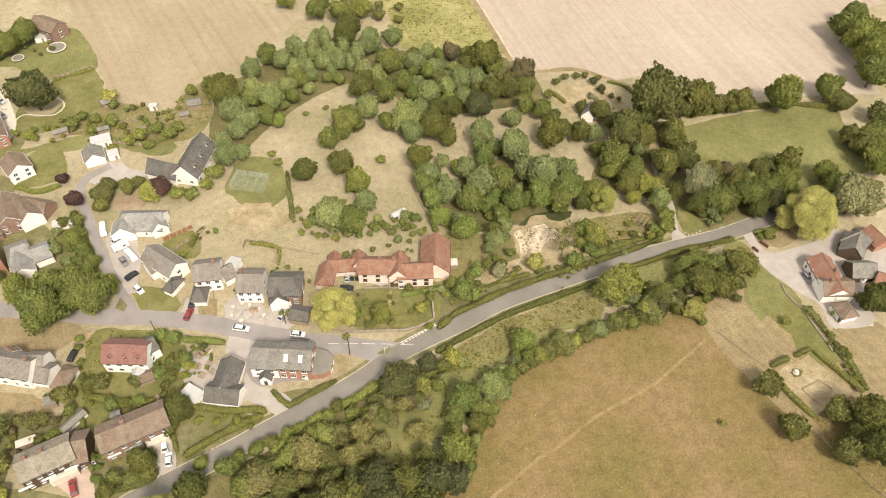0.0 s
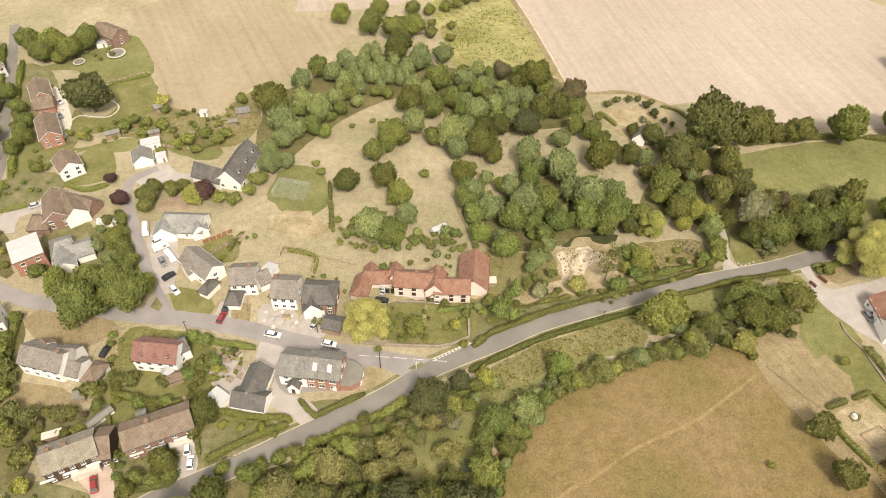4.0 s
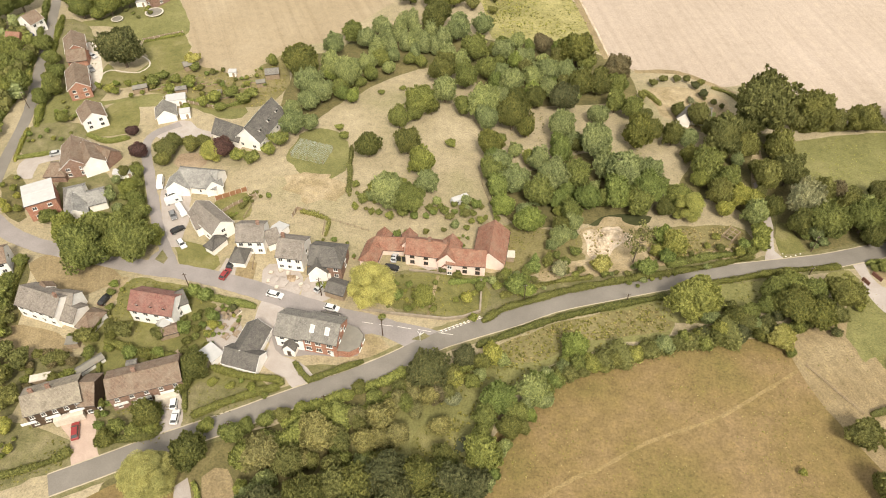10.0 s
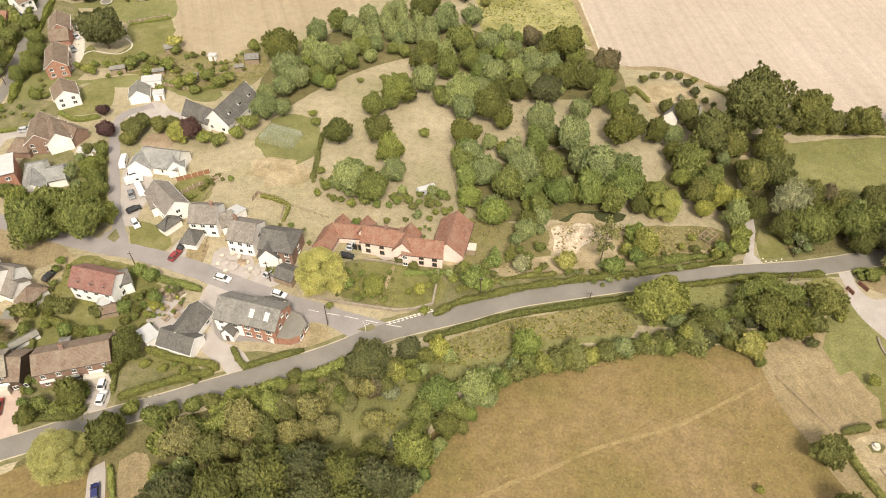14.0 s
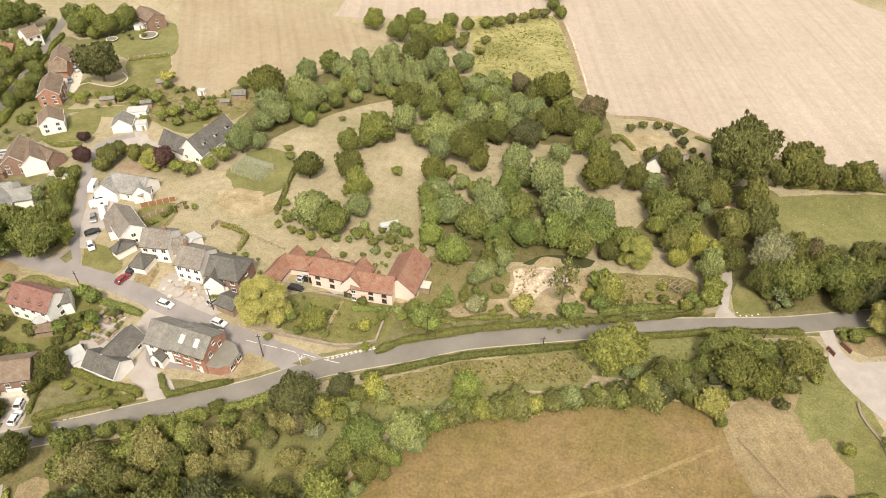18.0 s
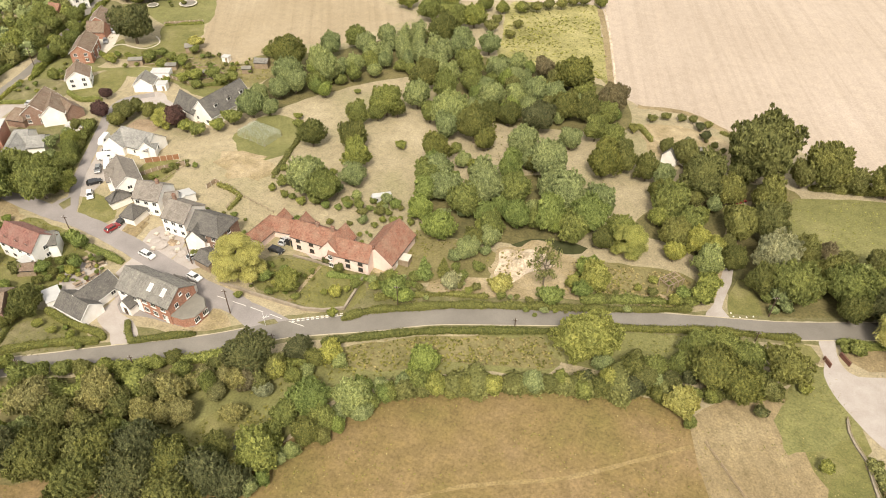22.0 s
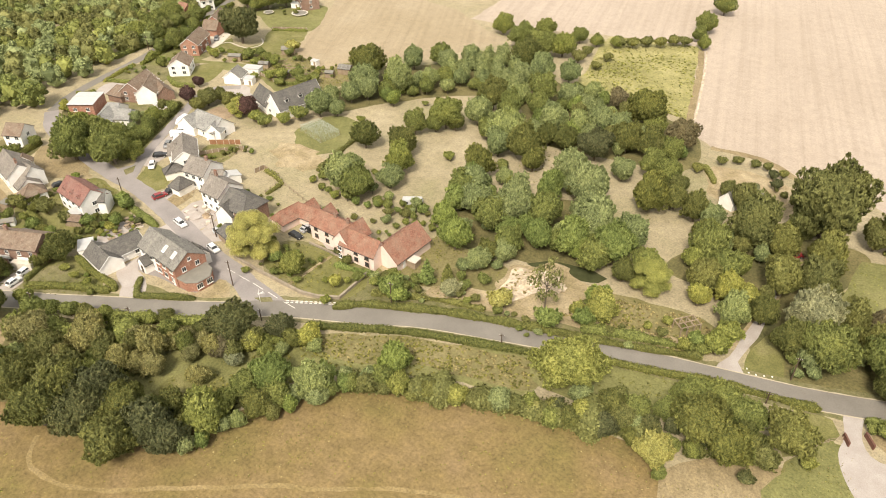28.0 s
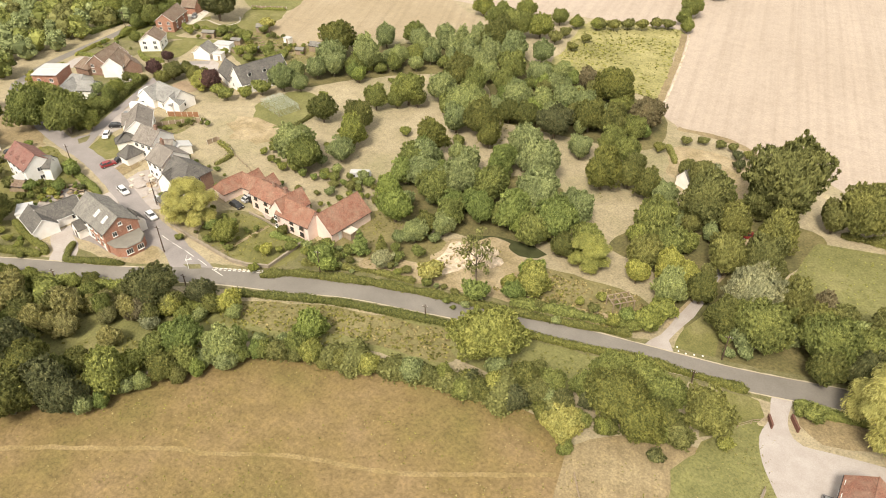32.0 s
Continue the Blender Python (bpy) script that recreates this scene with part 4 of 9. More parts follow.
def dormer(ob, x, y, z, w=1.5, d=2.2, h=1.2, roof="dark_slate", wall="white", side=-1):
    """A small gabled window box standing out of a roof slope."""
    bm = bmesh.new()
    box(bm, x, y - side * d / 2, z, w, d, h)
    dm = part("dormer", bm, M[wall], ob)
    bm = bmesh.new()
    y0, y1 = y + side * 0.15, y - side * d
    for s in (-1, 1):
        q = [(x + s * (w / 2 + 0.15), y0, z + h - 0.05), (x + s * (w / 2 + 0.15), y1, z + h - 0.05), (x, y1, z + h + 0.65), (x, y0, z + h + 0.65)]
        slab(bm, q, 0.1)
    part("dormer_roof", bm, M[roof], dm)
    bm = bmesh.new()
    box(bm, x, y + side * 0.02, z + 0.25, w * 0.7, 0.06, h * 0.7)
    part("pane", bm, M["glass"], dm)


def shed(x, y, turn, L, W, eave, ridge, roof="lead", wall="wood", label="small wooden garden shed with a felt roof", flat=False, name="shed", category="shed"):
    ob = base(name, x, y, turn)
    if flat:
        boxed("wall", 0, 0, 0, L, W, eave, M[wall], ob)
        boxed("roof", 0, 0, eave, L + 0.3, W + 0.3, 0.15, M[roof], ob)
    else:
        pitched(ob, 0, 0, L, W, eave, ridge, roof, wall, over=0.2, cap=False)
    door(ob, L * 0.2, -W / 2, 0.85, 1.8, 0, "wood")
    return tagged(ob, label, category)


# ---- vehicles
def profile(bm, pts, width, inset=0.0, top_from=1):
    """A side outline swept across a width, narrowed towards the top."""
    zs = [p[1] for p in pts]
    zmax, zmin = max(zs), min(zs)
    rows = []
    for s in (-1, 1):
        rows.append([bm.verts.new((px, s * (width / 2 - inset * ((pz - zmin) / (zmax - zmin)) ** 2), pz)) for px, pz in pts])
    n = len(pts)
    for i in range(n):
        j = (i + 1) % n
        bm.faces.new((rows[0][i], rows[0][j], rows[1][j], rows[1][i]))
    bm.faces.new(rows[0][::-1])
    bm.faces.new(rows[1])
    bmesh.ops.recalc_face_normals(bm, faces=bm.faces)


def build_car(colour, length=4.2, van=False):
    ob = new("van" if van else "car")
    w = 1.95 if van else 1.76
    l = length / 2
    bm = bmesh.new()
    if van:
        profile(bm, [(-l, 0.35), (l, 0.35), (l, 0.95), (l - 0.25, 1.15), (l - 0.95, 2.0), (l - 1.25, 2.15), (-l + 0.05, 2.15), (-l, 1.9)], w, 0.16)
    else:
        profile(bm, [(-l, 0.32), (l, 0.32), (l, 0.68), (l - 0.12, 0.82), (l - 1.05, 0.98), (-l + 0.25, 1.02), (-l, 0.88)], w, 0.06)
    bmesh.ops.bevel(bm, geom=bm.edges[:], offset=0.06, segments=2, affect="EDGES")
    body = part("body", bm, CAR[colour], ob)
    if not van:
        bm = bmesh.new()
        profile(bm, [(-l + 0.15, 0.98), (l - 1.0, 0.96), (l - 1.75, 1.42), (-l + 0.75, 1.42)], w - 0.12, 0.2)
        bmesh.ops.bevel(bm, geom=bm.edges[:], offset=0.04, segments=1, affect="EDGES")
        part("glasshouse", bm, M["glass"], ob, "dark side and end windows")
        bm = bmesh.new()
        box(bm, -0.45, 0, 1.40, 2.0 * length / 4.2 - 0.1, w - 0.48, 0.07)
        bmesh.ops.bevel(bm, geom=bm.edges[:], offset=0.03, segments=1, affect="EDGES")
        part("roof", bm, CAR[colour], ob)
        bm = bmesh.new()
        for s in (-1, 1):
            rod(bm, (l - 1.05, s * (w / 2 - 0.09), 0.97), (l - 1.72, s * (w / 2 - 0.25), 1.42), 0.04)
            rod(bm, (-0.4, s * (w / 2 - 0.1), 0.97), (-0.45, s * (w / 2 - 0.25), 1.42), 0.045)
            rod(bm, (-l + 0.2, s * (w / 2 - 0.1), 0.97), (-l + 0.75, s * (w / 2 - 0.25), 1.42), 0.05)
        part("pillars", bm, CAR[colour], ob)
    else:
        bm = bmesh.new()
        box(bm, 0, 0, 0, 0.04, w - 0.5, 0.95)
        bm.transform(Matrix.Translation((l - 0.28, 0, 1.13)) @ Matrix.Rotation(radians(-39), 4, "Y"))
        part("windscreen", bm, M["glass"], ob)
        bm = bmesh.new()
        for s in (-1, 1):
            box(bm, l - 1.5, s * (w / 2 - 0.06), 1.2, 0.8, 0.05, 0.55)
        part("side_windows", bm, M["glass"], ob)
    for sx in (-1, 1):
        for sy in (-1, 1):
            c = (sx * (l - 0.78), sy * (w / 2 - 0.1), 0.32)
            bm = bmesh.new()
            rod(bm, (c[0], c[1] - 0.11, c[2]), (c[0], c[1] + 0.11, c[2]), 0.32, 0.32, 14)
            wh = part("wheel", bm, M["rubber"], ob)
            bm = bmesh.new()
            rod(bm, (c[0], c[1] - 0.12, c[2]), (c[0], c[1] + 0.12, c[2]), 0.2, 0.2, 10)
            part("rim", bm, M["metal"], wh)
    for sy in (-1, 1):
        bm = bmesh.new()
        box(bm, l - 0.08, sy * (w / 2 - 0.3), 0.62, 0.14, 0.32, 0.14)
        part("headlight", bm, M["frame"], body)
        bm = bmesh.new()
        box(bm, -l + 0.04, sy * (w / 2 - 0.25), 0.68, 0.1, 0.22, 0.18)
        part("tail_light", bm, CAR["red"], body)
        bm = bmesh.new()
        box(bm, l - 1.25, sy * (w / 2 + 0.06), 0.95, 0.12, 0.2, 0.13)
        part("door_mirror", bm, CAR[colour], ob)
    ob.matrix_world = pose(0, 0, -50)
    return ob


CARS = {}


def car(x, y, turn, colour="white", length=4.2, van=False, where="parked on a drive", z=0.05):
    key = (colour, length, van)
    m = pose(x, y, z, 0, 0, turn)
    if key not in CARS:
        CARS[key] = build_car(*key)
        ob = CARS[key]
        ob.matrix_world = m
    else:
        ob = copy_thing(CARS[key], m)
    words = {"white": "white", "red": "red", "black": "black", "grey": "dark grey", "silver": "silver", "blue": "dark blue"}[colour]
    return tagged(ob, f"{words} {'panel van' if van else 'hatchback car'} {where}", "van" if van else "car", "vehicles")


# ---- street and garden things
def pole(x, y, h=8.0, turn=0.0, lamp=False):
    ob = base("telegraph_pole", x, y, turn)
    bm = bmesh.new()
    rod(bm, (0, 0, -0.1), (0, 0, h), 0.15, 0.1, 10)
    part("post", bm, M["timber"], ob)
    boxed("crossarm", 0, 0, h - 0.6, 1.3, 0.1, 0.12, M["timber"], ob)
    for u in (-0.55, -0.2, 0.2, 0.55):
        bm = bmesh.new()
        rod(bm, (u, 0, h - 0.48), (u, 0, h - 0.3), 0.04, 0.03, 6)
        part("insulator", bm, M["frame"], ob)
    return tagged(ob, "dark wooden telegraph pole with a short crossarm", "telegraph pole", "telegraph poles")


def rail_fence(pts, h=1.1, gap=2.4, mat="wood", rails=2, label="weathered wooden post and rail fence"):
    line = straight_line(pts, gap)
    ob = base("fence", line[0].x, line[0].y)
    o = line[0]
    for p in line:
        boxed("post", p.x - o.x, p.y - o.y, -0.05, 0.12, 0.12, h, M[mat], ob)
    for k in range(rails):
        z = h * (0.42 + 0.46 * k)
        for a, b in zip(line, line[1:]):
            bm = bmesh.new()
            rod(bm, (a.x - o.x, a.y - o.y, z), (b.x - o.x, b.y - o.y, z), 0.05, 0.05, 4)
            part("rail", bm, M[mat], ob)
    return tagged(ob, label, "fence")


def panel_fence(pts, h=1.7, mat="fence", gap=1.9, label="orange-brown panel fence with pale posts"):
    line = straight_line(pts, gap)
    o = line[0]
    ob = base("panel_fence", o.x, o.y)
    for p in line:
        boxed("post", p.x - o.x, p.y - o.y, -0.05, 0.14, 0.14, h + 0.12, M["stone"], ob)
    for a, b in zip(line, line[1:]):
        c, d = (a + b) / 2 - o, b - a
        boxed("panel", c.x, c.y, 0.05, d.length - 0.16, 0.06, h - 0.05, M[mat], ob, turn=math.atan2(d.y, d.x))
    return tagged(ob, label, "fence")


def low_wall(pts, h=0.7, w=0.35, mat="stone", label="low pale stone garden wall"):
    line = straight_line(pts, 1.6)
    o = line[0]
    ob = base("garden_wall", o.x, o.y)
    for a, b in zip(line, line[1:]):
        c, d = (a + b) / 2 - o, b - a
        boxed("coping", c.x, c.y, h, d.length * 0.98, w + 0.1, 0.1, M[mat], ob, turn=math.atan2(d.y, d.x))
        boxed("stone", c.x, c.y, -0.02, d.length, w, h + 0.02, M[mat], ob, turn=math.atan2(d.y, d.x))
    return tagged(ob, label, "garden wall")


def porch(ob, x, y, w, d, eave, ridge, roof, wall):
    pitched(ob, x, y, d, w, eave, ridge, roof, wall, turn=90, over=0.2, cap=False)
    door(ob, x, y - d / 2, 0.95, 2.0, 0, "timber")


def inn_bay(ob, x, y, r, h):
    """A low many-sided bay with a flat felt roof and brick walls."""
    def ring(k, z):
        a = [(-0.2, -0.95), (0.55, -0.85), (1.0, -0.4), (1.0, 0.4), (0.55, 0.85), (-0.2, 0.95)]
        return [(x + k * r * p, y + k * r * q * 0.95, z) for p, q in a]
    for name, k, z0, z1, mat in (("bay_wall", 1.0, 0, h, "brick"), ("bay_roof", 1.06, h, h + 0.3, "lead")):
        bm = bmesh.new()
        lo, hi = [bm.verts.new(p) for p in ring(k, z0)], [bm.verts.new(p) for p in ring(k * (1 if name == "bay_wall" else 0.96), z1)]
        bm.faces.new(hi)
        for i in range(6):
            bm.faces.new((lo[i], lo[(i + 1) % 6], hi[(i + 1) % 6], hi[i]))
        part(name, bm, M[mat], ob)
    for s in (-0.3, 0.3):
        window(ob, x + r + 0.02, y + s * r, 0.9, 1.6, 1.4, 1, 2)


def net_cage(x, y, turn, L, W, h):
    ob = base("net_cage", x, y, turn)
    for u in np.linspace(-L / 2, L / 2, 5):
        for v in (-W / 2, W / 2):
            bm = bmesh.new()
            rod(bm, (u, v, -0.05), (u, v, h), 0.06, 0.06, 6)
            part("post", bm, M["wood"], ob)
    bm = bmesh.new()
    for z in np.linspace(0.2, h, 6):
        for v in (-W / 2, W / 2):
            rod(bm, (-L / 2, v, z), (L / 2, v, z), 0.03, 0.03, 4)
        for u in (-L / 2, L / 2):
            rod(bm, (u, -W / 2, z), (u, W / 2, z), 0.03, 0.03, 4)
    for u in np.linspace(-L / 2, L / 2, 26):
        rod(bm, (u, -W / 2, h), (u, W / 2, h), 0.03, 0.03, 4)
    for v in np.linspace(-W / 2, W / 2, 16):
        rod(bm, (-L / 2, v, h), (L / 2, v, h), 0.03, 0.03, 4)
    tagged(part("netting", bm, M["netting"], ob, "green netting"), kind="stuff")
    return tagged(ob, "green netted fruit cage on wooden posts in dry grass", "fruit cage")


def caravan(x, y, turn):
    ob = base("caravan", x, y, turn)
    bm = bmesh.new()
    profile(bm, [(-2.9, 0.5), (2.9, 0.5), (3.0, 1.4), (2.6, 2.5), (-2.6, 2.5), (-3.0, 1.4)], 2.2, 0.08)
    bmesh.ops.bevel(bm, geom=bm.edges[:], offset=0.08, segments=2, affect="EDGES")
    part("body", bm, M["sheet"], ob)
    for u in (-1.6, 0.6, 1.9):
        boxed("window", u, -1.08, 1.3, 0.9, 0.06, 0.6, M["glass"], ob)
    for s in (-1, 1):
        bm = bmesh.new()
        rod(bm, (0, s * 1.0, 0.32), (0, s * 0.8, 0.32), 0.32, 0.32, 12)
        part("wheel", bm, M["rubber"], ob)
    boxed("jockey_leg", 2.6, 0, 0, 0.12, 0.12, 0.55, M["metal"], ob)
    boxed("jockey_leg", -2.6, 0, 0, 0.12, 0.12, 0.55, M["metal"], ob)
    return tagged(ob, "old white caravan standing in rough grass", "caravan")


def timber_ruin(x, y, turn):
    ob = base("timber_frame", x, y, turn)
    for u in (-2.4, -0.8, 0.8, 2.4):
        for v in (-1.5, 1.5):
            boxed("post", u, v, -0.05, 0.18, 0.18, 2.4, M["wood"], ob)
        boxed("tie_beam", u, 0, 2.3, 0.16, 3.3, 0.18, M["wood"], ob)
    for v in (-1.5, 0, 1.5):
        boxed("wall_plate", 0, v, 2.48, 5.2, 0.16, 0.16, M["wood"], ob)
    return tagged(ob, "open weathered timber frame of an unfinished shed", "timber frame")


def signpost(x, y):
    ob = base("signpost", x, y, 25)
    bm = bmesh.new()
    rod(bm, (0, 0, -0.1), (0, 0, 3.0), 0.06, 0.06, 8)
    part("post", bm, M["frame"], ob)
    for z, a in ((2.55, 20), (2.8, 110), (2.3, 65)):
        boxed("finger_board", 0.5 * math.cos(radians(a)), 0.5 * math.sin(radians(a)), z, 1.5, 0.05, 0.22, M["frame"], ob, turn=radians(a))
    return tagged(ob, "white fingerpost road sign on the junction island", "signpost")


def trampoline(x, y, r, label="round garden trampoline with a pale rim"):
    ob = base("trampoline", x, y)
    bm = bmesh.new()
    bmesh.ops.create_circle(bm, cap_ends=True, segments=28, radius=r * 0.84, matrix=Matrix.Translation((0, 0, 0.72)))
    part("mat", bm, M["lead"], ob)
    bm = bmesh.new()
    v = []
    for k in range(28):
        a = 6.2832 * k / 28
        v.append([bm.verts.new((q * math.cos(a), q * math.sin(a), z)) for q, z in ((r * 0.84, 0.74), (r, 0.74), (r, 0.66), (r * 0.84, 0.66))])
    for k in range(28):
        for j in range(4):
            bm.faces.new((v[k][j], v[k][(j + 1) % 4], v[(k + 1) % 28][(j + 1) % 4], v[(k + 1) % 28][j]))
    part("rim", bm, M["stone"], ob)
    for k in range(6):
        a = 6.2832 * k / 6
        bm = bmesh.new()
        rod(bm, (r * 0.93 * math.cos(a), r * 0.93 * math.sin(a), -0.02), (r * 0.93 * math.cos(a), r * 0.93 * math.sin(a), 0.7), 0.05, 0.05, 6)
        part("leg", bm, M["metal"], ob)
    return tagged(ob, label, "trampoline")


def brazier(x, y):
    ob = base("stone_ornament", x, y)
    for r0, r1, z0, z1 in ((0.9, 0.9, 0, 0.35), (0.35, 0.25, 0.35, 0.8), (0.6, 0.6, 0.8, 0.92)):
        bm = bmesh.new()
        rod(bm, (0, 0, z0 - 0.01), (0, 0, z1), r0, r1, 16)
        part("basin" if r0 > 0.6 else "stem", bm, M["stone"], ob)
    return tagged(ob, "pale stone ornament in the middle of a hedged plot", "ornament")


def heap(x, y, r, h, mat="soil", label="heap of brown soil and rubble in a building yard"):
    rng = random.Random(int(x * 7 + y))
    bm = bmesh.new()
    bmesh.ops.create_icosphere(bm, subdivisions=3, radius=1)
    for v in bm.verts:
        k = 1 + 0.35 * noise.noise(v.co * 1.7 + Vector((x, y, 0))) + 0.15 * noise.noise(v.co * 5 + Vector((y, x, 0)))
        v.co = Vector((v.co.x * r * k, v.co.y * r * k * 0.8, max(-0.05, v.co.z * h * k)))
    ob = base("soil_heap", x, y, rng.uniform(0, 180), 0.05)
    me = bpy.data.meshes.new("soil_heap")
    bm.to_mesh(me)
    bm.free()
    me.materials.append(M[mat])
    bpy.data.objects.remove(ob)
    ob = new("spoil_mound", me)
    ob.matrix_world = pose(x, y, 0.04, 0, 0, rng.uniform(0, 180))
    return tagged(ob, label, "heap")


def pot_plant(x, y):
    ob = base("pot_plant", x, y, 0, 0.05)
    bm = bmesh.new()
    rod(bm, (0, 0, 0), (0, 0, 0.45), 0.26, 0.34, 12)
    part("pot", bm, M["red_tile"], ob)
    crown, _ = plant_meshes("bush", 1)
    o = new("leaves", crown)
    o.parent = ob
    o.matrix_basis = Matrix.Translation((0, 0, 0.3)) @ Matrix.Diagonal((0.7, 0.7, 0.9, 1))
    o.material_slots[0].link = "OBJECT"
    o.material_slots[0].material = M["bright"]
    return tagged(ob, "leafy plant in a terracotta pot on paving", "pot plant", "pot plants")


def garden_table(x, y):
    ob = base("garden_table", x, y, (x * 37) % 90, 0.05)
    boxed("tabletop", 0, 0, 0.7, 1.8, 0.9, 0.05, M["wood"], ob, bevel=0.015)
    for sx in (-1, 1):
        for sy in (-1, 1):
            boxed("leg", sx * 0.8, sy * 0.36, 0, 0.07, 0.07, 0.7, M["wood"], ob)
        boxed("bench", 0, sx * 0.85, 0.4, 1.7, 0.3, 0.05, M["wood"], ob)
        for u in (-0.7, 0.7):
            boxed("bench_leg", u, sx * 0.85, 0, 0.06, 0.24, 0.4, M["wood"], ob)
    return tagged(ob, "weathered wooden garden table with two benches", "garden table", "garden tables")


def give_way(ends, road):
    """Two rows of short white bars across the mouth of the side street."""
    a, b = (Vector((*p, 0)) for p in ends)
    d = (b - a).normalized()
    n = Vector((-d.y, d.x, 0))
    k = int((b - a).length / 1.1)
    for row in (0.0, 0.55):
        for i in range(k):
            p = a + d * (i * 1.1) + n * row
            q = p + d * 0.65
            w = n * 0.14
            o = new("give_way_bar", mesh_of("give_way_bar", [(*(p - w).xy, 0.1), (*(q - w).xy, 0.1), (*(q + w).xy, 0.1), (*(p + w).xy, 0.1)], [(0, 1, 2, 3)], M["marking"]))
            o.parent = road


def marker_stone(x, y):
    """A small white-painted stone at a verge."""
    bm = bmesh.new()
    bmesh.ops.create_icosphere(bm, subdivisions=2, radius=0.2, matrix=Matrix.Translation((0, 0, 0.1)) @ Matrix.Diagonal((1, 0.8, 0.8, 1)))
    for v in bm.verts:
        v.co *= 1 + 0.12 * noise.noise(v.co * 4)
    me = bpy.data.meshes.new("marker_stone")
    bm.to_mesh(me)
    bm.free()
    me.materials.append(M["white"])
    ob = new("marker_stone", me)
    ob.location = (x, y, 0)
    return tagged(ob, "small white painted stone edging a mown verge", "stone", "white stones by the drive")


def raised_bed(x, y, turn, l=4.0, w=1.3):
    """A boarded bed of soil with rows of low plants."""
    ob = base("raised_bed", x, y, turn, 0.02)
    for name, cx, cy, sx, sy in (("board", 0, w / 2, l, 0.06), ("board", 0, -w / 2, l, 0.06), ("board", l / 2, 0, 0.06, w - 0.06), ("board", -l / 2, 0, 0.06, w - 0.06)):
        boxed(name, cx, cy, 0, sx, sy, 0.32, M["wood"], ob)
    boxed("soil", 0, 0, 0, l - 0.08, w - 0.08, 0.25, M["soil"], ob)
    rng = np.random.default_rng(int(abs(x * 10)))
    c = np.stack([rng.uniform(-l / 2 + 0.2, l / 2 - 0.2, 90), rng.choice([-0.35, 0, 0.35], 90) * w / 1.3 + rng.normal(0, 0.06, 90), rng.uniform(0.26, 0.5, 90)], 1)
    v, f = cards(rng, c, np.tile([0.0, 0.0, 1.0], (90, 1)), 0.3)
    o = new("crop", mesh_of("crop", v.tolist(), f.tolist(), M["bright"]))
    o.parent = ob
    return tagged(ob, "boarded vegetable bed with rows of green plants", "garden bed", "vegetable beds")


def pallet(x, y, turn, layers=2):
    """Stacked pallets of building material."""
    ob = base("pallet", x, y, turn, 0.06)
    for k in range(5):
        boxed("slat", 0, -0.48 + 0.24 * k, 0.1, 1.2, 0.14, 0.03, M["wood"], ob)
    for k in (-0.5, 0, 0.5):
        boxed("bearer", k, 0, 0, 0.1, 1.0, 0.1, M["wood"], ob)
    for k in range(layers):
        boxed("block_layer", 0.02 * k, 0, 0.135 + 0.26 * k, 1.05, 0.9, 0.25, M["stone"], ob, bevel=0.02)
    return tagged(ob, "wooden pallet loaded with pale building blocks", "pallet", "pallets in the yard")



# ---- the ground: one sheet to the horizon
gm = bmesh.new()
bmesh.ops.create_grid(gm, x_segments=40, y_segments=40, size=2500)
part("ground", gm, M["dry"], None)
tagged(bpy.data.objects["ground"], "dry pale grassland reaching to the horizon", "ground", kind="structure")
# ---- centre lines of the roads
MAIN_ROAD = [(-84.5, 52.6), (-75.4, 58.7), (-67.1, 64.4), (-51.0, 74.5), (-43.3, 79.7), (-33.8, 85.9), (-25.7, 91.0), (-17.5, 97.0), (-6.4, 106.1), (10.3, 115.9), (22.1, 123.3), (37.5, 130.2), (53.1, 136.9), (70.0, 143.2), (87.1, 148.8), (99.1, 153.1), (119.3, 162.0), (137.6, 168.2), (158.3, 174.7)]
STREET = [(-11, 103.5), (-21, 107.2), (-33.7, 108.7), (-46.9, 111), (-64.2, 114.2), (-79.2, 115.8), (-93.2, 115.7), (-105.6, 116.5), (-118.3, 117.4), (-128.7, 118.5), (-138.5, 121.4), (-147.2, 126.3)]
UPPER_ROAD = [(-147.2, 126.3), (-153.9, 137.2), (-158.5, 150.1), (-162.3, 164.3), (-166.1, 176.4), (-176.3, 199.5), (-186.2, 221.8), (-197.6, 247.1), (-206.5, 265.7)]
LANE = [(-82.5, 114.5), (-90, 123), (-95.4, 130.1), (-102.4, 141.1), (-111.1, 155.6), (-116.5, 164.8), (-116.9, 172.3), (-110.7, 179)]
FOOTPATH = [(-15.7, 53.6), (-11.3, 49.8), (-7.1, 49.7), (-1.9, 50.9), (5.5, 55), (11.6, 60.2), (21.2, 67.9), (28.9, 74.4), (34.6, 77.9), (46.2, 86.8), (61.5, 95.5), (73, 104.7), (82.2, 112.4)]
# ---- fields and pieces of ground
patch("field_north", [(32, 247.5), (25.5, 268.4), (16.2, 295.3), (8.9, 315.3), (-9.3, 421.3), (46.5, 466.4), (212, 299.6), (175.3, 281.3), (181.5, 230.3), (143.3, 226.4), (120.4, 225.5), (98.7, 229.8), (84.3, 237.9), (73.1, 234.5), (59.1, 241.3), (43.3, 239.3)], 0.0209, M["stubble"], "pale cut stubble field with faint drill lines", "field", soft=False)
patch("field_far", [(-87.1, 289.7), (-52.4, 296.7), (-30.9, 306.9), (6.3, 318.4), (1.6, 368), (-8.1, 397.5), (-55.2, 384.2), (-93.3, 340.7)], 0.0318, M["stubble"], "pale stubble field beyond a hedge", "field", soft=False)
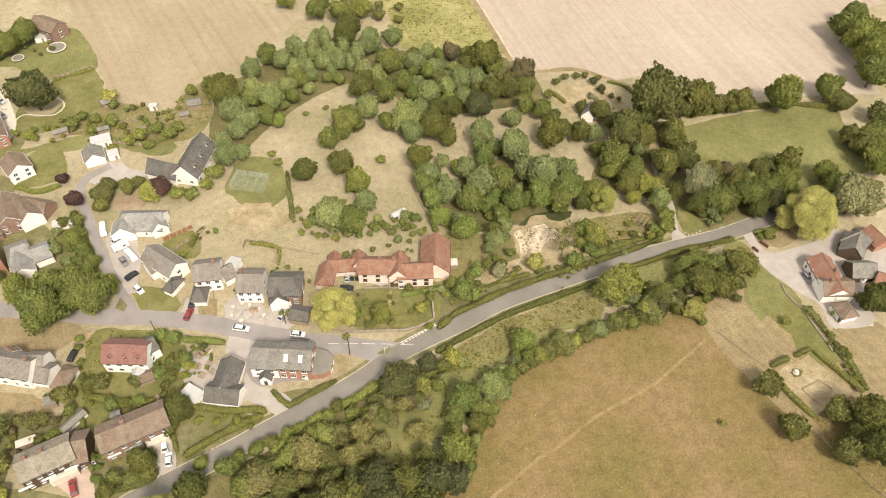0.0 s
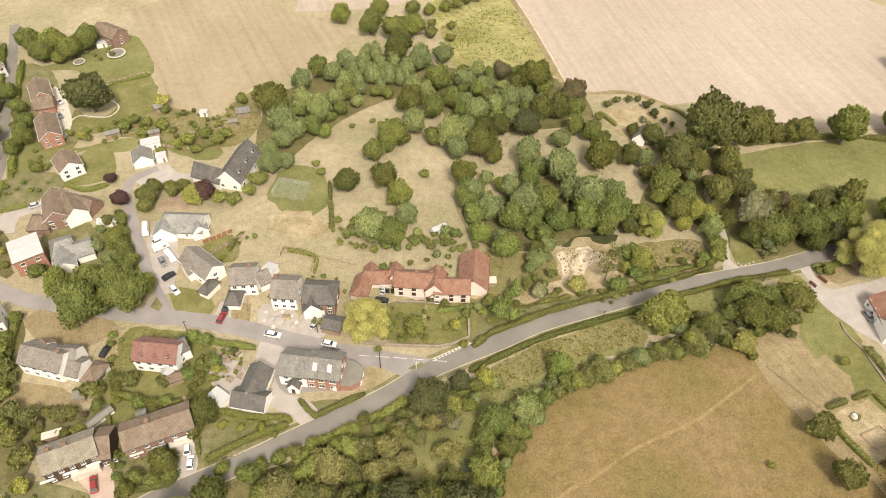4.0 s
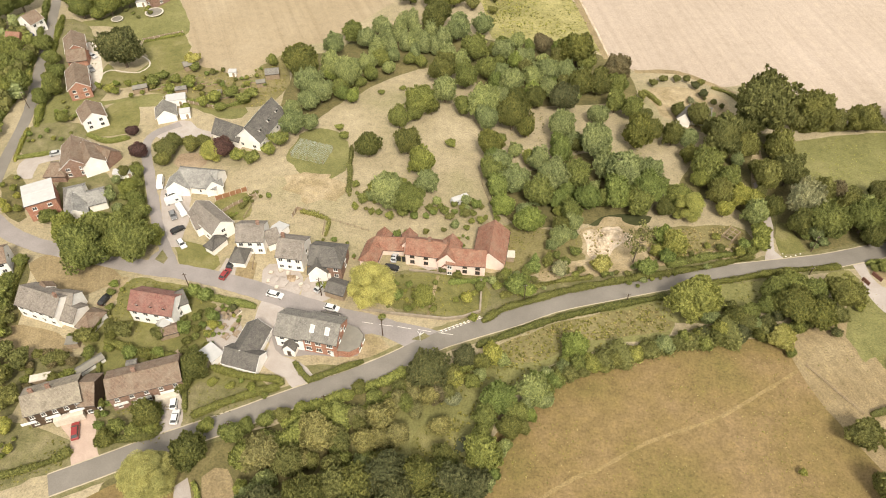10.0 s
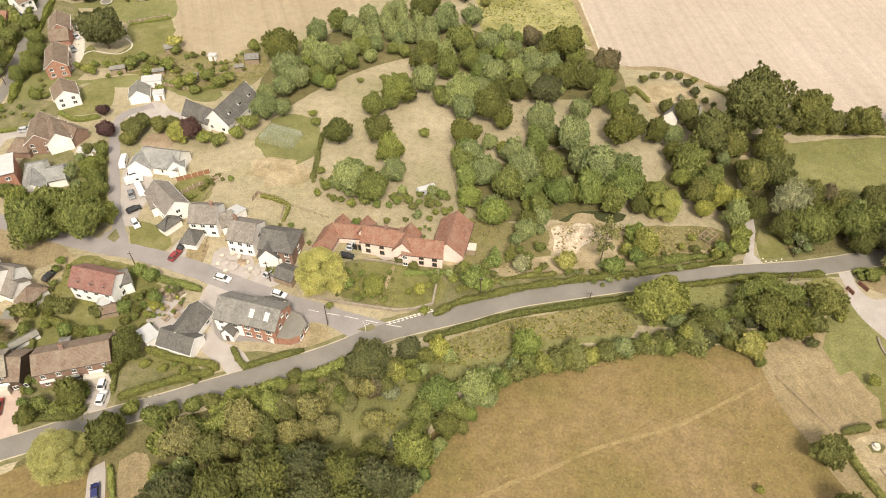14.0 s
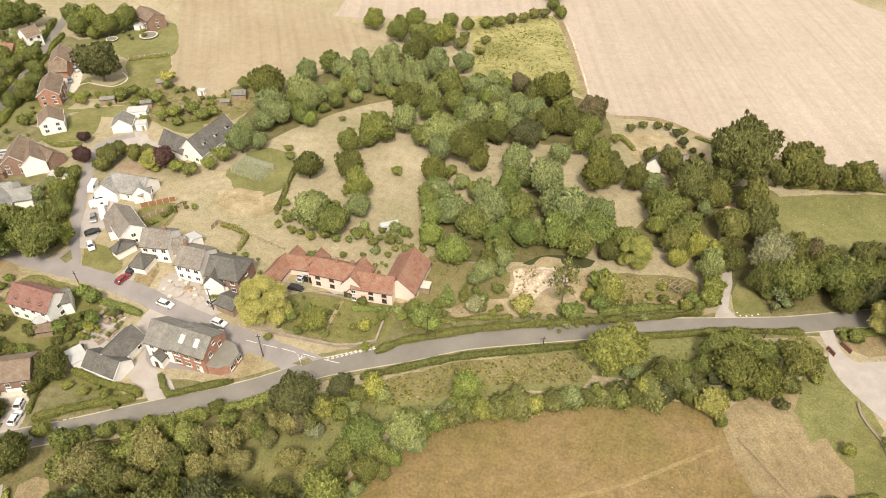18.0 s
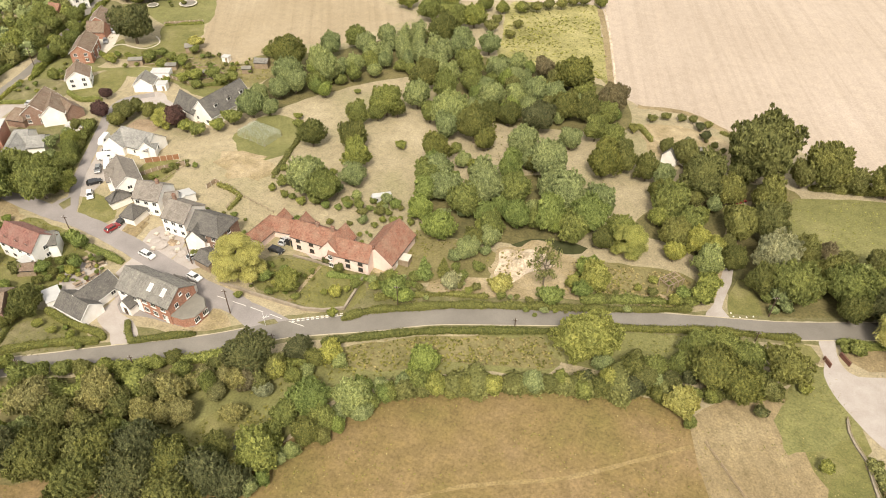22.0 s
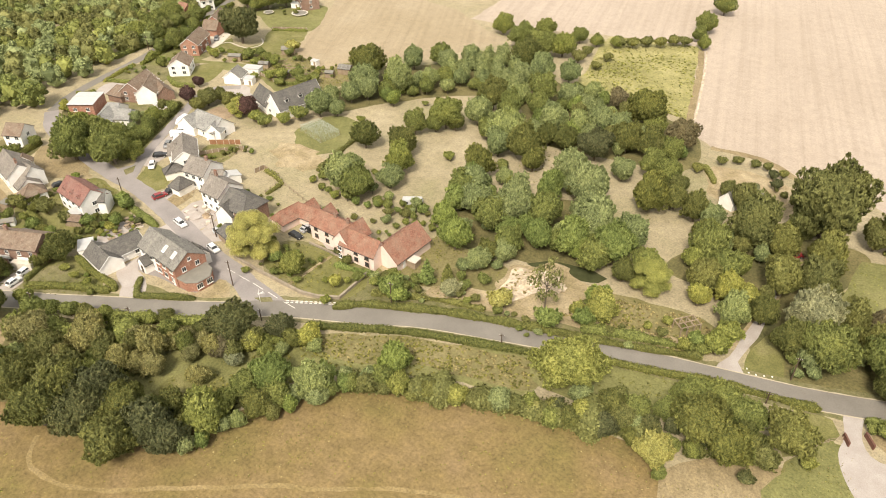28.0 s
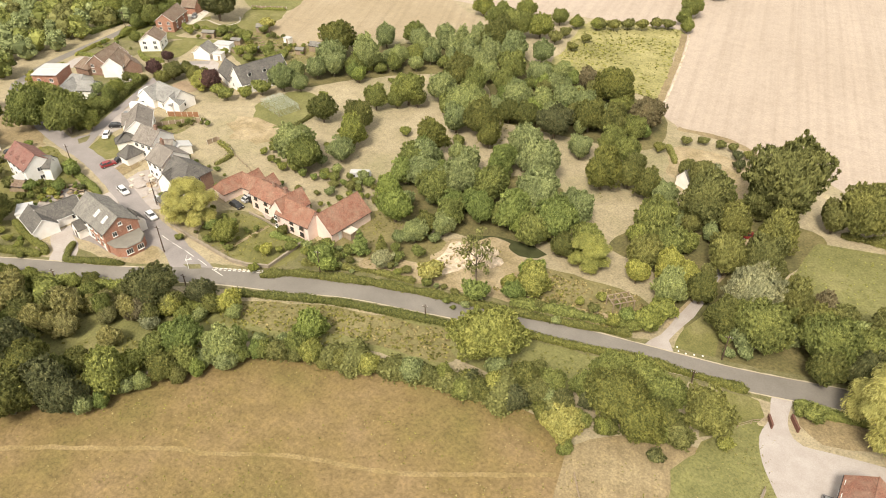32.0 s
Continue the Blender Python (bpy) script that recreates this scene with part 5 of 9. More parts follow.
patch("field_west", [(-148.8, 263.2), (-133.1, 235.6), (-115.6, 206.5), (-99.4, 209.4), (-94.9, 221.7), (-89.4, 232.8), (-73, 239.9), (-64.3, 261.4), (-56.7, 276.2), (-74.7, 283.1), (-99.1, 295.9), (-143.7, 299.2), (-162.3, 284.5)], 0.0227, M["stubble_west"], "yellowish stubble field beside gardens", "field", soft=False)
tufts([(-25.5, 309.1), (-18.4, 274.4), (-13.9, 256.9), (-6.5, 251.8), (15.9, 253.6), (27, 253.5), (31.1, 248.9), (24.3, 270.4), (15.7, 295.2), (7.4, 317.9)], 2600, 0.6, "weed_tuft", "loose green weed tufts in the grass", 10, need=0)
tufts([(-25.5, 309.1), (-18.4, 274.4), (-13.9, 256.9), (-6.5, 251.8), (15.9, 253.6), (27, 253.5), (31.1, 248.9), (24.3, 270.4), (15.7, 295.2), (7.4, 317.9)], 900, 0.5, "green_tuft", "loose green weed tufts in the grass", 11, need=0.1)
patch("fallow", [(-25.5, 309.1), (-18.4, 274.4), (-13.9, 256.9), (-6.5, 251.8), (15.9, 253.6), (27, 253.5), (31.1, 248.9), (24.3, 270.4), (15.7, 295.2), (7.4, 317.9)], 0.0286, M["weeds"], "rough fallow field full of yellow weeds", "field")
tufts([(94.7, 206.4), (115, 213.8), (141.5, 220.6), (158.8, 218.8), (159.1, 202), (158.8, 185.1), (143.1, 176), (122.8, 175.4), (93.3, 177.4)], 1500, 0.3, "weed_tuft", "loose green weed tufts in the grass", 13, need=0)
patch("pasture", [(94.7, 206.4), (115, 213.8), (141.5, 220.6), (158.8, 218.8), (159.1, 202), (158.8, 185.1), (143.1, 176), (122.8, 175.4), (93.3, 177.4)], 0.0245, M["pasture"], "green grazing pasture enclosed by hedges", "field", soft=False)
tufts([(-39.3, 2), (-76.1, 10.3), (-48.6, 38.8), (-31.2, 52.4), (-21.4, 58.7), (-6.9, 61.2), (3.3, 72.5), (13, 84.4), (18.5, 93.5), (27, 103.5), (40.2, 110.9), (56.5, 117), (73.8, 120.7), (82.1, 119.1), (84.5, 114.1), (95.4, 102.4), (104.2, 86.4), (114.7, 64.8), (123.5, 49.5), (60.8, 28.5), (-6, 39.1)], 9000, 0.22, "straw_tuft", "loose straw-coloured tufts in the grass", 15, need=0, spare=FOOTPATH)
tufts([(-39.3, 2), (-76.1, 10.3), (-48.6, 38.8), (-31.2, 52.4), (-21.4, 58.7), (-6.9, 61.2), (3.3, 72.5), (13, 84.4), (18.5, 93.5), (27, 103.5), (40.2, 110.9), (56.5, 117), (73.8, 120.7), (82.1, 119.1), (84.5, 114.1), (95.4, 102.4), (104.2, 86.4), (114.7, 64.8), (123.5, 49.5), (60.8, 28.5), (-6, 39.1)], 10000, 0.22, "green_tuft", "loose green weed tufts in the grass", 16, need=0, spare=FOOTPATH)
patch("meadow", [(-39.3, 2), (-76.1, 10.3), (-48.6, 38.8), (-31.2, 52.4), (-21.4, 58.7), (-6.9, 61.2), (3.3, 72.5), (13, 84.4), (18.5, 93.5), (27, 103.5), (40.2, 110.9), (56.5, 117), (73.8, 120.7), (82.1, 119.1), (84.5, 114.1), (95.4, 102.4), (104.2, 86.4), (114.7, 64.8), (123.5, 49.5), (60.8, 28.5), (-6, 39.1)], 0.0254, M["meadow"], "dry golden meadow with a trodden path", "field", soft=False)
tufts([(84.5, 114.1), (82.6, 117.4), (90.7, 122.7), (96.8, 122.8), (100.7, 115.7), (105.2, 106.5), (99.5, 101.4), (95.4, 102.4)], 400, 0.2, "green_tuft", "loose green weed tufts in the grass", 18, need=0.15)
patch("paddock", [(84.5, 114.1), (82.6, 117.4), (90.7, 122.7), (96.8, 122.8), (100.7, 115.7), (105.2, 106.5), (99.5, 101.4), (95.4, 102.4)], 0.0363, M["hay"], "pale cut paddock by the meadow", "field", soft=False)
tufts([(-13.7, 67.8), (-21.6, 73.3), (-15.8, 83.2), (-5, 92.9), (3.8, 101.1), (14.6, 108.3), (31.8, 120.5), (50, 129.5), (51.6, 118.3), (37.7, 112.3), (23.6, 104.6), (14.2, 96.3), (9.9, 84.6), (7.2, 74.1)], 3000, 0.5, "green_tuft", "loose green weed tufts in the grass", 20, need=-0.1)
patch("riverside", [(-13.7, 67.8), (-21.6, 73.3), (-15.8, 83.2), (-5, 92.9), (3.8, 101.1), (14.6, 108.3), (31.8, 120.5), (50, 129.5), (51.6, 118.3), (37.7, 112.3), (23.6, 104.6), (14.2, 96.3), (9.9, 84.6), (7.2, 74.1)], 0.0272, M["pasture"], "rough green strip beside a stream", "field")
tufts([(4.7, 102.7), (13, 110.5), (22.9, 116.7), (34.8, 122.1), (46.9, 127.2), (52.5, 129.3), (51.7, 120.2), (30.5, 111.9), (17.9, 103.6)], 1500, 0.5, "green_tuft", "loose green weed tufts in the grass", 22, need=0)
tufts([(4.7, 102.7), (13, 110.5), (22.9, 116.7), (34.8, 122.1), (46.9, 127.2), (52.5, 129.3), (51.7, 120.2), (30.5, 111.9), (17.9, 103.6)], 900, 0.5, "straw_tuft", "loose straw-coloured tufts in the grass", 23, need=0)
patch("strip", [(4.7, 102.7), (13, 110.5), (22.9, 116.7), (34.8, 122.1), (46.9, 127.2), (52.5, 129.3), (51.7, 120.2), (30.5, 111.9), (17.9, 103.6)], 0.03, M["rough"], "rough grass strip between road and trees", "field")
# floors below the trees: their shade is painted in as darker ground
patch("under_wood", [(-78.2, 185.4), (-82.1, 224), (-71.4, 233.9), (-53.6, 256.5), (-30.4, 258.4), (-15.6, 252.3), (16, 251.6), (35.9, 245), (44.1, 223.9), (29.9, 216.2), (8.1, 210.6), (-7.9, 207.8), (-13.7, 220.9), (-25.8, 230.1), (-32.2, 228.9), (-45.4, 219), (-61.5, 198.3), (-66.6, 187.5)], 0.0159, M["under"], "leafy woodland floor with shade put into its colour", "ground")
patch("under_wood", [(-3.1, 169.1), (12.5, 177.4), (28.6, 188.9), (39.7, 182.1), (43, 162.8), (14.5, 150.5), (3.8, 154.7)], 0.0168, M["under"], "leafy woodland floor with shade put into its colour", "ground")
patch("under_river", [(-72.9, 53.3), (-61.5, 66.4), (-43.6, 73.8), (-27.2, 84.3), (-12.9, 96.5), (-4.4, 98), (0.7, 92.3), (-7.8, 84.6), (-13.9, 74.6), (-8, 71.5), (7.6, 71.4), (9.6, 75.9), (19, 89.2), (13.3, 65.9), (-44.8, 48.5)], 0.0147, M["under"], "floor of the streamside wood with shade put into its colour", "ground")
patch("under_east", [(73.9, 204.1), (96.2, 208.1), (92.6, 174.6), (128.7, 181.3), (149.3, 181.9), (159.4, 176.4), (123.2, 164.5), (91.7, 154.7), (81.7, 160.8), (70.2, 171.2), (56.8, 173.6), (60.9, 188.1)], 0.0156, M["under"], "floor below roadside trees with shade put into its colour", "ground")
tufts([(28.5, 149), (28.9, 152.7), (32, 153.6), (35.4, 155.2), (38.6, 155.9), (40.5, 154), (39.1, 149.4), (37.4, 146.5), (35, 143.2), (32.2, 140.4), (29.9, 143.9)], 260, 0.5, "straw_tuft", "loose straw-coloured tufts in the grass", 29, need=0.1)
tufts([(28.5, 149), (28.9, 152.7), (32, 153.6), (35.4, 155.2), (38.6, 155.9), (40.5, 154), (39.1, 149.4), (37.4, 146.5), (35, 143.2), (32.2, 140.4), (29.9, 143.9)], 160, 0.5, "green_tuft", "loose green weed tufts in the grass", 30, need=0.2)
patch("orchard_bare", [(28.5, 149), (28.9, 152.7), (32, 153.6), (35.4, 155.2), (38.6, 155.9), (40.5, 154), (39.1, 149.4), (37.4, 146.5), (35, 143.2), (32.2, 140.4), (29.9, 143.9)], 0.0445, M["bare"], "heap-marked pale bare soil by a pond", "ground", rag=1.0, step=0.8)
patch("orchard_edge", [(27.2, 150.4), (31.1, 156.1), (37, 158.6), (42.9, 156.7), (48.6, 155.3), (52.5, 150.2), (49, 142.9), (41, 140.4), (31.4, 139.8), (27.2, 142.4)], 0.0414, M["worn"], "trampled grass round bare soil", "ground", rag=1.6, step=1.0)
patch("orchard_worn", [(19.5, 136.6), (31.4, 140.9), (44.2, 142), (60.5, 149.3), (70.4, 152.2), (68.3, 147.3), (50.5, 142), (31.5, 134.5), (15.9, 130.7)], 0.0363, M["worn"], "worn grass along the roadside", "ground")
patch("worn_field", [(-65.3, 158.1), (-59, 162), (-51.5, 161.9), (-45.7, 157.6), (-48.4, 150.6), (-57.3, 150.3), (-63.7, 153.1)], 0.0372, M["worn"], "worn pale patch in dry grass", "ground", rag=3.0)
patch("lawn_north", [(-152.2, 200), (-153.6, 209.3), (-147.8, 204.6), (-141.2, 205), (-138.8, 211.9), (-147.7, 226.6), (-134.9, 234.4), (-125.3, 220.3), (-122.2, 205.3), (-134.3, 197.7), (-146, 194.5)], 0.03, M["lawn"], "mown garden lawn with pale edging", "lawn")
patch("garden_north", [(-186.8, 230.4), (-170.8, 242.4), (-175.2, 256), (-154.8, 262.1), (-146.8, 258.6), (-133.1, 235.6), (-147.7, 226.6), (-166.5, 234.1)], 0.0229, M["pasture"], "large back garden grass", "lawn")
patch("lawn_white", [(-139.7, 184.5), (-131.6, 187.6), (-124, 174.2), (-131.3, 168.2), (-138.7, 168.4)], 0.0318, M["lawn"], "mown lawn by a white house", "lawn")
patch("lawn_corner", [(-87.7, 124.5), (-85.4, 127.2), (-74.4, 123.5), (-73.3, 117.2), (-80.6, 115.9), (-84.7, 119.5)], 0.0327, M["lawn"], "small triangular green by the lane", "lawn")
patch("lawn_garden", [(-24.6, 123.6), (-10.9, 128.1), (2.1, 126.2), (2.5, 117.3), (-2.5, 114.5), (-13.1, 113.6), (-22.7, 114.9)], 0.0336, M["lawn"], "cottage garden grass behind a wall", "lawn")
patch("lawn_shop", [(-40.5, 92.6), (-28.1, 93.1), (-23.6, 95.5), (-34.6, 87.8), (-37.2, 89)], 0.0345, M["verge"], "dry grass plot inside a clipped hedge", "lawn")
patch("lawn_south", [(-64.6, 80.2), (-62.8, 82.9), (-47.1, 84), (-44.9, 86), (-43.4, 81.5), (-53.1, 76.7), (-60.6, 70.9)], 0.0354, M["verge"], "garden lawn behind a clipped hedge", "lawn")
patch("lawn_mid", [(-80.3, 69), (-77.7, 74), (-71.7, 70.5), (-70.1, 73), (-66.5, 68.4), (-77.5, 63.6)], 0.0363, M["verge"], "small front lawn", "lawn")
tufts([(-106.3, 63), (-95.9, 64.8), (-85.9, 63.6), (-82.5, 58.6), (-90.8, 51.8), (-97.5, 49.3)], 700, 0.4, "green_tuft", "loose green weed tufts in the grass", 43, need=0)
patch("lawn_west", [(-106.3, 63), (-95.9, 64.8), (-85.9, 63.6), (-82.5, 58.6), (-90.8, 51.8), (-97.5, 49.3)], 0.0372, M["verge"], "rough front garden grass", "lawn")
patch("yard_brown", [(-119.6, 88.5), (-114.8, 91.2), (-103.9, 90.4), (-97.1, 85.3), (-104.7, 82.3), (-113.1, 80.8)], 0.03, M["hay"], "dry back lawn of a white cottage", "lawn")
patch("green_tree", [(-125.3, 111.3), (-118, 117), (-100.6, 113.5), (-97.9, 109.8), (-106.4, 102.2), (-117.6, 104.3)], 0.0309, M["hay"], "dry triangular green under a large tree", "lawn")
patch("brown_plot", [(-104.6, 159.6), (-104.1, 164), (-96.8, 165.3), (-93.7, 160.1), (-98.9, 156.4)], 0.0318, M["soil"], "brown soil plot behind a hedge", "ground")
tufts([(105.9, 145.3), (112, 132.8), (113.3, 123.1), (117.1, 112.1), (118.6, 104.1), (110.2, 104.4), (106.2, 111.9), (100.9, 125), (96.9, 132.5)], 500, 0.2, "straw_tuft", "loose straw-coloured tufts in the grass", 48, need=0.05)
patch("farm_green", [(105.9, 145.3), (112, 132.8), (113.3, 123.1), (117.1, 112.1), (118.6, 104.1), (110.2, 104.4), (106.2, 111.9), (100.9, 125), (96.9, 132.5)], 0.0277, M["lawn"], "farm garden grass along a drive", "lawn", rag=1.5)
patch("farm_field", [(119.4, 116.1), (136.1, 116.4), (133.6, 83.9), (122.6, 83.7), (118.9, 97.2)], 0.0256, M["hay"], "dry grass behind the farm", "field")
patch("pen_floor", [(97.4, 100.3), (109.7, 106.6), (118.6, 94.4), (104.4, 87.1)], 0.0345, M["worn"], "worn grass inside a hedged pen", "ground", soft=False)
patch("verge_island", [(-14.2, 104.7), (-11.2, 107.4), (-9.6, 106.6), (-11.5, 104.8)], 0.0954, M["verge"], "grass triangle at the road junction", "ground", rag=0.1)
patch("pub_side", [(-27.7, 97.4), (-27, 103.7), (-21.8, 103.7), (-19, 101.5), (-20.6, 98.6), (-24.4, 95.9)], 0.0413, M["worn"], "gravelly corner beside the road", "ground")
patch("road_green", [(84.5, 151.2), (83.1, 154.1), (83.8, 159), (84.2, 164.9), (86.5, 165.7), (91.8, 153.4), (88.2, 152)], 0.0372, M["lawn"], "mown green by a drive mouth", "ground")
patch("garden_middle", [(-99.7, 92.9), (-89.1, 93.8), (-70.6, 89.1), (-66.2, 82.3), (-70.6, 87.4), (-85.4, 79), (-90.8, 86.4), (-96.3, 88.1)], 0.024, M["lawn"], "green garden between houses", "lawn")
patch("garden_terrace", [(-76.9, 103.5), (-68, 107.3), (-65.1, 98), (-66, 90.7), (-70.3, 88.3), (-75.3, 94.4)], 0.0249, M["lawn"], "planted garden beside a red-roofed house", "lawn")
# takes the woodland floor's colour, darkened for shade
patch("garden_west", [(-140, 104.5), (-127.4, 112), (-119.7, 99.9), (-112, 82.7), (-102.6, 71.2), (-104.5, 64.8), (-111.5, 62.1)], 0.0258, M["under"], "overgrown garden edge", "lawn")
patch("garden_back", [(-111.7, 81.1), (-96.7, 84.5), (-90, 84.9), (-87.5, 78.6), (-98.9, 75), (-105.8, 71.5)], 0.0287, M["verge"], "planted back garden", "lawn")
patch("garden_upper", [(-170.8, 196.7), (-146.3, 186.7), (-124.2, 194.8), (-93.2, 192.7), (-94.2, 184.2), (-115, 188.8), (-130.5, 185.4), (-140.2, 185.4), (-151, 171.9), (-160.1, 169.4), (-165.2, 183.4)], 0.0276, M["pasture"], "gardens of the upper houses", "lawn")
patch("garden_lane", [(-121.1, 148.3), (-113.2, 154.7), (-105.8, 143.1), (-96.3, 125.3), (-109.8, 129.9)], 0.0285, M["pasture"], "garden trees and rough grass by the lane", "lawn")
patch("garden_villa", [(-136.5, 145.6), (-123.3, 150.7), (-113, 133), (-125.8, 130.8)], 0.0294, M["verge"], "small lawn by slate roofs", "lawn")
patch("garden_front", [(-161.1, 168.2), (-145.3, 172.9), (-138.7, 164.7), (-153.6, 154.4)], 0.0303, M["verge"], "front garden by the upper road", "lawn")
# same shade-darkened ground colour for this planted corner
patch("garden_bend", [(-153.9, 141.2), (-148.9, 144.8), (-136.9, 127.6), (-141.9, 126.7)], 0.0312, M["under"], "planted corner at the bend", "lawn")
patch("junction", [(-23, 109.1), (-15.4, 109.4), (-7.6, 108.4), (-5.8, 106.2), (-9.5, 102), (-15.1, 97), (-16.7, 97.6), (-14.7, 102.3), (-20.5, 104.9)], 0.073, M["patched"], "widened mouth of the village street", "road", rag=0.1)
patch("lane_mouth", [(-93.1, 117.4), (-91.3, 122.8), (-90.8, 126.2), (-85.5, 119.4), (-80.2, 115), (-83.6, 113.3)], 0.0639, M["patched"], "widened mouth of the lane", "road", rag=0.1)
patch("lane_green", [(-91.3, 119), (-90.8, 122.8), (-88, 120), (-88.2, 117.8)], 0.0818, M["verge"], "small grass triangle at the lane mouth", "ground", rag=0.1)
patch("north_verge", [(4.7, 117.7), (16.4, 124.6), (31.6, 132), (45.6, 136.9), (61.6, 142.9), (76.3, 148.7), (75, 150.7), (53.8, 143.7), (29.9, 134.2), (14.6, 127.4)], 0.0307, M["verge"], "grass behind a roadside hedge", "ground")
# ---- drives and yards
patch("yard_gravel", [(-116.7, 173.9), (-111.6, 181.1), (-107.4, 180.9), (-104, 177.7), (-96.1, 176), (-98, 173.1), (-112.5, 169.4)], 0.0536, M["gravel"], "pale gravel yard", "drive")
patch("yard_lane", [(-102.6, 147.6), (-94.7, 148.9), (-89.3, 138.4), (-88.1, 131.4), (-86.1, 124.8), (-89.4, 124.2), (-96.7, 134.6)], 0.0545, M["gravel"], "parking strip along the lane", "drive")
patch("drive_red", [(-72, 115.3), (-71.6, 122.9), (-68.3, 123), (-66.6, 116.3), (-67.4, 114.1)], 0.0554, M["gravel"], "tarmac drive with cars", "drive", rag=0.1, soft=False)
patch("plot_drive", [(-66.4, 115.7), (-67.8, 123.1), (-62.3, 122.8), (-61.1, 115.8)], 0.0563, M["hay"], "dry grass parking plot", "drive", rag=0.1, soft=False)
patch("yard_rubble", [(-57.8, 113.7), (-59, 122.9), (-50.4, 122.3), (-48.2, 120.5), (-46.9, 113.6), (-53.5, 111.5)], 0.0622, M["gravel"], "dusty building yard with rubble", "drive")
patch("drive_grey", [(-45.9, 112.8), (-46.7, 120.8), (-38.6, 121.2), (-38.3, 114.1), (-40.8, 111.7)], 0.05, M["gravel"], "pale drive by grey houses", "drive")
patch("shop_yard", [(-56.2, 110), (-53.1, 110.5), (-49.2, 108.3), (-50.4, 102.4), (-47.4, 95.7), (-38.1, 92.2), (-33.5, 86.4), (-38.7, 84.7), (-42.7, 88), (-49.6, 91), (-49.8, 100.7), (-55.8, 104.3)], 0.0509, M["gravel"], "pale concrete yard between buildings", "drive")
patch("court", [(-19.8, 131.9), (-20, 137.5), (-12.5, 137.7), (-8.1, 135.8), (-9.9, 131.9), (-14.3, 128.6)], 0.0518, M["gravel"], "gravel courtyard of the long house", "drive")
patch("drive_house", [(-91.8, 67.7), (-88.4, 69.4), (-83.3, 70.7), (-79.2, 63.3), (-76.2, 59.7), (-81.9, 57.6), (-85.5, 63.7)], 0.0527, M["block"], "pink block paved drive", "drive", rag=0.1)
patch("drive_house", [(-69.3, 79.4), (-65.6, 80.8), (-61.9, 70.7), (-64, 66), (-65.3, 65.7)], 0.0536, M["gravel"], "grey drive between gardens", "drive", rag=0.2)
patch("drive_west", [(-99.2, 102.5), (-98.9, 111.7), (-95.6, 111.9), (-95.7, 102.1), (-96.1, 98.2)], 0.0545, M["worn"], "earth track to a cottage", "drive")
patch("shop_roadside", [(-67.3, 97.6), (-66.5, 103.4), (-59.9, 102.6), (-57.8, 99.3), (-58.9, 92), (-61.1, 89.9)], 0.0554, M["gravel"], "paved garden terrace with pots", "drive")
patch("farm_yard", [(103.4, 152), (104.8, 146.4), (105.3, 139.9), (112.2, 130.6), (118.3, 125.3), (119.4, 121.8), (120.2, 116.1), (132.6, 117.3), (134.6, 124.6), (139.5, 124.7), (149, 147.4), (137.1, 149.6), (135.9, 156.5), (126, 149.8), (117.5, 146.7), (111.2, 144.4), (108.4, 146), (107.1, 149.4), (106.4, 153.3)], 0.0563, M["gravel"], "wide pale gravel farm yard", "drive", rag=0.15, step=1.5)
patch("drive_north", [(79.1, 148.7), (84.6, 150.9), (82.2, 153.4), (83.2, 163), (82.3, 176.5), (81.8, 183.9), (79.8, 182.3), (80.7, 172.7), (80.5, 160.7), (80.2, 153.8)], 0.0572, M["gravel"], "pale gravel drive between hedges", "drive", rag=0.15)
patch("drive_north_far", [(79.5, 156), (82.1, 157.2), (82.3, 168.3), (83.2, 185.8), (84.2, 199.9), (81.4, 198.6), (79.2, 183.9), (79.9, 167.1)], 0.045, M["worn"], "pale drive under trees", "drive", rag=0.3)
patch("cottage_garden", [(47.2, 226.3), (52.4, 230.8), (68.7, 231.2), (76.1, 224.4), (72.9, 212.1), (53.6, 212), (50.9, 218.2)], 0.0309, M["worn"], "dry garden round a far cottage", "lawn")
patch("white_drive", [(-153.2, 149.6), (-152.5, 154), (-142.7, 157.2), (-140.3, 154.7), (-146.9, 150.7), (-145, 144.1), (-150.1, 144.6)], 0.0518, M["gravel"], "pale drive by the bend", "drive")
patch("pond", [(28.7, 154.3), (31, 157.1), (37.9, 160.4), (43.6, 161.9), (47.8, 161.5), (47.2, 158.9), (42.6, 156.5), (36.6, 156.3), (32.5, 154.5)], 0.0327, M["water"], "dark green still pond under trees", "pond")
patch("pond", [(-1.4, 75.1), (0, 77), (1.6, 78.5), (3, 80), (5.1, 80.1), (5.6, 78.7), (4, 76.9), (2.1, 75.7), (0.2, 74)], 0.0386, M["water"], "small dark stream pool", "pond")
patch("terrace", [(120.2, 123.3), (120.6, 115.7), (132.6, 116.9), (132.6, 126.7), (126.5, 126.1)], 0.0495, M["stone"], "pale paved terrace of a farmhouse", "drive", rag=0.05, soft=False)
patch("farm_bed", [(108.2, 151.7), (118.7, 156.7), (121.1, 150.7), (117.7, 148.5), (113.7, 146.7), (109.4, 148.6)], 0.0354, M["hay"], "dry lawn inside a drive", "lawn", rag=0.3)
tufts([(46.1, 154.9), (71.4, 161.7), (77.2, 155.6), (74.8, 149.6), (53.8, 143.7), (45.8, 143.4)], 900, 0.5, "straw_tuft", "loose straw-coloured tufts in the grass", 90, need=-0.1)
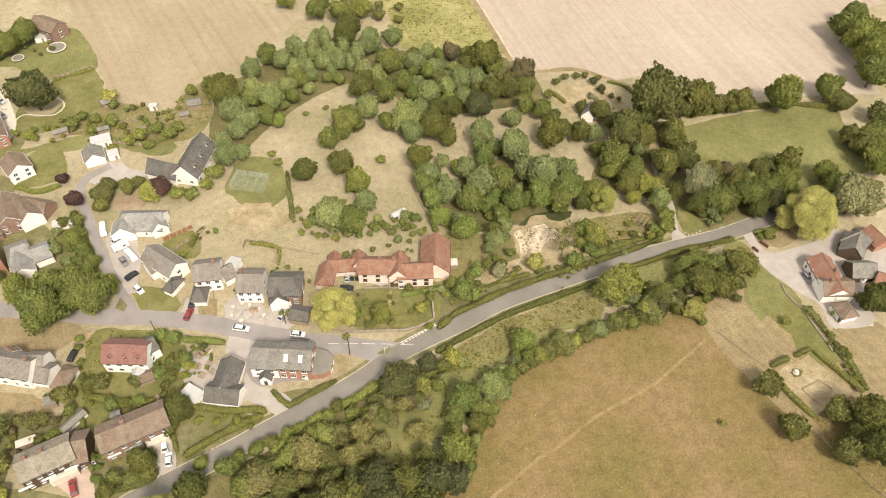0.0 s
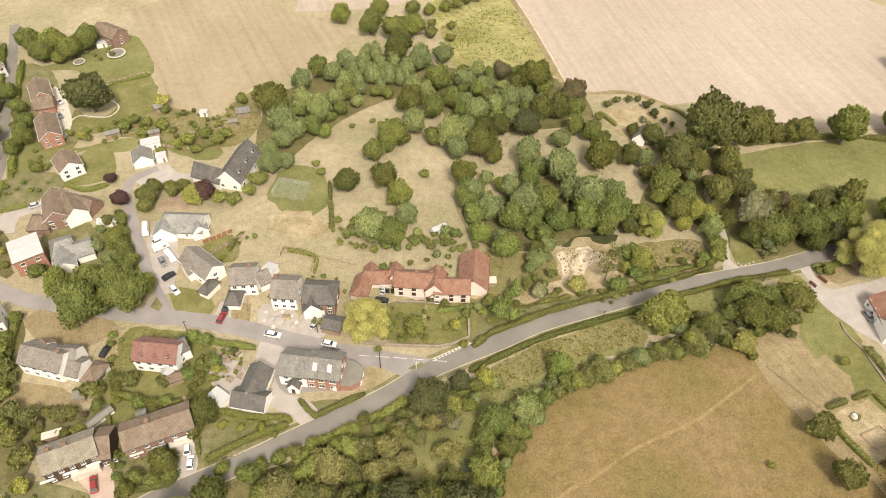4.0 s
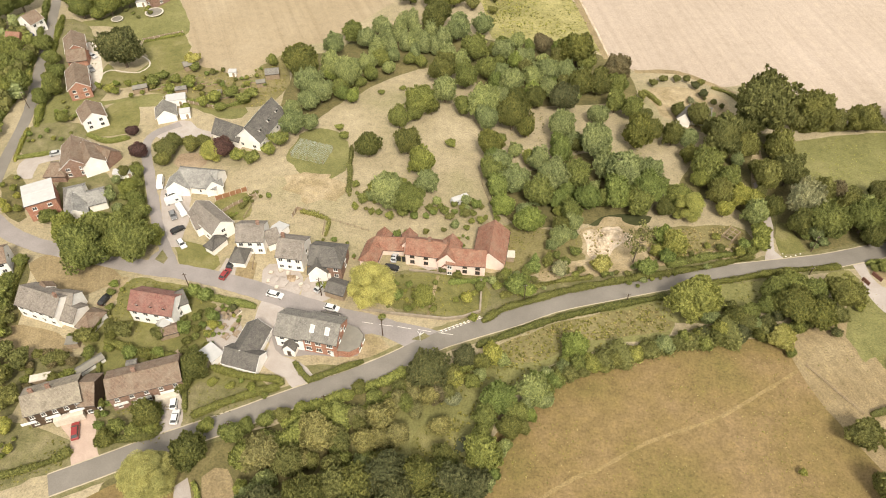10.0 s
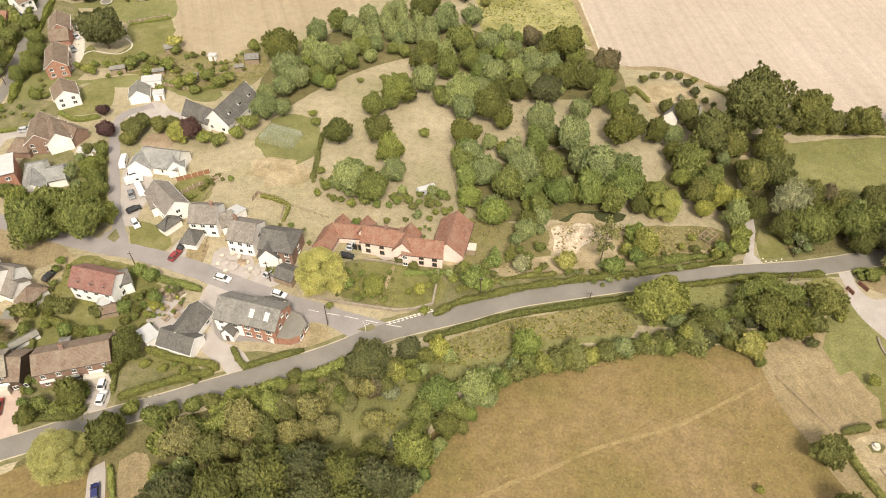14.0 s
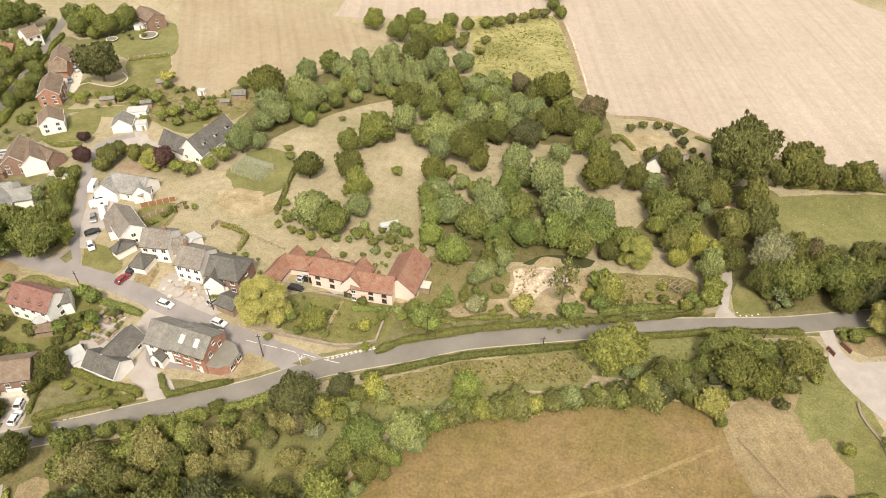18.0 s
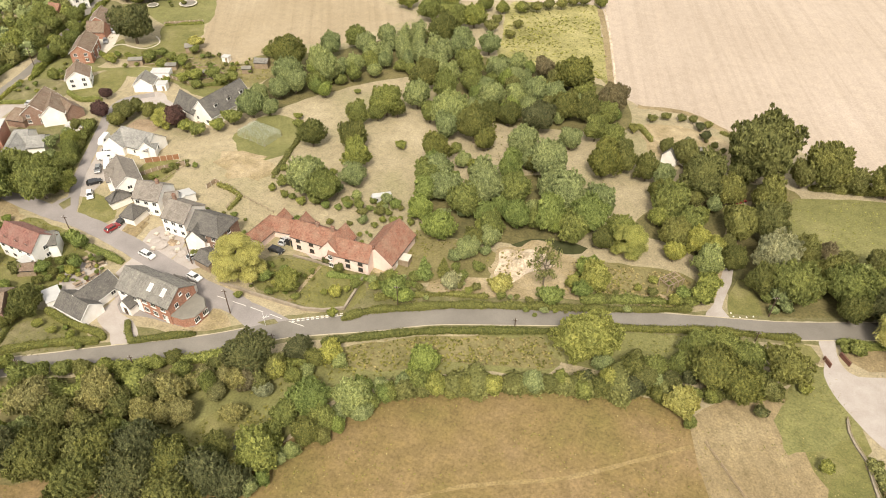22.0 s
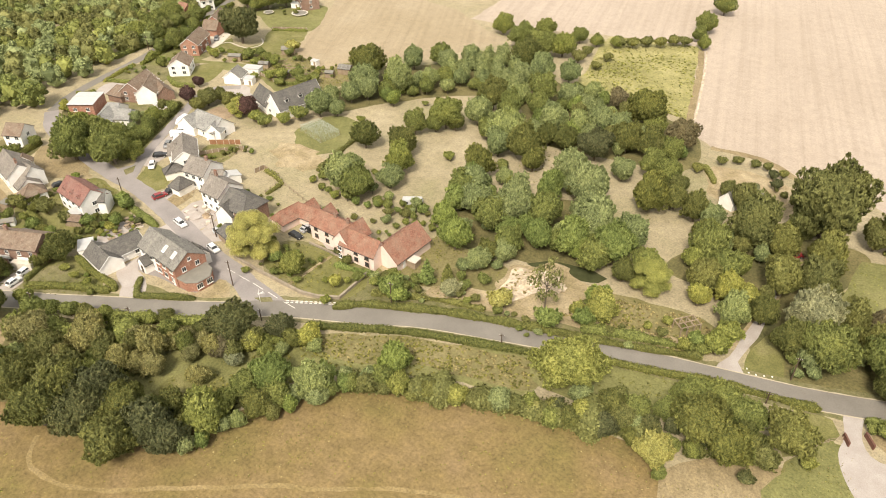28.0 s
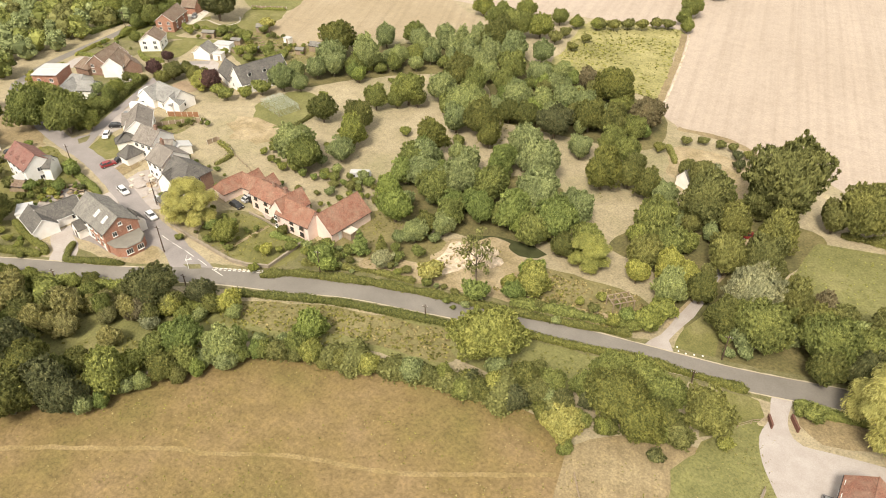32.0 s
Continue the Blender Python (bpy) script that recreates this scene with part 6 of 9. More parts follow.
tufts([(46.1, 154.9), (71.4, 161.7), (77.2, 155.6), (74.8, 149.6), (53.8, 143.7), (45.8, 143.4)], 900, 0.5, "green_tuft", "loose green weed tufts in the grass", 91, need=0)
patch("orchard_dry", [(46.1, 154.9), (71.4, 161.7), (77.2, 155.6), (74.8, 149.6), (53.8, 143.7), (45.8, 143.4)], 0.0333, M["rough"], "rough ground beside a drive", "ground")
tufts([(-5.9, 208.2), (18, 212.4), (61.1, 180.4), (54.7, 161.2), (1.3, 178.2)], 700, 0.4, "green_tuft", "loose green weed tufts in the grass", 903, need=0.1)
tufts([(99.3, 118.4), (96.7, 125.8), (97.7, 132.5), (100.5, 140), (103.4, 144.9), (106.3, 139.8), (112.6, 129.6)], 500, 0.2, "green_tuft", "loose green weed tufts in the grass", 94, need=0)
patch("farm_lawn", [(99.3, 118.4), (96.7, 125.8), (97.7, 132.5), (100.5, 140), (103.4, 144.9), (106.3, 139.8), (112.6, 129.6)], 0.0402, M["pasture"], "grass of a farm garden beside a drive", "lawn", rag=1.2)
tufts([(47.2, 128.6), (58, 134.6), (72.3, 140.6), (84, 144.6), (90, 146), (88, 138), (77, 131.7), (69, 124.9), (57.5, 122.7), (50.4, 122.6)], 500, 0.4, "green_tuft", "loose green weed tufts in the grass", 96, need=0)
patch("strip_east", [(47.2, 128.6), (58, 134.6), (72.3, 140.6), (84, 144.6), (90, 146), (88, 138), (77, 131.7), (69, 124.9), (57.5, 122.7), (50.4, 122.6)], 0.031, M["pasture"], "green grass behind a roadside hedge", "field", rag=0.8)
patch("annexe_lawn", [(-40.6, 93.1), (-34.6, 87.8), (-36.6, 87.1), (-40.7, 90.9), (-42.8, 93)], 0.0409, M["verge"], "grass beside a yard", "lawn")
patch("inn_apron", [(-53.4, 101.9), (-50.6, 105.2), (-49.5, 109.2), (-53.1, 110.5), (-43.7, 110.8), (-21, 107.2), (-26.3, 103.9), (-26.3, 97.6), (-39.1, 95.4), (-46.2, 94.2)], 0.0498, M["patched"], "worn tarmac forecourt of an inn", "drive", rag=0.3)
tufts([(-94.2, 93), (-95.4, 108.2), (-94.5, 111.4), (-77.8, 111.2), (-69, 107.8), (-75.4, 103.7), (-74.6, 96.4), (-73.1, 89.5), (-86.8, 92.4)], 700, 0.4, "green_tuft", "loose green weed tufts in the grass", 100, need=0)
patch("green_gardens", [(-94.2, 93), (-95.4, 108.2), (-94.5, 111.4), (-77.8, 111.2), (-69, 107.8), (-75.4, 103.7), (-74.6, 96.4), (-73.1, 89.5), (-86.8, 92.4)], 0.0237, M["lawn"], "planted garden round a red-roofed house", "lawn", rag=1.0)
tufts([(-66.2, 82.3), (-60.5, 88.3), (-46.3, 85.8), (-43.9, 83), (-51.8, 76.9), (-60.9, 71.6)], 500, 0.35, "green_tuft", "loose green weed tufts in the grass", 102, need=0)
patch("green_gardens", [(-66.2, 82.3), (-60.5, 88.3), (-46.3, 85.8), (-43.9, 83), (-51.8, 76.9), (-60.9, 71.6)], 0.0246, M["lawn"], "garden lawn between hedges", "lawn", rag=0.6)
tufts([(-86, 77.3), (-68.3, 82), (-64, 66), (-77.1, 61.6)], 500, 0.35, "green_tuft", "loose green weed tufts in the grass", 104, need=0)
patch("green_gardens", [(-86, 77.3), (-68.3, 82), (-64, 66), (-77.1, 61.6)], 0.0255, M["verge"], "front gardens by the main road", "lawn", rag=0.6)
tufts([(-25, 125.6), (3.1, 131.6), (15.8, 131.7), (29.9, 135.2), (22.3, 128.7), (4.8, 116.7), (3.6, 114.6), (-19.1, 112.6)], 900, 0.35, "green_tuft", "loose green weed tufts in the grass", 106, need=0)
patch("green_gardens", [(-25, 125.6), (3.1, 131.6), (15.8, 131.7), (29.9, 135.2), (22.3, 128.7), (4.8, 116.7), (3.6, 114.6), (-19.1, 112.6)], 0.0269, M["verge"], "gardens along the pink farmhouse", "lawn", rag=1.0)
tufts([(4.3, 149.9), (17.9, 149.9), (27.9, 149.3), (27.5, 135.9), (15.8, 132.8), (7, 132.3)], 700, 0.4, "green_tuft", "loose green weed tufts in the grass", 108, need=0)
patch("green_gardens", [(4.3, 149.9), (17.9, 149.9), (27.9, 149.3), (27.5, 135.9), (15.8, 132.8), (7, 132.3)], 0.0276, M["rough"], "rough orchard grass beside a barn", "lawn", rag=1.0)
ribbon("field_track", [(32.8, 246), (26.7, 265.9), (17.7, 294.6), (10.1, 315.5)], 2.4, 0.045, M["hay"], "grassy margin of a stubble field", "path", rag=0.5)
ribbon("field_track", [(34.1, 246.2), (28, 267.9), (19.1, 295.9), (12.2, 315.9)], 0.6, 0.055, M["bare"], "pale wheel track along a field edge", "path", rag=0.25)
ribbon("field_margin", [(43.3, 239.3), (59.1, 241.3), (73.1, 234.5), (78.8, 230.8)], 2.6, 0.045, M["hay"], "grassy margin of a stubble field", "path", rag=0.8)
tufts([(-135.8, 196.3), (-123.5, 210.8), (-118.9, 214.3), (-99.4, 209.4), (-94.6, 220.9), (-87.6, 227), (-81.6, 205.2), (-87.3, 193.7), (-100.5, 189.7), (-115.7, 190.4), (-123.9, 194.2)], 1300, 0.45, "green_tuft", "loose green weed tufts in the grass", 113, need=-0.05)
tufts([(-135.8, 196.3), (-123.5, 210.8), (-118.9, 214.3), (-99.4, 209.4), (-94.6, 220.9), (-87.6, 227), (-81.6, 205.2), (-87.3, 193.7), (-100.5, 189.7), (-115.7, 190.4), (-123.9, 194.2)], 600, 0.4, "straw_tuft", "loose straw-coloured tufts in the grass", 114, need=0)
patch("allotment", [(-135.8, 196.3), (-123.5, 210.8), (-118.9, 214.3), (-99.4, 209.4), (-94.6, 220.9), (-87.6, 227), (-81.6, 205.2), (-87.3, 193.7), (-100.5, 189.7), (-115.7, 190.4), (-123.9, 194.2)], 0.0407, M["rough"], "kitchen gardens beside a stubble field", "lawn", rag=1.0)
patch("garden_lane_green", [(-83.6, 144.4), (-75.7, 150.4), (-71.1, 140.3), (-78.3, 137.9)], 0.0275, M["lawn"], "small green back garden", "lawn")
tufts([(-190.2, 229.8), (-186.9, 237.2), (-174.4, 232.7), (-158.8, 210.3), (-144.1, 188.8), (-156.5, 181.5), (-168.9, 193.4)], 500, 0.4, "green_tuft", "loose green weed tufts in the grass", 117, need=0)
patch("upper_gardens", [(-190.2, 229.8), (-186.9, 237.2), (-174.4, 232.7), (-158.8, 210.3), (-144.1, 188.8), (-156.5, 181.5), (-168.9, 193.4)], 0.0234, M["verge"], "front gardens of brick houses", "lawn", rag=0.8)
patch("brick_apron", [(-169.5, 220.6), (-163.7, 219.5), (-151.2, 200.2), (-151.2, 187.6), (-159.5, 198.7)], 0.0498, M["stone"], "pale paved terrace behind brick houses", "drive", rag=0.2)
patch("fire_pad", [(102.2, 100.6), (104.3, 102.2), (106, 101.3), (105, 99.5), (102.9, 99)], 0.0427, M["under"], "dark burnt ground under a fire basket", "ground", rag=0.1)
tufts([(104, 86.4), (116.8, 93.7), (119.9, 87.8), (122.8, 72.8), (113.8, 62.6), (108.6, 74.2)], 500, 0.4, "green_tuft", "loose green weed tufts in the grass", 121, need=0)
tufts([(104, 86.4), (116.8, 93.7), (119.9, 87.8), (122.8, 72.8), (113.8, 62.6), (108.6, 74.2)], 400, 0.4, "straw_tuft", "loose straw-coloured tufts in the grass", 122, need=0)
patch("farm_rough", [(104, 86.4), (116.8, 93.7), (119.9, 87.8), (122.8, 72.8), (113.8, 62.6), (108.6, 74.2)], 0.0296, M["meadow"], "rough weedy ground below the pen", "field", rag=1.0)
patch("west_plot", [(-87.6, 42.2), (-73.7, 52.4), (-69.5, 56.2), (-58.6, 58.2), (-54, 56.1), (-49.3, 48.5), (-79.9, 32.4)], 0.0345, M["meadow"], "brown dry field beside the road", "field", rag=0.5)
tufts([(-7.4, 72.8), (-8.2, 75.5), (-7.3, 80.4), (-1.9, 84.9), (1.6, 84.5), (2.4, 80), (-0.4, 73.6)], 200, 0.4, "green_tuft", "loose green weed tufts in the grass", 125, need=0)
patch("cage_grass", [(-67.8, 166.7), (-69.5, 178.2), (-64.4, 183.9), (-53.6, 181.9), (-47.8, 168.8), (-52.3, 160.8), (-61.1, 160.9)], 0.0338, M["pasture"], "greener grass round a fruit cage", "ground", rag=1.4)
patch("clearing", [(-7.4, 72.8), (-8.2, 75.5), (-7.3, 80.4), (-1.9, 84.9), (1.6, 84.5), (2.4, 80), (-0.4, 73.6)], 0.0414, M["lawn"], "green clearing among streamside trees", "ground", rag=0.8)
patch("farm_base", [(81.4, 119.4), (100.8, 133.6), (113.3, 123.1), (120.1, 104.5), (122.9, 83.7), (109.8, 77.3), (102.7, 82.7), (92, 95.1)], 0.0268, M["hay"], "dry grass round a farm paddock", "field", rag=0.6)
patch("drive_west_plot", [(-57.2, 57.3), (-55.2, 59.7), (-48.7, 48.6), (-52.5, 47.7)], 0.0592, M["gravel"], "pale drive beside a dry field", "drive", rag=0.2)
patch("hay_strip", [(-52.1, 60.4), (-47.3, 63.1), (-41.9, 55), (-41.3, 50.3), (-45.5, 49.3)], 0.031, M["hay"], "strip of dry grass between hedge and trees", "ground", rag=0.4)
patch("farm_corner", [(94.3, 143.5), (97, 148.4), (101.7, 149.5), (104, 146.5), (103.6, 144.5), (100.5, 140), (97, 135)], 0.0354, M["lawn"], "green corner by a farm gate", "lawn", rag=0.4)


# ---- roads
ribbon("road_verge", MAIN_ROAD, 8.2, 0.045, M["verge"], "grass verges of the main road", "verge", rag=0.6)
ribbon("road_edge", MAIN_ROAD, 5.9, 0.06, M["kerb"], "gritty pale edge of the main road", "road", rag=0.15)
road_main = ribbon("road_main", MAIN_ROAD, 5.3, 0.075, M["asphalt"], "worn grey two-lane country road", "road", thick=0.05)
road_street = ribbon("road_street", STREET, (5.8, 4.8), 0.07, M["patched"], "patched grey village street", "road", rag=0.3, thick=0.05)
ribbon("road_upper", UPPER_ROAD, 3.9, 0.068, M["asphalt"], "grey village road going uphill", "road", rag=0.2, thick=0.05)
ribbon("road_lane", LANE, 3.2, 0.066, M["patched"], "narrow pale lane between hedges", "road", rag=0.3, thick=0.05)
ribbon("footpath", FOOTPATH, 0.9, 0.05, M["path"], "trodden footpath across the meadow", "path", rag=0.35, step=1.0)


# ---- houses
farmhouse = house(-15.2, 133.1, 0.9, 11.6, 6.5, 4.2, 7.2, "red_tile", "pink", "long pink limewashed farmhouse with mossy red clay tiles", front=3, back=2, ends=0, stacks=((0.05, 0), (0.42, 0)), doors=(), frame="timber")
wing(farmhouse, 11.1, -1.5, 10.7, 6.0, 4.2, 7.2, "red_tile", "pink", 4.0, front=3, storeys=2, frame="timber")
wing(farmhouse, 6.3, -0.5, 7.9, 5.4, 4.4, 7.6, "red_tile", "pink", 87.5)
wing(farmhouse, -11.0, 1.9, 7.5, 5.0, 2.4, 4.8, "red_tile", "pink", 5.6)
wing(farmhouse, -15.6, -2.1, 7.5, 5.0, 2.4, 4.8, "red_tile", "pink", -95.7, hip=(0, 1.5))
wing(farmhouse, -13.6, 3.7, 4.0, 4.0, 2.4, 4.6, "red_tile", "pink", 90.9)
wing(farmhouse, -5.8, 2.7, 4.2, 4.0, 4, 6.4, "red_tile", "pink", 98.1)
porch(farmhouse, 5.6, -4.0, 1.8, 1.6, 2.2, 3.4, "red_tile", "pink")
# cart bays have no opening: black panels on the wall paint their dark inside
for u in (-9.6, -8.0, -6.4):
    boxed("bay_shade", u, 0.2 - 2.55, 0.0, 1.2, 0.12, 1.9, M["black"], farmhouse, "black panel standing for the shade inside an open cart bay")
for u, z in ((7.05, 0.9), (7.05, 3.3)):
    window(farmhouse, u, -5.75, z, 1.2, 1.1, 0)
barn = house(2.1, 138.6, 89.7, 12.8, 8.6, 2.9, 6.6, "red_tile", "pink", "pink rendered barn with steep weathered red tiled roof", front=0, back=0, ends=0, storeys=1, doors=((-0.3, 0),), name="barn", category="barn")
grey_house_one = house(-65.5, 129.8, 10.2, 7.6, 8.0, 4.8, 8, "grey_tile", "white", "white rendered house with weathered grey tiled roof by the street", front=3, stacks=((0.3, 0),))
wing(grey_house_one, -2.7, -6.5, 4.3, 5.2, 2.5, 4.8, "dark_slate", "white", -8.2, hip=(1.8, 1.8))
wing(grey_house_one, 5.1, 0.2, 3.8, 5.5, 3, 5.6, "grey_tile", "white", 28.9)
grey_house_two = house(-52.1, 126.1, 1.3, 7.3, 8.5, 4.8, 8, "grey_tile", "white", "white rendered house with weathered grey tiled roof beside a rubble yard", front=3, stacks=((-0.35, 0.1),))
wing(grey_house_two, -7.4, 7.9, 3.4, 6.0, 2.6, 3.4, "sheet", "white", -17.9)
grey_house_three = house(-41.7, 125.2, 2.2, 9.1, 8.5, 4.6, 8, "dark_slate", "brown_brick", "house with dark slate roof and brown brick walls", front=3, hip=(0, 2.5))
wing(grey_house_three, -2.2, -3.4, 4.9, 5.0, 3.6, 6.4, "dark_slate", "white", 102.6)
inn = house(-35.3, 100.6, -3.0, 8.8, 8.4, 5.0, 8.1, "slate", "brick", "red brick inn with slate roof and white rendered end", front=0, back=3, ends=0, doors=((0.33, 0),), name="inn", category="inn")
for u in (-3.1, -0.4, 2.6):
    for z in (0.9, 3.6):
        window(inn, u, -4.2, z, 1.5, 1.4, 0, 2)
wing(inn, -8.15, 0.0, 7.4, 8.4, 4.8, 8.1, "slate", "white", front=2, storeys=2)
wing(inn, -0.5, 5.3, 4.6, 3.0, 3.0, 4.8, "dark_slate", "white")
inn_bay(inn, 4.95, 0.0, 4.4, 2.8)
for u in (-2.3, 1.6):
    skylight(inn, u, -2.0, 7.1, 32, 1.1, 2.0, -1)
porch(inn, -7.6, -5.2, 3.0, 2.6, 2.6, 4.4, "dark_slate", "white")
for u in (-1.8, 1.8):
    window(inn, 4.4, u, 3.6, 1.1, 1.3, 1)
window(inn, 4.4, 0.0, 5.9, 0.9, 0.9, 1)
annexe = house(-53.5, 95.6, -96.0, 9.6, 6.4, 2.6, 5.2, "dark_slate", "white", "low white hall with dark slate roofs beside a yard", front=2, back=2, ends=0, storeys=1, trim="frame", doors=())
wing(annexe, 5.0, 0.6, 9.2, 5.8, 2.5, 4.9, "dark_slate", "white", 90, trim="frame")
red_house = house(-81.0, 101.5, -0.9, 11.9, 7.5, 4.6, 8, "dark_red_tile", "white", "white rendered house with dark red tiled roof", front=4, ends=1)
for u in (-3.6, 0.2, 3.8):
    dormer(red_house, u, -2.9, 5.4, w=1.1, d=1.5, h=0.8, roof="dark_red_tile")
wing(red_house, 5.2, 3.1, 2.1, 5.0, 4.2, 6.4, "dark_slate", "white", 41.0)
porch(red_house, 3.4, -5.0, 3.0, 2.4, 2.3, 3.6, "sheet", "white")
cottage = house(-110.0, 97.0, -8.9, 12.2, 7.5, 4.6, 8, "grey_tile", "white", "white rendered cottage with weathered grey tiled roof", front=4, ends=0, stacks=((0.42, 0),))
wing(cottage, 5.2, 2.5, 4.7, 5.5, 4.4, 6.8, "grey_tile", "white", 9.6)
wing(cottage, 7.6, 0.2, 4.7, 6.0, 2.6, 4.8, "grey_tile", "white", 0.5)
wing(cottage, 13.5, -0.2, 4.0, 6.4, 2.5, 5.2, "brown_tile", "white", -2.8, hip=(2, 2))
wing(cottage, -2.4, 3.4, 2.3, 4.0, 4.6, 6.4, "brown_tile", "white", -22.4)
brown_house = house(-92.0, 71.1, 29.8, 12.3, 7.6, 5.0, 7.7, "lichen_tile", "timber", "dark boarded house with lichened brown tiled roof", front=5, back=3, ends=1, stacks=((0.0, 0.05), (-0.3, 0.05)))
wing(brown_house, 7.8, -0.4, 3.6, 8.5, 4, 7, "brown_tile", "timber", -15.1, front=2, storeys=1)
long_house = house(-73.4, 79.5, 28.0, 16.5, 7.6, 5.0, 7.6, "brown_tile", "brown_brick", "brown brick house with long weathered tiled roof", front=5, back=4, ends=1, stacks=((-0.1, 0.05),))
for bx, n in ((brown_house, 3), (long_house, 3)):
    for k in range(n):
        boxed("white_panel", -6 + 5.2 * k, -4.33, 2.45, 3.2, 0.12, 0.9, M["frame"], bx, "white boarded panel below the eaves")
boxed("lean_to", 2.2, -4.8, 0, 6.5, 1.3, 2.3, M["stone"], brown_house, "pale flat-roofed porch along the front")
boxed("lean_to", 4.2, -4.9, 0, 5.5, 1.4, 2.3, M["stone"], long_house, "pale flat-roofed garage front")
# roofs use the slate copy with its sheen in the colour
lane_house = house(-91.5, 151.0, 2.7, 14.5, 8.5, 3, 6.4, "sheen_slate", "white", "white bungalow by the lane with slate roofs paled by painted sheen", front=4, ends=1, storeys=1, hip=(2.5, 0))
wing(lane_house, -4.7, -3.3, 5.4, 7.0, 3, 5.8, "sheen_slate", "white", 96.7, trim="frame")
wing(lane_house, 5.6, -2.0, 4.7, 5.0, 3, 5.6, "sheen_slate", "white", 117.6, trim="frame")
lane_cottage = house(-79.7, 133.6, -34.1, 12.4, 7.0, 4, 7, "grey_tile", "white", "white rendered cottage with grey tiled roof", front=2, ends=1, trim="frame")
wing(lane_cottage, -2.3, -3.4, 2.4, 5.0, 3.6, 6, "grey_tile", "white", 79.2)
wing(lane_cottage, 7.4, -3.7, 3.2, 5.5, 2.5, 4.6, "dark_slate", "white", 10.1, hip=(2, 2))
slate_house = house(-81.2, 179.4, 81.1, 17.9, 9.0, 3.6, 8.2, "dark_slate", "white", "large white house with steep dark slate roof and dormers", front=4, back=3, ends=2, storeys=1, trim="frame")
for u in (-5.0, 0.5, 6.0):
    dormer(slate_house, u, -3.1, 5.0, side=-1)
wing(slate_house, -6.0, 7.9, 11.1, 6.5, 3, 6.6, "dark_slate", "white", -97.1, front=2)
house(-116.7, 181.8, 117.8, 6.5, 6.5, 2.6, 5, "slate", "white", "white garage with grey roof in a gravel yard", front=0, back=0, ends=0, storeys=1, trim="frame", name="garage", category="garage")
house(-139.9, 174.6, 132.3, 8.6, 7.6, 3.5, 6.5, "brown_tile", "white", "white gabled house among lawns", front=2, ends=2, trim="frame")
brown_villa = house(-133.6, 152.9, 117.6, 12.4, 8.0, 3.8, 7.3, "brown_tile", "brown_brick", "brown brick villa with steep brown tiled roofs", front=2, ends=2, trim="frame")
wing(brown_villa, -1.8, -4.7, 9.9, 7.0, 4, 7, "brown_tile", "white", 14.6, trim="frame")
wing(brown_villa, -0.5, -8.8, 6.6, 6.0, 2.8, 5.4, "brown_tile", "brown_brick", -133.0)
wing(brown_villa, -3.4, 5.5, 6.3, 7.0, 2.6, 5, "brown_tile", "brown_brick", -105.2, hip=(2, 2))
house(-133.2, 132.9, 37.9, 8.4, 9.5, 5.8, 6.4, "sheet", "brick", "red brick house under white scaffold sheeting", front=2, ends=0, doors=())
blue_house = house(-124.9, 136.9, 31.5, 6.1, 9.0, 3, 5.6, "sheen_slate", "white", "bungalow with blue-grey slate roofs", front=2, ends=1, storeys=1, hip=(2, 0))
wing(blue_house, 6.0, -2.9, 5.0, 7.0, 3, 5, "sheen_slate", "white", 1.7)
wing(blue_house, 0.0, -5.5, 7.9, 6.0, 3, 5.2, "sheen_slate", "white", 90.9, trim="frame")
house(-154.8, 192.1, 123.6, 13.6, 7.2, 4.0, 7, "brown_tile", "brick", "red brick house with brown tiled roof by the upper road", front=2, ends=2, trim="frame")
gabled_house = house(-168.0, 213.5, 124.1, 11.4, 7.2, 4.0, 7, "brown_tile", "brick", "red brick gabled house by the upper road", front=2, ends=2, trim="frame")
wing(gabled_house, -7.1, 0.0, 6.8, 6.0, 3, 6, "brown_tile", "brick", -100.9)
house(-194.1, 226.3, 69.6, 6.1, 7.5, 4.6, 7.6, "brown_tile", "white", "white rendered house at the upper road", front=2, ends=1, trim="frame")
house(-194.9, 215.5, 5.8, 5.4, 6.5, 2.6, 5.4, "red_tile", "brick", "low brick outbuilding with red tiled roof", front=1, ends=0, storeys=1, name="outbuilding", category="outbuilding")
white_farmhouse = house(123.1, 132.6, -84.7, 14.4, 7.6, 3.1, 6.1, "red_tile", "white", "white farmhouse with red tiled roof beside a gravel yard", front=5, back=3, ends=1, stacks=((0.0, 0.1), (0.25, -0.3)))
wing(white_farmhouse, 3.8, 0.4, 9.4, 7.0, 3.5, 6, "brown_tile", "white", 85.9)
wing(white_farmhouse, 11.8, 0.2, 5.5, 5.5, 2.5, 4.6, "brown_tile", "white", 9.3, hip=(1.5, 1.5))
black_barn = house(138.3, 147.9, -51.9, 6.9, 8.0, 3, 6.6, "slate", "timber", "black boarded barn with grey roof", front=2, back=0, ends=0, storeys=1, name="barn", category="barn", hip=(2.5, 0))
wing(black_barn, 0.3, -2.8, 8.5, 7.0, 3, 6.2, "slate", "timber", -69.7)
house(135.0, 136.4, 1.3, 7.5, 6.5, 2.8, 5.6, "slate", "timber", "black boarded store shed with grey roof", front=1, ends=0, storeys=1, name="store_shed", category="shed")
house(145.2, 150.0, -68.9, 7.0, 6.0, 2.6, 5, "red_tile", "brick", "brick shed with red tiled roof", front=1, ends=0, storeys=1, name="brick_shed", category="shed")
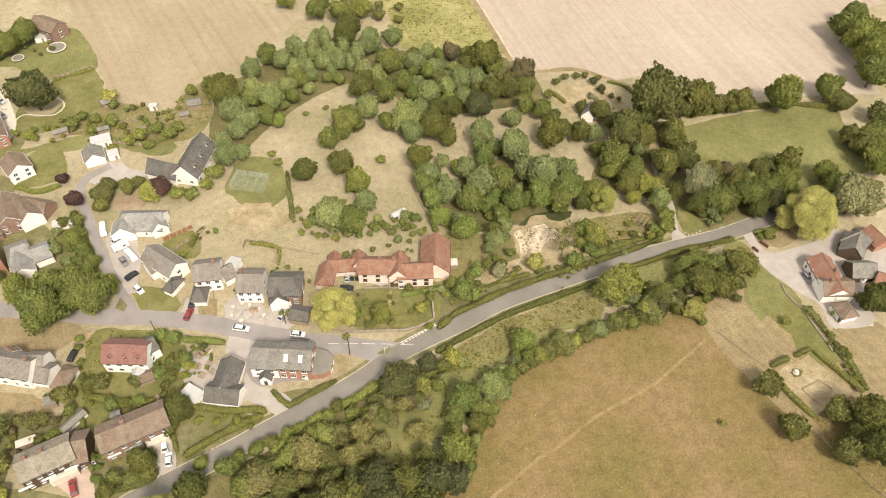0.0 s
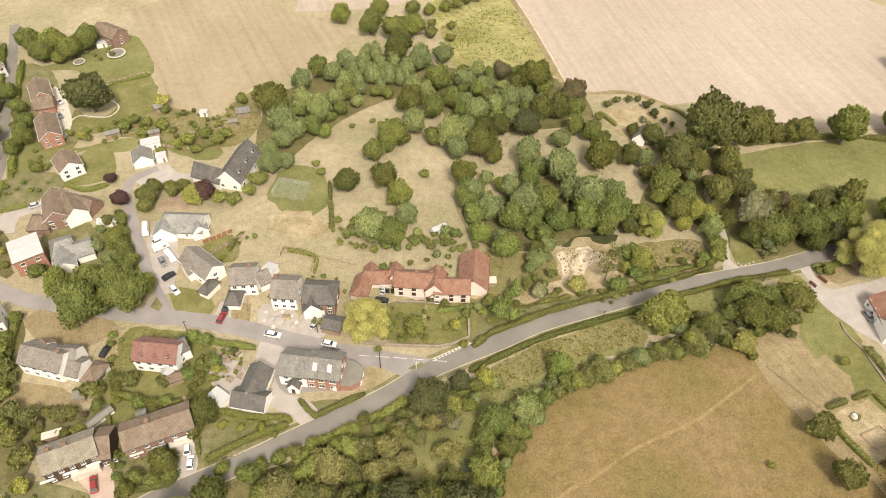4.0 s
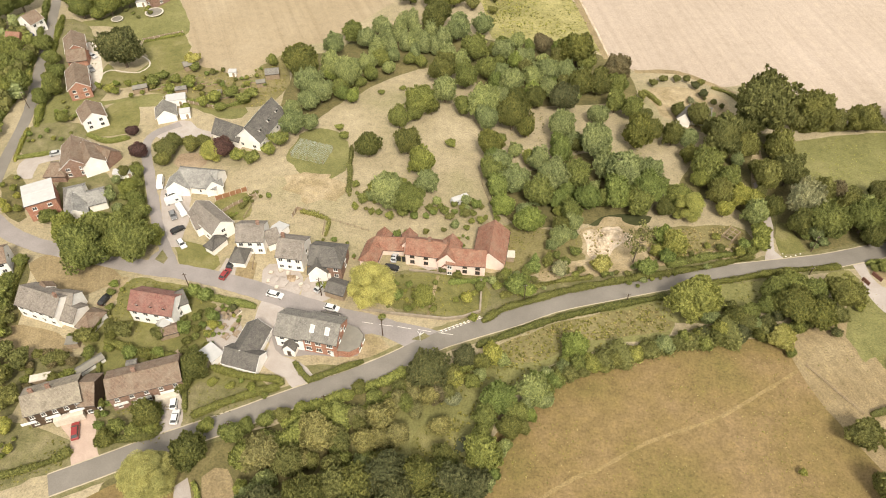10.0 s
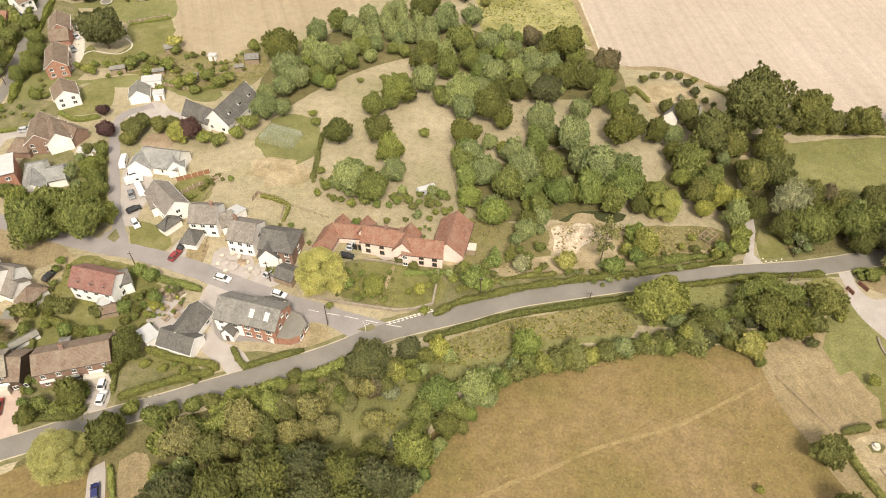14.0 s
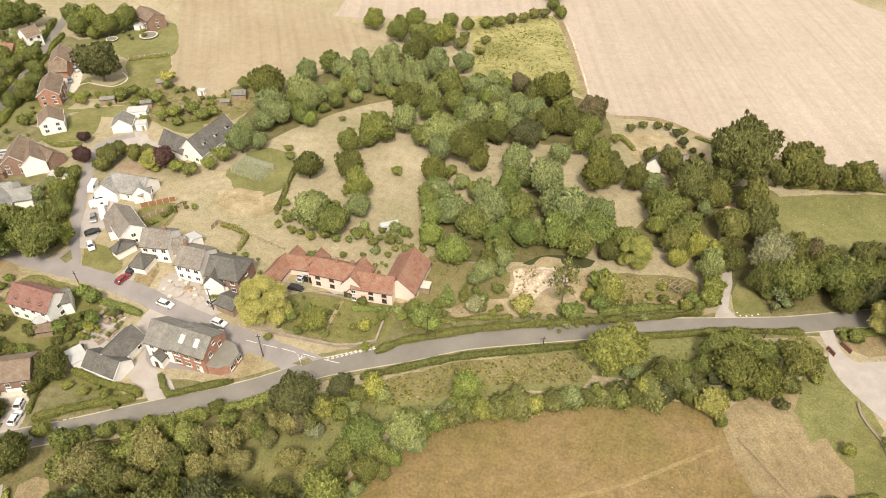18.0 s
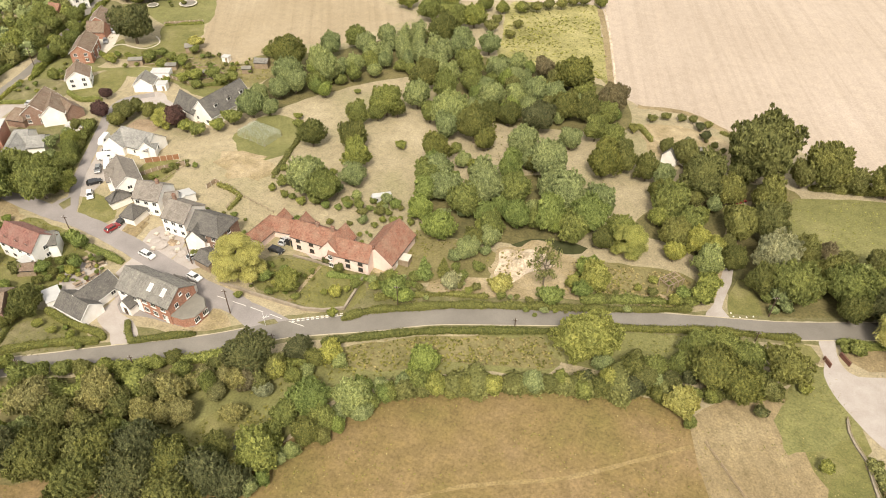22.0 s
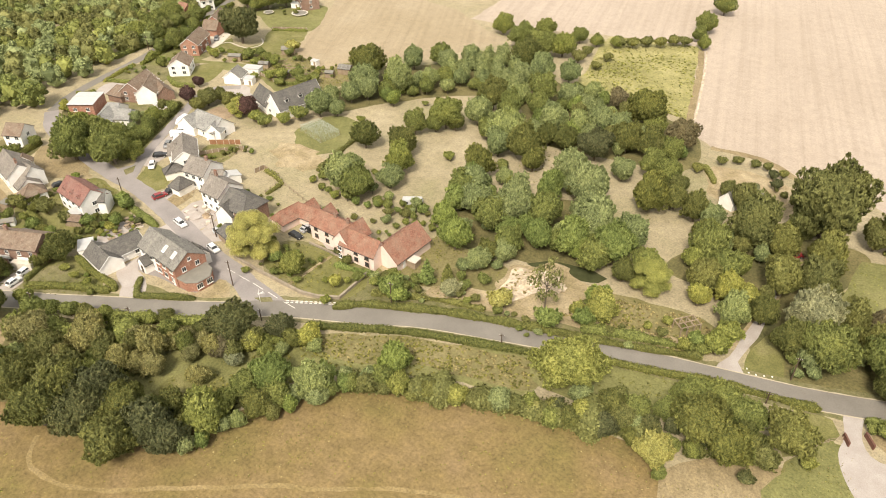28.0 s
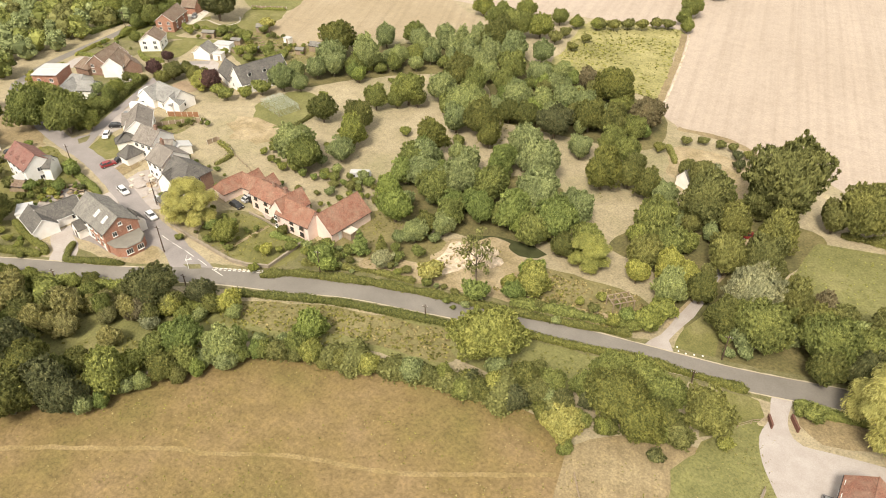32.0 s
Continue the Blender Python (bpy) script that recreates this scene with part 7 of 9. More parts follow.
house(140.2, 132.6, -25.6, 3.9, 6.0, 2.6, 5, "red_tile", "brick", "low brick shed with red tiled roof by trees", front=0, ends=0, storeys=1, name="brick_shed", category="shed")
far_cottage = house(64.8, 213.0, 1.4, 6.5, 6.5, 2.6, 5.4, "slate", "white", "small white cottage with grey roof among trees", front=2, storeys=1, stacks=((-0.4, 0),))
wing(far_cottage, -4.9, -1.6, 5.9, 4.5, 2.6, 5.2, "slate", "white", 69.9)
house(-132.2, 108.8, 30.3, 6.0, 7.0, 4.2, 7, "brown_tile", "white", "white house with brown roof by the crossroads", front=2)
house(-158.7, 257.4, -25.8, 12.3, 8.0, 4.4, 7, "brown_tile", "brown_brick", "brown brick house by a pale drive", front=2)


# ---- sheds and small buildings
shed(-36.8, 116.6, -10.0, 5.5, 5, 2.4, 3.6, roof='dark_slate', label='dark tiled garage hut by a willow')
shed(-116.9, 190.1, 25.0, 6.5, 4, 2.6, 2.7, roof='sheet', wall='white', flat=True, label='white flat-roofed store in a yard')
shed(-110.6, 183.3, 25.0, 3.4, 3, 2.4, 3, roof='sheet', wall='white', flat=True, label='small white flat-roofed hut')
shed(-132.8, 194.5, 30.0, 5, 2.6, 2.2, 2.8, label='weathered greenhouse and shed by a lawn')
shed(-89.1, 212.0, 20.0, 5, 4, 2.4, 3.4, roof='slate', label='grey roofed shed at a field edge')
shed(-121.4, 212.0, 40.0, 5, 3.5, 2.3, 3.2, label='weathered wooden shed at a lawn corner')
shed(-103.9, 210.1, 10.0, 2.6, 2.2, 2, 2.1, roof='sheet', wall='white', flat=True, label='small white garden cabin')
shed(-116.1, 150.7, 20.0, 7, 2.5, 2.2, 2.4, roof='sheet', wall='white', flat=True, label='long pale lean-to store by a garden')
shed(-98.2, 88.0, 15.0, 3, 2.4, 2, 2.1, roof='lead', wall='wood', flat=True, label='pale flat-roofed garden store')
shed(-62.0, 90.7, -30.0, 5, 3.5, 2.2, 2.3, roof='sheet', wall='white', flat=True, label='pale flat-roofed store beside a terrace')
shed(-75.8, 95.4, 30.0, 4.5, 3, 2, 3, roof='brown_tile', label='brown roofed summer house below a red-roofed house')
shed(-90.7, 82.5, 55.0, 7, 2, 1.6, 2.2, roof='lead', wall='frame', label='white framed greenhouse in a garden')
shed(-100.3, 76.7, 25.0, 4.5, 1.8, 1.8, 2, roof='stone', wall='wood', flat=True, label='pale roofed garden store')
shed(-80.2, 84.2, 25.0, 2.4, 2, 2, 2.4, roof='slate', label='small grey garden shed')
shed(7.3, 136.9, 5.0, 3.2, 2.4, 2, 2.1, roof='stone', wall='wood', flat=True, label='pale roofed garden shelter beside a barn')
shed(-161.3, 252.9, 20.0, 4, 3, 2.2, 2.3, roof='sheet', wall='white', flat=True, label='white canopy in a back garden')


# ---- vehicles
car(-53.3, 112.3, -7.0, "white", length=4.8, van=False, where='parked at the edge of the street')
car(-69.3, 116.8, 79.3, "red", where='parked on a drive')
car(-69.1, 120.9, 87.5, "black", where='parked on a drive behind a red car')
car(-42.0, 116.9, 64.4, "silver", where='parked on a pale drive')
car(-36.9, 110.6, -7.0, "white", where='parked beside the inn')
car(-103.5, 148.7, -69.9, "white", van=True, length=5.2, where='parked on the lane')
car(-97.8, 144.7, 44.2, "white", where='parked beside a bungalow')
car(-96.0, 141.9, 35.5, "white", van=True, length=5.0, where='parked beside a bungalow')
car(-91.8, 138.2, -44.2, "white", van=True, length=5.0, where='parked by the lane')
car(-93.6, 136.1, -50.4, "grey", where='parked by the lane')
car(-89.6, 130.6, 49.8, "black", where='parked by the lane')
car(-86.1, 125.5, -41.7, "white", where='parked on grass by the lane')
car(-85.1, 65.5, 117.0, "red", length=4.6, where='parked on block paving')
car(-66.0, 76.7, 107.5, "white", where='parked on a garden drive')
car(-64.0, 72.9, 102.4, "white", length=3.8, where='parked near the road')
car(-97.7, 102.6, 81.9, "black", where='parked on an earth track')
car(-52.9, 52.8, 121.6, "blue", where='parked by a willow')
car(-24.4, 127.3, -0.7, "black", where='parked in the gravel courtyard')
car(-24.5, 131.2, 88.4, "silver", length=3.8, where='parked in the gravel courtyard')
car(-143.6, 156.4, 30.0, "silver", where='parked on a pale drive')
car(-157.5, 204.0, -43.7, "grey", where='parked beside a brick house')
car(-161.5, 212.2, -26.2, "silver", where='parked beside a brick house')
car(-193.4, 221.9, 45.9, "blue", where='parked beside a white house')
car(136.1, 149.1, -80.7, "black", where='parked beside a barn')
car(118.2, 134.3, -75.3, "grey", where='parked in front of a white farmhouse')
car(82.7, 211.7, 55.3, "blue", length=3.8, where='parked under trees by a cottage')
car(80.9, 197.6, 44.0, "red", length=3.8, where='parked on a drive under trees')


# ---- street and garden things
pole(-21.6, 104.6, 7.6, 20)
pole(-76.8, 110.2, 7, 20)
pole(-41.0, 114.6, 7.5, 20)
pole(13.1, 122.4, 7, 20)
pole(-49.1, 71.0, 6.5, 20)
pole(-167.0, 178.0, 7, 20)
pole(90.5, 145.8, 3.2, 20)
pole(40.4, 127.1, 3.6, 20)
pole(-6.7, 100.7, 3.6, 20)
pole(-30.7, 83.1, 3.5, 20)
pole(92.5, 155.0, 6.5, 20)
low_wall([(-30, 111.8), (-24.3, 111.9), (-20.8, 111.8), (-15.7, 112.1), (-10.9, 112.3), (-6.6, 112.5), (-2.3, 113.9), (2, 116.6)], 0.8, 0.4, "old_wall", "low old garden wall along the street")
low_wall([(2, 116.6), (1.5, 122.2), (0.8, 127.9)], 0.8, 0.4, "old_wall", "low rustic boundary of a cottage garden")
low_wall([(-19.5, 127.5), (-14.9, 127.9), (-9, 128), (-5.1, 128.1)], 0.5, 0.3, "old_wall", "low retaining wall of a terrace")
ribbon("garden_path", [(-11.2, 127.2), (-11.3, 122.5), (-11.3, 116.9), (-11.3, 112.3)], 0.9, 0.06, M["worn"], "pale trodden path through a cottage garden", "path")
ribbon("lawn_edging", [(-150.4, 196.6), (-152.1, 201.9), (-150.4, 205.2), (-144.6, 205.1), (-139.3, 205.7), (-137.5, 210.2), (-139.2, 213.8), (-143.2, 216.3)], 0.6, 0.06, M["stone"], "pale curved lawn edging", "path")
panel_fence([(-83.8, 144.9), (-80.2, 147.6), (-75.9, 150.9)])
panel_fence([(-58.3, 141.9), (-58, 145.4), (-48.5, 143.6)], 1.5, "wood", label="weathered panel fence beside gardens")
rail_fence([(-48.4, 143.1), (-47.3, 136.6)])
rail_fence([(-48.1, 143.2), (-38.8, 141.2), (-34.3, 140.3)])
rail_fence([(-72.4, 138.9), (-72.1, 143.4), (-71.9, 148)])
rail_fence([(-65.1, 130.7), (-64.1, 126), (-62.7, 120.1)])
rail_fence([(84.5, 114.1), (89.9, 108.2), (95.4, 102.4)], gap=3.0)
rail_fence([(101.3, 85.1), (106.5, 76.4), (112.1, 68.3), (115, 64.8)], gap=3.0)
rail_fence([(104.4, 87.1), (111.8, 90.9), (118.6, 94.4)], 1.0)
low_wall([(103.9, 95.3), (109.7, 98.3), (112.5, 95.4), (106.5, 91.7), (103.9, 95.3)], 0.2, 0.25, "wood", "low timber edging of a square bed")
rail_fence([(101.2, 140.9), (102.7, 143.3), (104.6, 145.4)], 1.2)
rail_fence([(109.4, 131.6), (110.3, 127.3), (113, 122.5), (114.6, 117), (116.7, 111.1), (118.9, 103.6)], 1.0, 2.6, label="thin fence along a curved garden edge")
rail_fence([(-6.5, 174), (-4.2, 166.2), (-1, 158.9), (1.4, 153.1)], 1.1, 2.6)
panel_fence([(-136.1, 145.7), (-130.1, 148.9), (-126.1, 152.4)], 1.5, "wood", label="weathered panel fence beside a villa")
panel_fence([(-147.5, 226.2), (-140.6, 230.8), (-134.5, 234.5)], 1.4, "wood", label="weathered panel fence by a garden")
net_cage(-61.4, 171.6, -9.0, 11.5, 7.5, 2.2)
caravan(-9.8, 157.2, 36.1)
timber_ruin(69.8, 155.9, 54.5)
signpost(-11.8, 104.7)
trampoline(-165.6, 239.6, 2.4)
trampoline(-153.1, 247.4, 3.8, "wide round pool with a pale rim")
brazier(103.8, 100.6)
heap(-52.9, 117.2, 2.2, 0.8, "gravel", "heap of pale rubble in a building yard")
heap(-55.5, 117.6, 1.6, 0.6, "gravel", "heap of pale rubble in a building yard")
heap(-51.0, 119.0, 1.5, 0.7)
heap(-48.6, 116.3, 1.2, 0.5, "gravel", "heap of pale rubble in a building yard")
heap(-46.1, 116.8, 1.4, 0.6, "gravel", "heap of pale rubble in a building yard")
heap(36.2, 151.9, 3.2, 1.2, "bare", "pale heap of chalky soil")
heap(33.7, 148.0, 2.6, 0.9, "bare", "pale heap of chalky soil")
heap(40.3, 151.0, 2.2, 0.7, "bare", "pale heap of chalky soil")
for px, py in ((-67.2, 103.2), (-65.8, 101.6), (-63.9, 100.1), (-65.4, 105.5), (-64.1, 104.7), (-63.3, 105.5), (-63.4, 93.8), (-65.9, 96.1), (121.0, 120.6), (122.3, 118.1), (124.8, 119.2), (-59.5, 101.8), (-60.0, 98.9), (-98.8, 91.2), (-100.3, 89.7), (-57.3, 125.4), (-54.4, 124.2), (-35.8, 129.2)):
    pot_plant(px, py)
for px, py in ((-66.3, 104.9), (-65.8, 135.3), (-10.7, 136.9), (6.6, 136.5), (-71.0, 89.9), (-171.7, 204.1)):
    garden_table(px, py)
give_way([(-7.0, 108.2), (3.6, 115.4)], road_main)
ribbon("lane_dash", [(-28, 107.9), (-25.1, 107.9)], 0.16, 0.09, M["marking"], "", parent=road_street)
ribbon("lane_dash", [(-23.4, 107.9), (-19.7, 108)], 0.16, 0.09, M["marking"], "", parent=road_street)
ribbon("lane_dash", [(-18.5, 108.1), (-14.8, 108)], 0.16, 0.09, M["marking"], "", parent=road_street)
ribbon("lane_dash", [(-13.1, 108.1), (-9.6, 108)], 0.16, 0.09, M["marking"], "", parent=road_street)
ribbon("lane_dash", [(-7.6, 108), (-3.7, 108.1)], 0.16, 0.09, M["marking"], "", parent=road_street)
low_wall([(104.5, 146.5), (105.9, 144.5)], 1.1, 0.25, "gate", "dark red-brown boarded gate standing open at a drive")
low_wall([(107.7, 149.1), (109.7, 146.6)], 1.1, 0.25, "gate", "dark red-brown boarded gate standing open at a drive")
low_wall([(109.5, 131.4), (109.8, 128.4), (111, 125.6), (113, 122.5), (113.9, 118.8), (115, 114.8), (116, 111.3), (116.7, 107.8)], 0.4, 0.35, "old_wall", "low curved stone edging of a farm garden")
for px, py in ((85.1, 151.7), (86.5, 152.0), (87.9, 152.7), (89.3, 153.5), (84.4, 152.6)):
    marker_stone(px, py)
for px, py in ((-64.5, 104.1), (-63.8, 105.2), (-63.0, 106.1), (-63.3, 103.0), (-62.6, 104.0), (-61.8, 104.9)):
    garden_table(px, py)
raised_bed(-118.1, 206.1, 25, 3.2)
raised_bed(-113.5, 203.2, 29, 4.2)
raised_bed(-109.2, 203.2, 33, 5.2)
raised_bed(-106.6, 205.1, 25, 3.2)
raised_bed(-101.0, 201.8, 29, 4.2)
raised_bed(-97.1, 203.2, 33, 5.2)
raised_bed(-95.3, 207.2, 25, 3.2)
raised_bed(-108.0, 197.7, 29, 4.2)
raised_bed(-101.1, 196.5, 33, 5.2)
raised_bed(-126.1, 199.1, 25, 3.2)
raised_bed(-128.4, 196.9, 29, 4.2)
pallet(-57.2, 120.0, 0, 1)
pallet(-54.7, 121.1, 47, 2)
pallet(-52.3, 120.3, 94, 3)
pallet(-49.5, 119.3, 141, 1)
pallet(-53.8, 115.0, 8, 2)
pallet(-47.5, 116.9, 55, 3)
pallet(-56.9, 116.9, 102, 1)
shed(-91.3, 205.7, 25.0, 3.2, 2.2, 2, 2.6, roof='lead', label='weathered shed among vegetable beds')
shed(-104.3, 197.1, 20.0, 2.6, 1.8, 1.8, 2.4, label='small wooden shed among vegetable beds')
shed(-118.2, 196.7, 25.0, 4, 2.2, 1.9, 2.5, roof='slate', label='grey roofed garden store')
panel_fence([(-122.7, 191.6), (-112.6, 190.6), (-101.5, 189.5)], 1.3, "wood", label="weathered panel fence along back gardens")
panel_fence([(-81.5, 137.1), (-77.6, 143.5), (-72.3, 149.2)], 1.3, "wood", label="weathered panel fence along back gardens")


# ---- trees of the wood
for tx, ty, tr in ((-77.1, 211.7, 6.6), (-42.6, 173.6, 4.5), (-30.5, 177.4, 4.5), (-26.9, 199.6, 2.9), (-26.5, 220.2, 5.1), (-35.3, 254.8, 6.2), (20.9, 239.4, 6.4), (23.4, 220.1, 4.6), (29.7, 223.0, 4.7), (8.0, 209.7, 3.8), (1.8, 209.2, 3.6), (1.7, 195.8, 5.6), (6.7, 192.9, 3.6), (-3.8, 180.3, 5.3), (24.4, 188.1, 3.0), (42.7, 194.1, 5.2), (48.1, 199.2, 3.8), (54.7, 197.2, 4.0), (51.0, 162.8, 3.0), (21.0, 149.5, 2.8), (82.1, 167.5, 3.5), (60.0, 189.5, 3.0), (89.3, 162.7, 3.7), (109.2, 160.4, 3.6),):
    tree("round", tx, ty, tr, "deep", lift=1.14, group="trees of the wood")
# the pale leaf colour here carries the haze over the northern wood
for tx, ty, tr in ((-70.2, 230.2, 4.0), (-72.2, 204.1, 5.1), (-66.7, 216.0, 4.7), (-59.1, 209.6, 5.5), (-66.4, 199.8, 4.5), (-69.0, 194.3, 4.0), (-54.9, 221.2, 3.6), (-46.8, 220.8, 2.6), (-70.0, 180.2, 4.5), (-73.1, 188.6, 3.5), (-65.3, 183.7, 2.8), (-59.3, 237.1, 4.0), (-56.1, 247.8, 3.9), (-23.4, 207.4, 4.7), (-5.8, 223.5, 3.3), (-25.8, 249.5, 5.1), (-16.7, 255.0, 4.1), (-6.5, 237.7, 4.4), (-2.1, 245.4, 3.5), (1.2, 235.2, 3.6), (-21.2, 229.3, 3.6), (-0.8, 217.1, 4.6), (6.0, 221.8, 4.0), (11.1, 226.4, 4.3), (17.5, 227.2, 4.3), (12.3, 217.3, 3.2), (-8.7, 200.9, 5.9), (-3.9, 209.5, 3.4), (-6.8, 194.4, 4.5), (30.0, 204.2, 3.6),):
    tree("round", tx, ty, tr, "ash", lift=1.14, group="trees of the wood")
for tx, ty, tr in ((38.4, 171.0, 6.0), (24.5, 151.6, 3.0), (33.0, 176.5, 4.6), (18.3, 194.2, 5.1), (29.8, 185.1, 6.2), (12.2, 176.5, 4.0), (59.4, 196.6, 3.5), (16.9, 167.6, 5.5), (46.3, 176.5, 4.3), (77.0, 163.5, 3.9),):
    tree("round", tx, ty, tr, "ash", lift=1.14, group="trees of the wood")
for tx, ty, tr in ((-65.7, 240.7, 4.1), (-50.9, 225.1, 3.4), (-61.0, 204.5, 3.4), (-30.7, 199.3, 5.7), (-36.1, 190.0, 3.9), (-31.8, 195.2, 3.0), (-17.7, 217.1, 4.6), (-10.6, 223.7, 4.2), (-17.1, 236.6, 5.1), (36.2, 224.5, 3.8), (-15.9, 201.1, 3.5), (35.7, 212.1, 4.1), (41.7, 209.5, 4.1), (24.1, 170.5, 5.0), (13.5, 161.2, 4.8), (43.6, 162.5, 4.7), (54.9, 167.0, 4.2), (23.4, 155.2, 3.6), (62.3, 177.7, 2.9), (64.2, 182.2, 5.1), (69.9, 176.6, 4.4), (134.1, 216.1, 7.6), (96.2, 162.0, 5.6), (107.5, 165.4, 5.6), (114.4, 169.6, 4.8), (120.5, 171.3, 5.3),):
    tree("round", tx, ty, tr, "oak", lift=1.14, group="trees of the wood")
for tx, ty, tr in ((-55.3, 201.2, 2.7), (18.6, 182.0, 4.1), (20.1, 160.4, 3.1), (46.0, 167.0, 5.4), (36.5, 164.4, 5.2), (28.0, 161.2, 3.9), (11.6, 148.5, 4.4),):
    tree("round", tx, ty, tr, "bright", lift=1.14, group="trees of the wood")
for tx, ty, tr in ((-52.5, 243.3, 2.8), (-48.5, 249.2, 2.9), (-44.6, 254.0, 2.9), (-40.6, 243.6, 2.8), (-44.2, 237.6, 2.8), (-36.6, 238.5, 2.8), (-36.3, 248.3, 2.9), (-48.4, 233.5, 2.6), (-53.7, 232.8, 2.6), (-39.2, 232.0, 2.3), (-30.6, 242.5, 3.2), (-27.8, 232.7, 2.7), (-48.4, 243.5, 2.4), (-32.2, 237.6, 2.4), (-54.3, 243.6, 2.2), (-47.8, 250.0, 2.1), (-47.9, 256.0, 2.2), (-42.4, 246.6, 2.3), (-41.9, 237.5, 2.4), (-39.0, 239.3, 2.6), (-36.1, 249.7, 2.5), (-51.4, 235.0, 2.2), (-55.1, 230.0, 2.3), (-39.4, 233.3, 2.2), (-29.1, 245.0, 2.6), (-25.8, 232.4, 2.6), (-45.8, 241.1, 1.8), (-34.1, 240.4, 1.9),):
    tree("tall", tx, ty, tr, "ash", lift=1.0, group="slender trees at the field edge")
for tx, ty, tr in ((7.8, 246.2, 3.8), (36.1, 232.4, 5.3), (103.4, 179.8, 2.9),):
    tree("round", tx, ty, tr, "russet", lift=1.14, group="trees of the wood")
for tx, ty, tr in ((18.0, 210.0, 5.4), (115.0, 163.7, 3.9),):
    tree("round", tx, ty, tr, "dark", lift=1.14, group="trees of the wood")
for tx, ty, tr in ((14.1, 238.0, 3.4), (45.8, 207.1, 2.9), (63.6, 208.9, 4.1), (57.3, 213.7, 2.6), (67.4, 171.0, 4.3), (69.9, 195.6, 6.6), (79.7, 206.7, 4.9), (67.5, 203.7, 3.6), (77.5, 195.1, 4.0), (82.0, 180.2, 4.9), (88.6, 182.9, 5.7), (87.4, 195.1, 5.0), (83.5, 209.8, 10.6), (101.0, 214.5, 6.8), (95.5, 212.1, 4.3), (109.3, 215.3, 3.7), (117.5, 215.8, 5.5), (104.2, 170.4, 4.3), (125.2, 181.6, 5.1), (107.1, 178.7, 2.9), (98.0, 177.1, 3.7), (115.0, 178.6, 4.3),):
    tree("round", tx, ty, tr, "olive", lift=1.14, group="trees of the wood")
for tx, ty, tr in ((73.0, 171.1, 3.5), (77.7, 171.3, 2.9), (68.5, 165.1, 2.8),):
    tree("round", tx, ty, tr, "lime", lift=1.14, group="trees of the wood")
for tx, ty, tr in ((91.5, 170.1, 5.5),):
    tree("round", tx, ty, tr, "silver", lift=1.14, group="trees of the wood")
tree("willow", 57.7, 163.1, 4.4, "lime")
for tx, ty, tr in ((5.7, 165.3, 5), (0.1, 173.1, 4.4), (-30.8, 153, 5.7), (-20.8, 160.5, 3.9),):
    tree("round", tx, ty, tr, "ash", group="trees of the wood")
for tx, ty, tr in ((-1.8, 169.9, 4.5), (-23.7, 168.4, 4.9), (-24.2, 150.5, 5.6),):
    tree("round", tx, ty, tr, "oak", group="trees of the wood")
for tx, ty, tr in ((1.2, 163.2, 4.2), (3.6, 154.7, 3.8),):
    tree("round", tx, ty, tr, "bright", group="trees of the wood")
for tx, ty, tr in ((177.6, 265.6, 7.5), (181.4, 257.8, 8.6), (182.1, 245.2, 8.9), (176.1, 234, 7), (184.5, 276.2, 6.6), (162.5, 196.7, 6.4), (159.3, 184.2, 6.6),):
    tree("round", tx, ty, tr, "oak", group="field boundary trees")
tree("round", 155.5, 225, 6.5, "oak", lift=0.9, group="field boundary trees")
for tx, ty, tr in ((171.2, 211.4, 5.1), (158.8, 218.4, 4.6), (157.2, 192, 4.8), (155.2, 199.2, 3.9),):
    tree("round", tx, ty, tr, "olive", group="field boundary trees")
for tx, ty, tr in ((138.8, 170.7, 5.3), (138, 178.5, 4.5),):
    tree("round", tx, ty, tr, "oak", group="roadside trees")
for tx, ty, tr in ((122.9, 155.1, 8.3),):
    tree("willow", tx, ty, tr, "yellow", beside="by the farm entrance")
for tx, ty, tr in ((140.8, 162.6, 7.8),):
    tree("round", tx, ty, tr, "silver", beside="by the farm entrance")
for tx, ty, tr in ((133.6, 123.1, 5.2), (116.3, 84.1, 6), (112.1, 80.3, 3.8), (115.7, 76.5, 5.6),):
    tree("round", tx, ty, tr, "deep", group="farm trees")
for tx, ty, tr in ((92.4, 94.6, 4.1), (95.2, 81.9, 3.9), (109.6, 87.4, 3.9), (107, 75.3, 4.4),):
    tree("round", tx, ty, tr, "olive", group="paddock bushes")
for tx, ty, tr in ((93.3, 125.1, 1.7),):
    tree("bush", tx, ty, tr, "dark")
for tx, ty, tr in ((105.9, 117.3, 1.7), (78.8, 84.2, 1.2),):
    tree("bush", tx, ty, tr, "lime")
# ---- riverside trees
for tx, ty, tr in ((-48.6, 70.4, 2.9), (-55.4, 71.4, 2.1), (-46.3, 73.3, 2.0), (-42.3, 75.3, 2.3), (-35.1, 79.8, 2.0), (-29.0, 79.5, 2.5), (-26.7, 80.7, 2.1), (-25.5, 85.1, 1.9), (-19.3, 85.6, 2.2), (-17.4, 70.7, 2.1), (-22.2, 68.4, 2.4), (7.5, 84.9, 3.2), (14.7, 86.8, 3.2), (7.5, 80.3, 2.7), (20.4, 94.6, 2.5), (23.4, 98.0, 2.3), (25.4, 104.2, 1.7), (78.6, 135.8, 3.9), (83.8, 138.1, 4.0), (88.9, 136.9, 4.0), (76.9, 130.5, 3.1), (80.8, 117.0, 1.6),):
    tree("round", tx, ty, tr, "oak", lift=0.9, group="streamside trees")
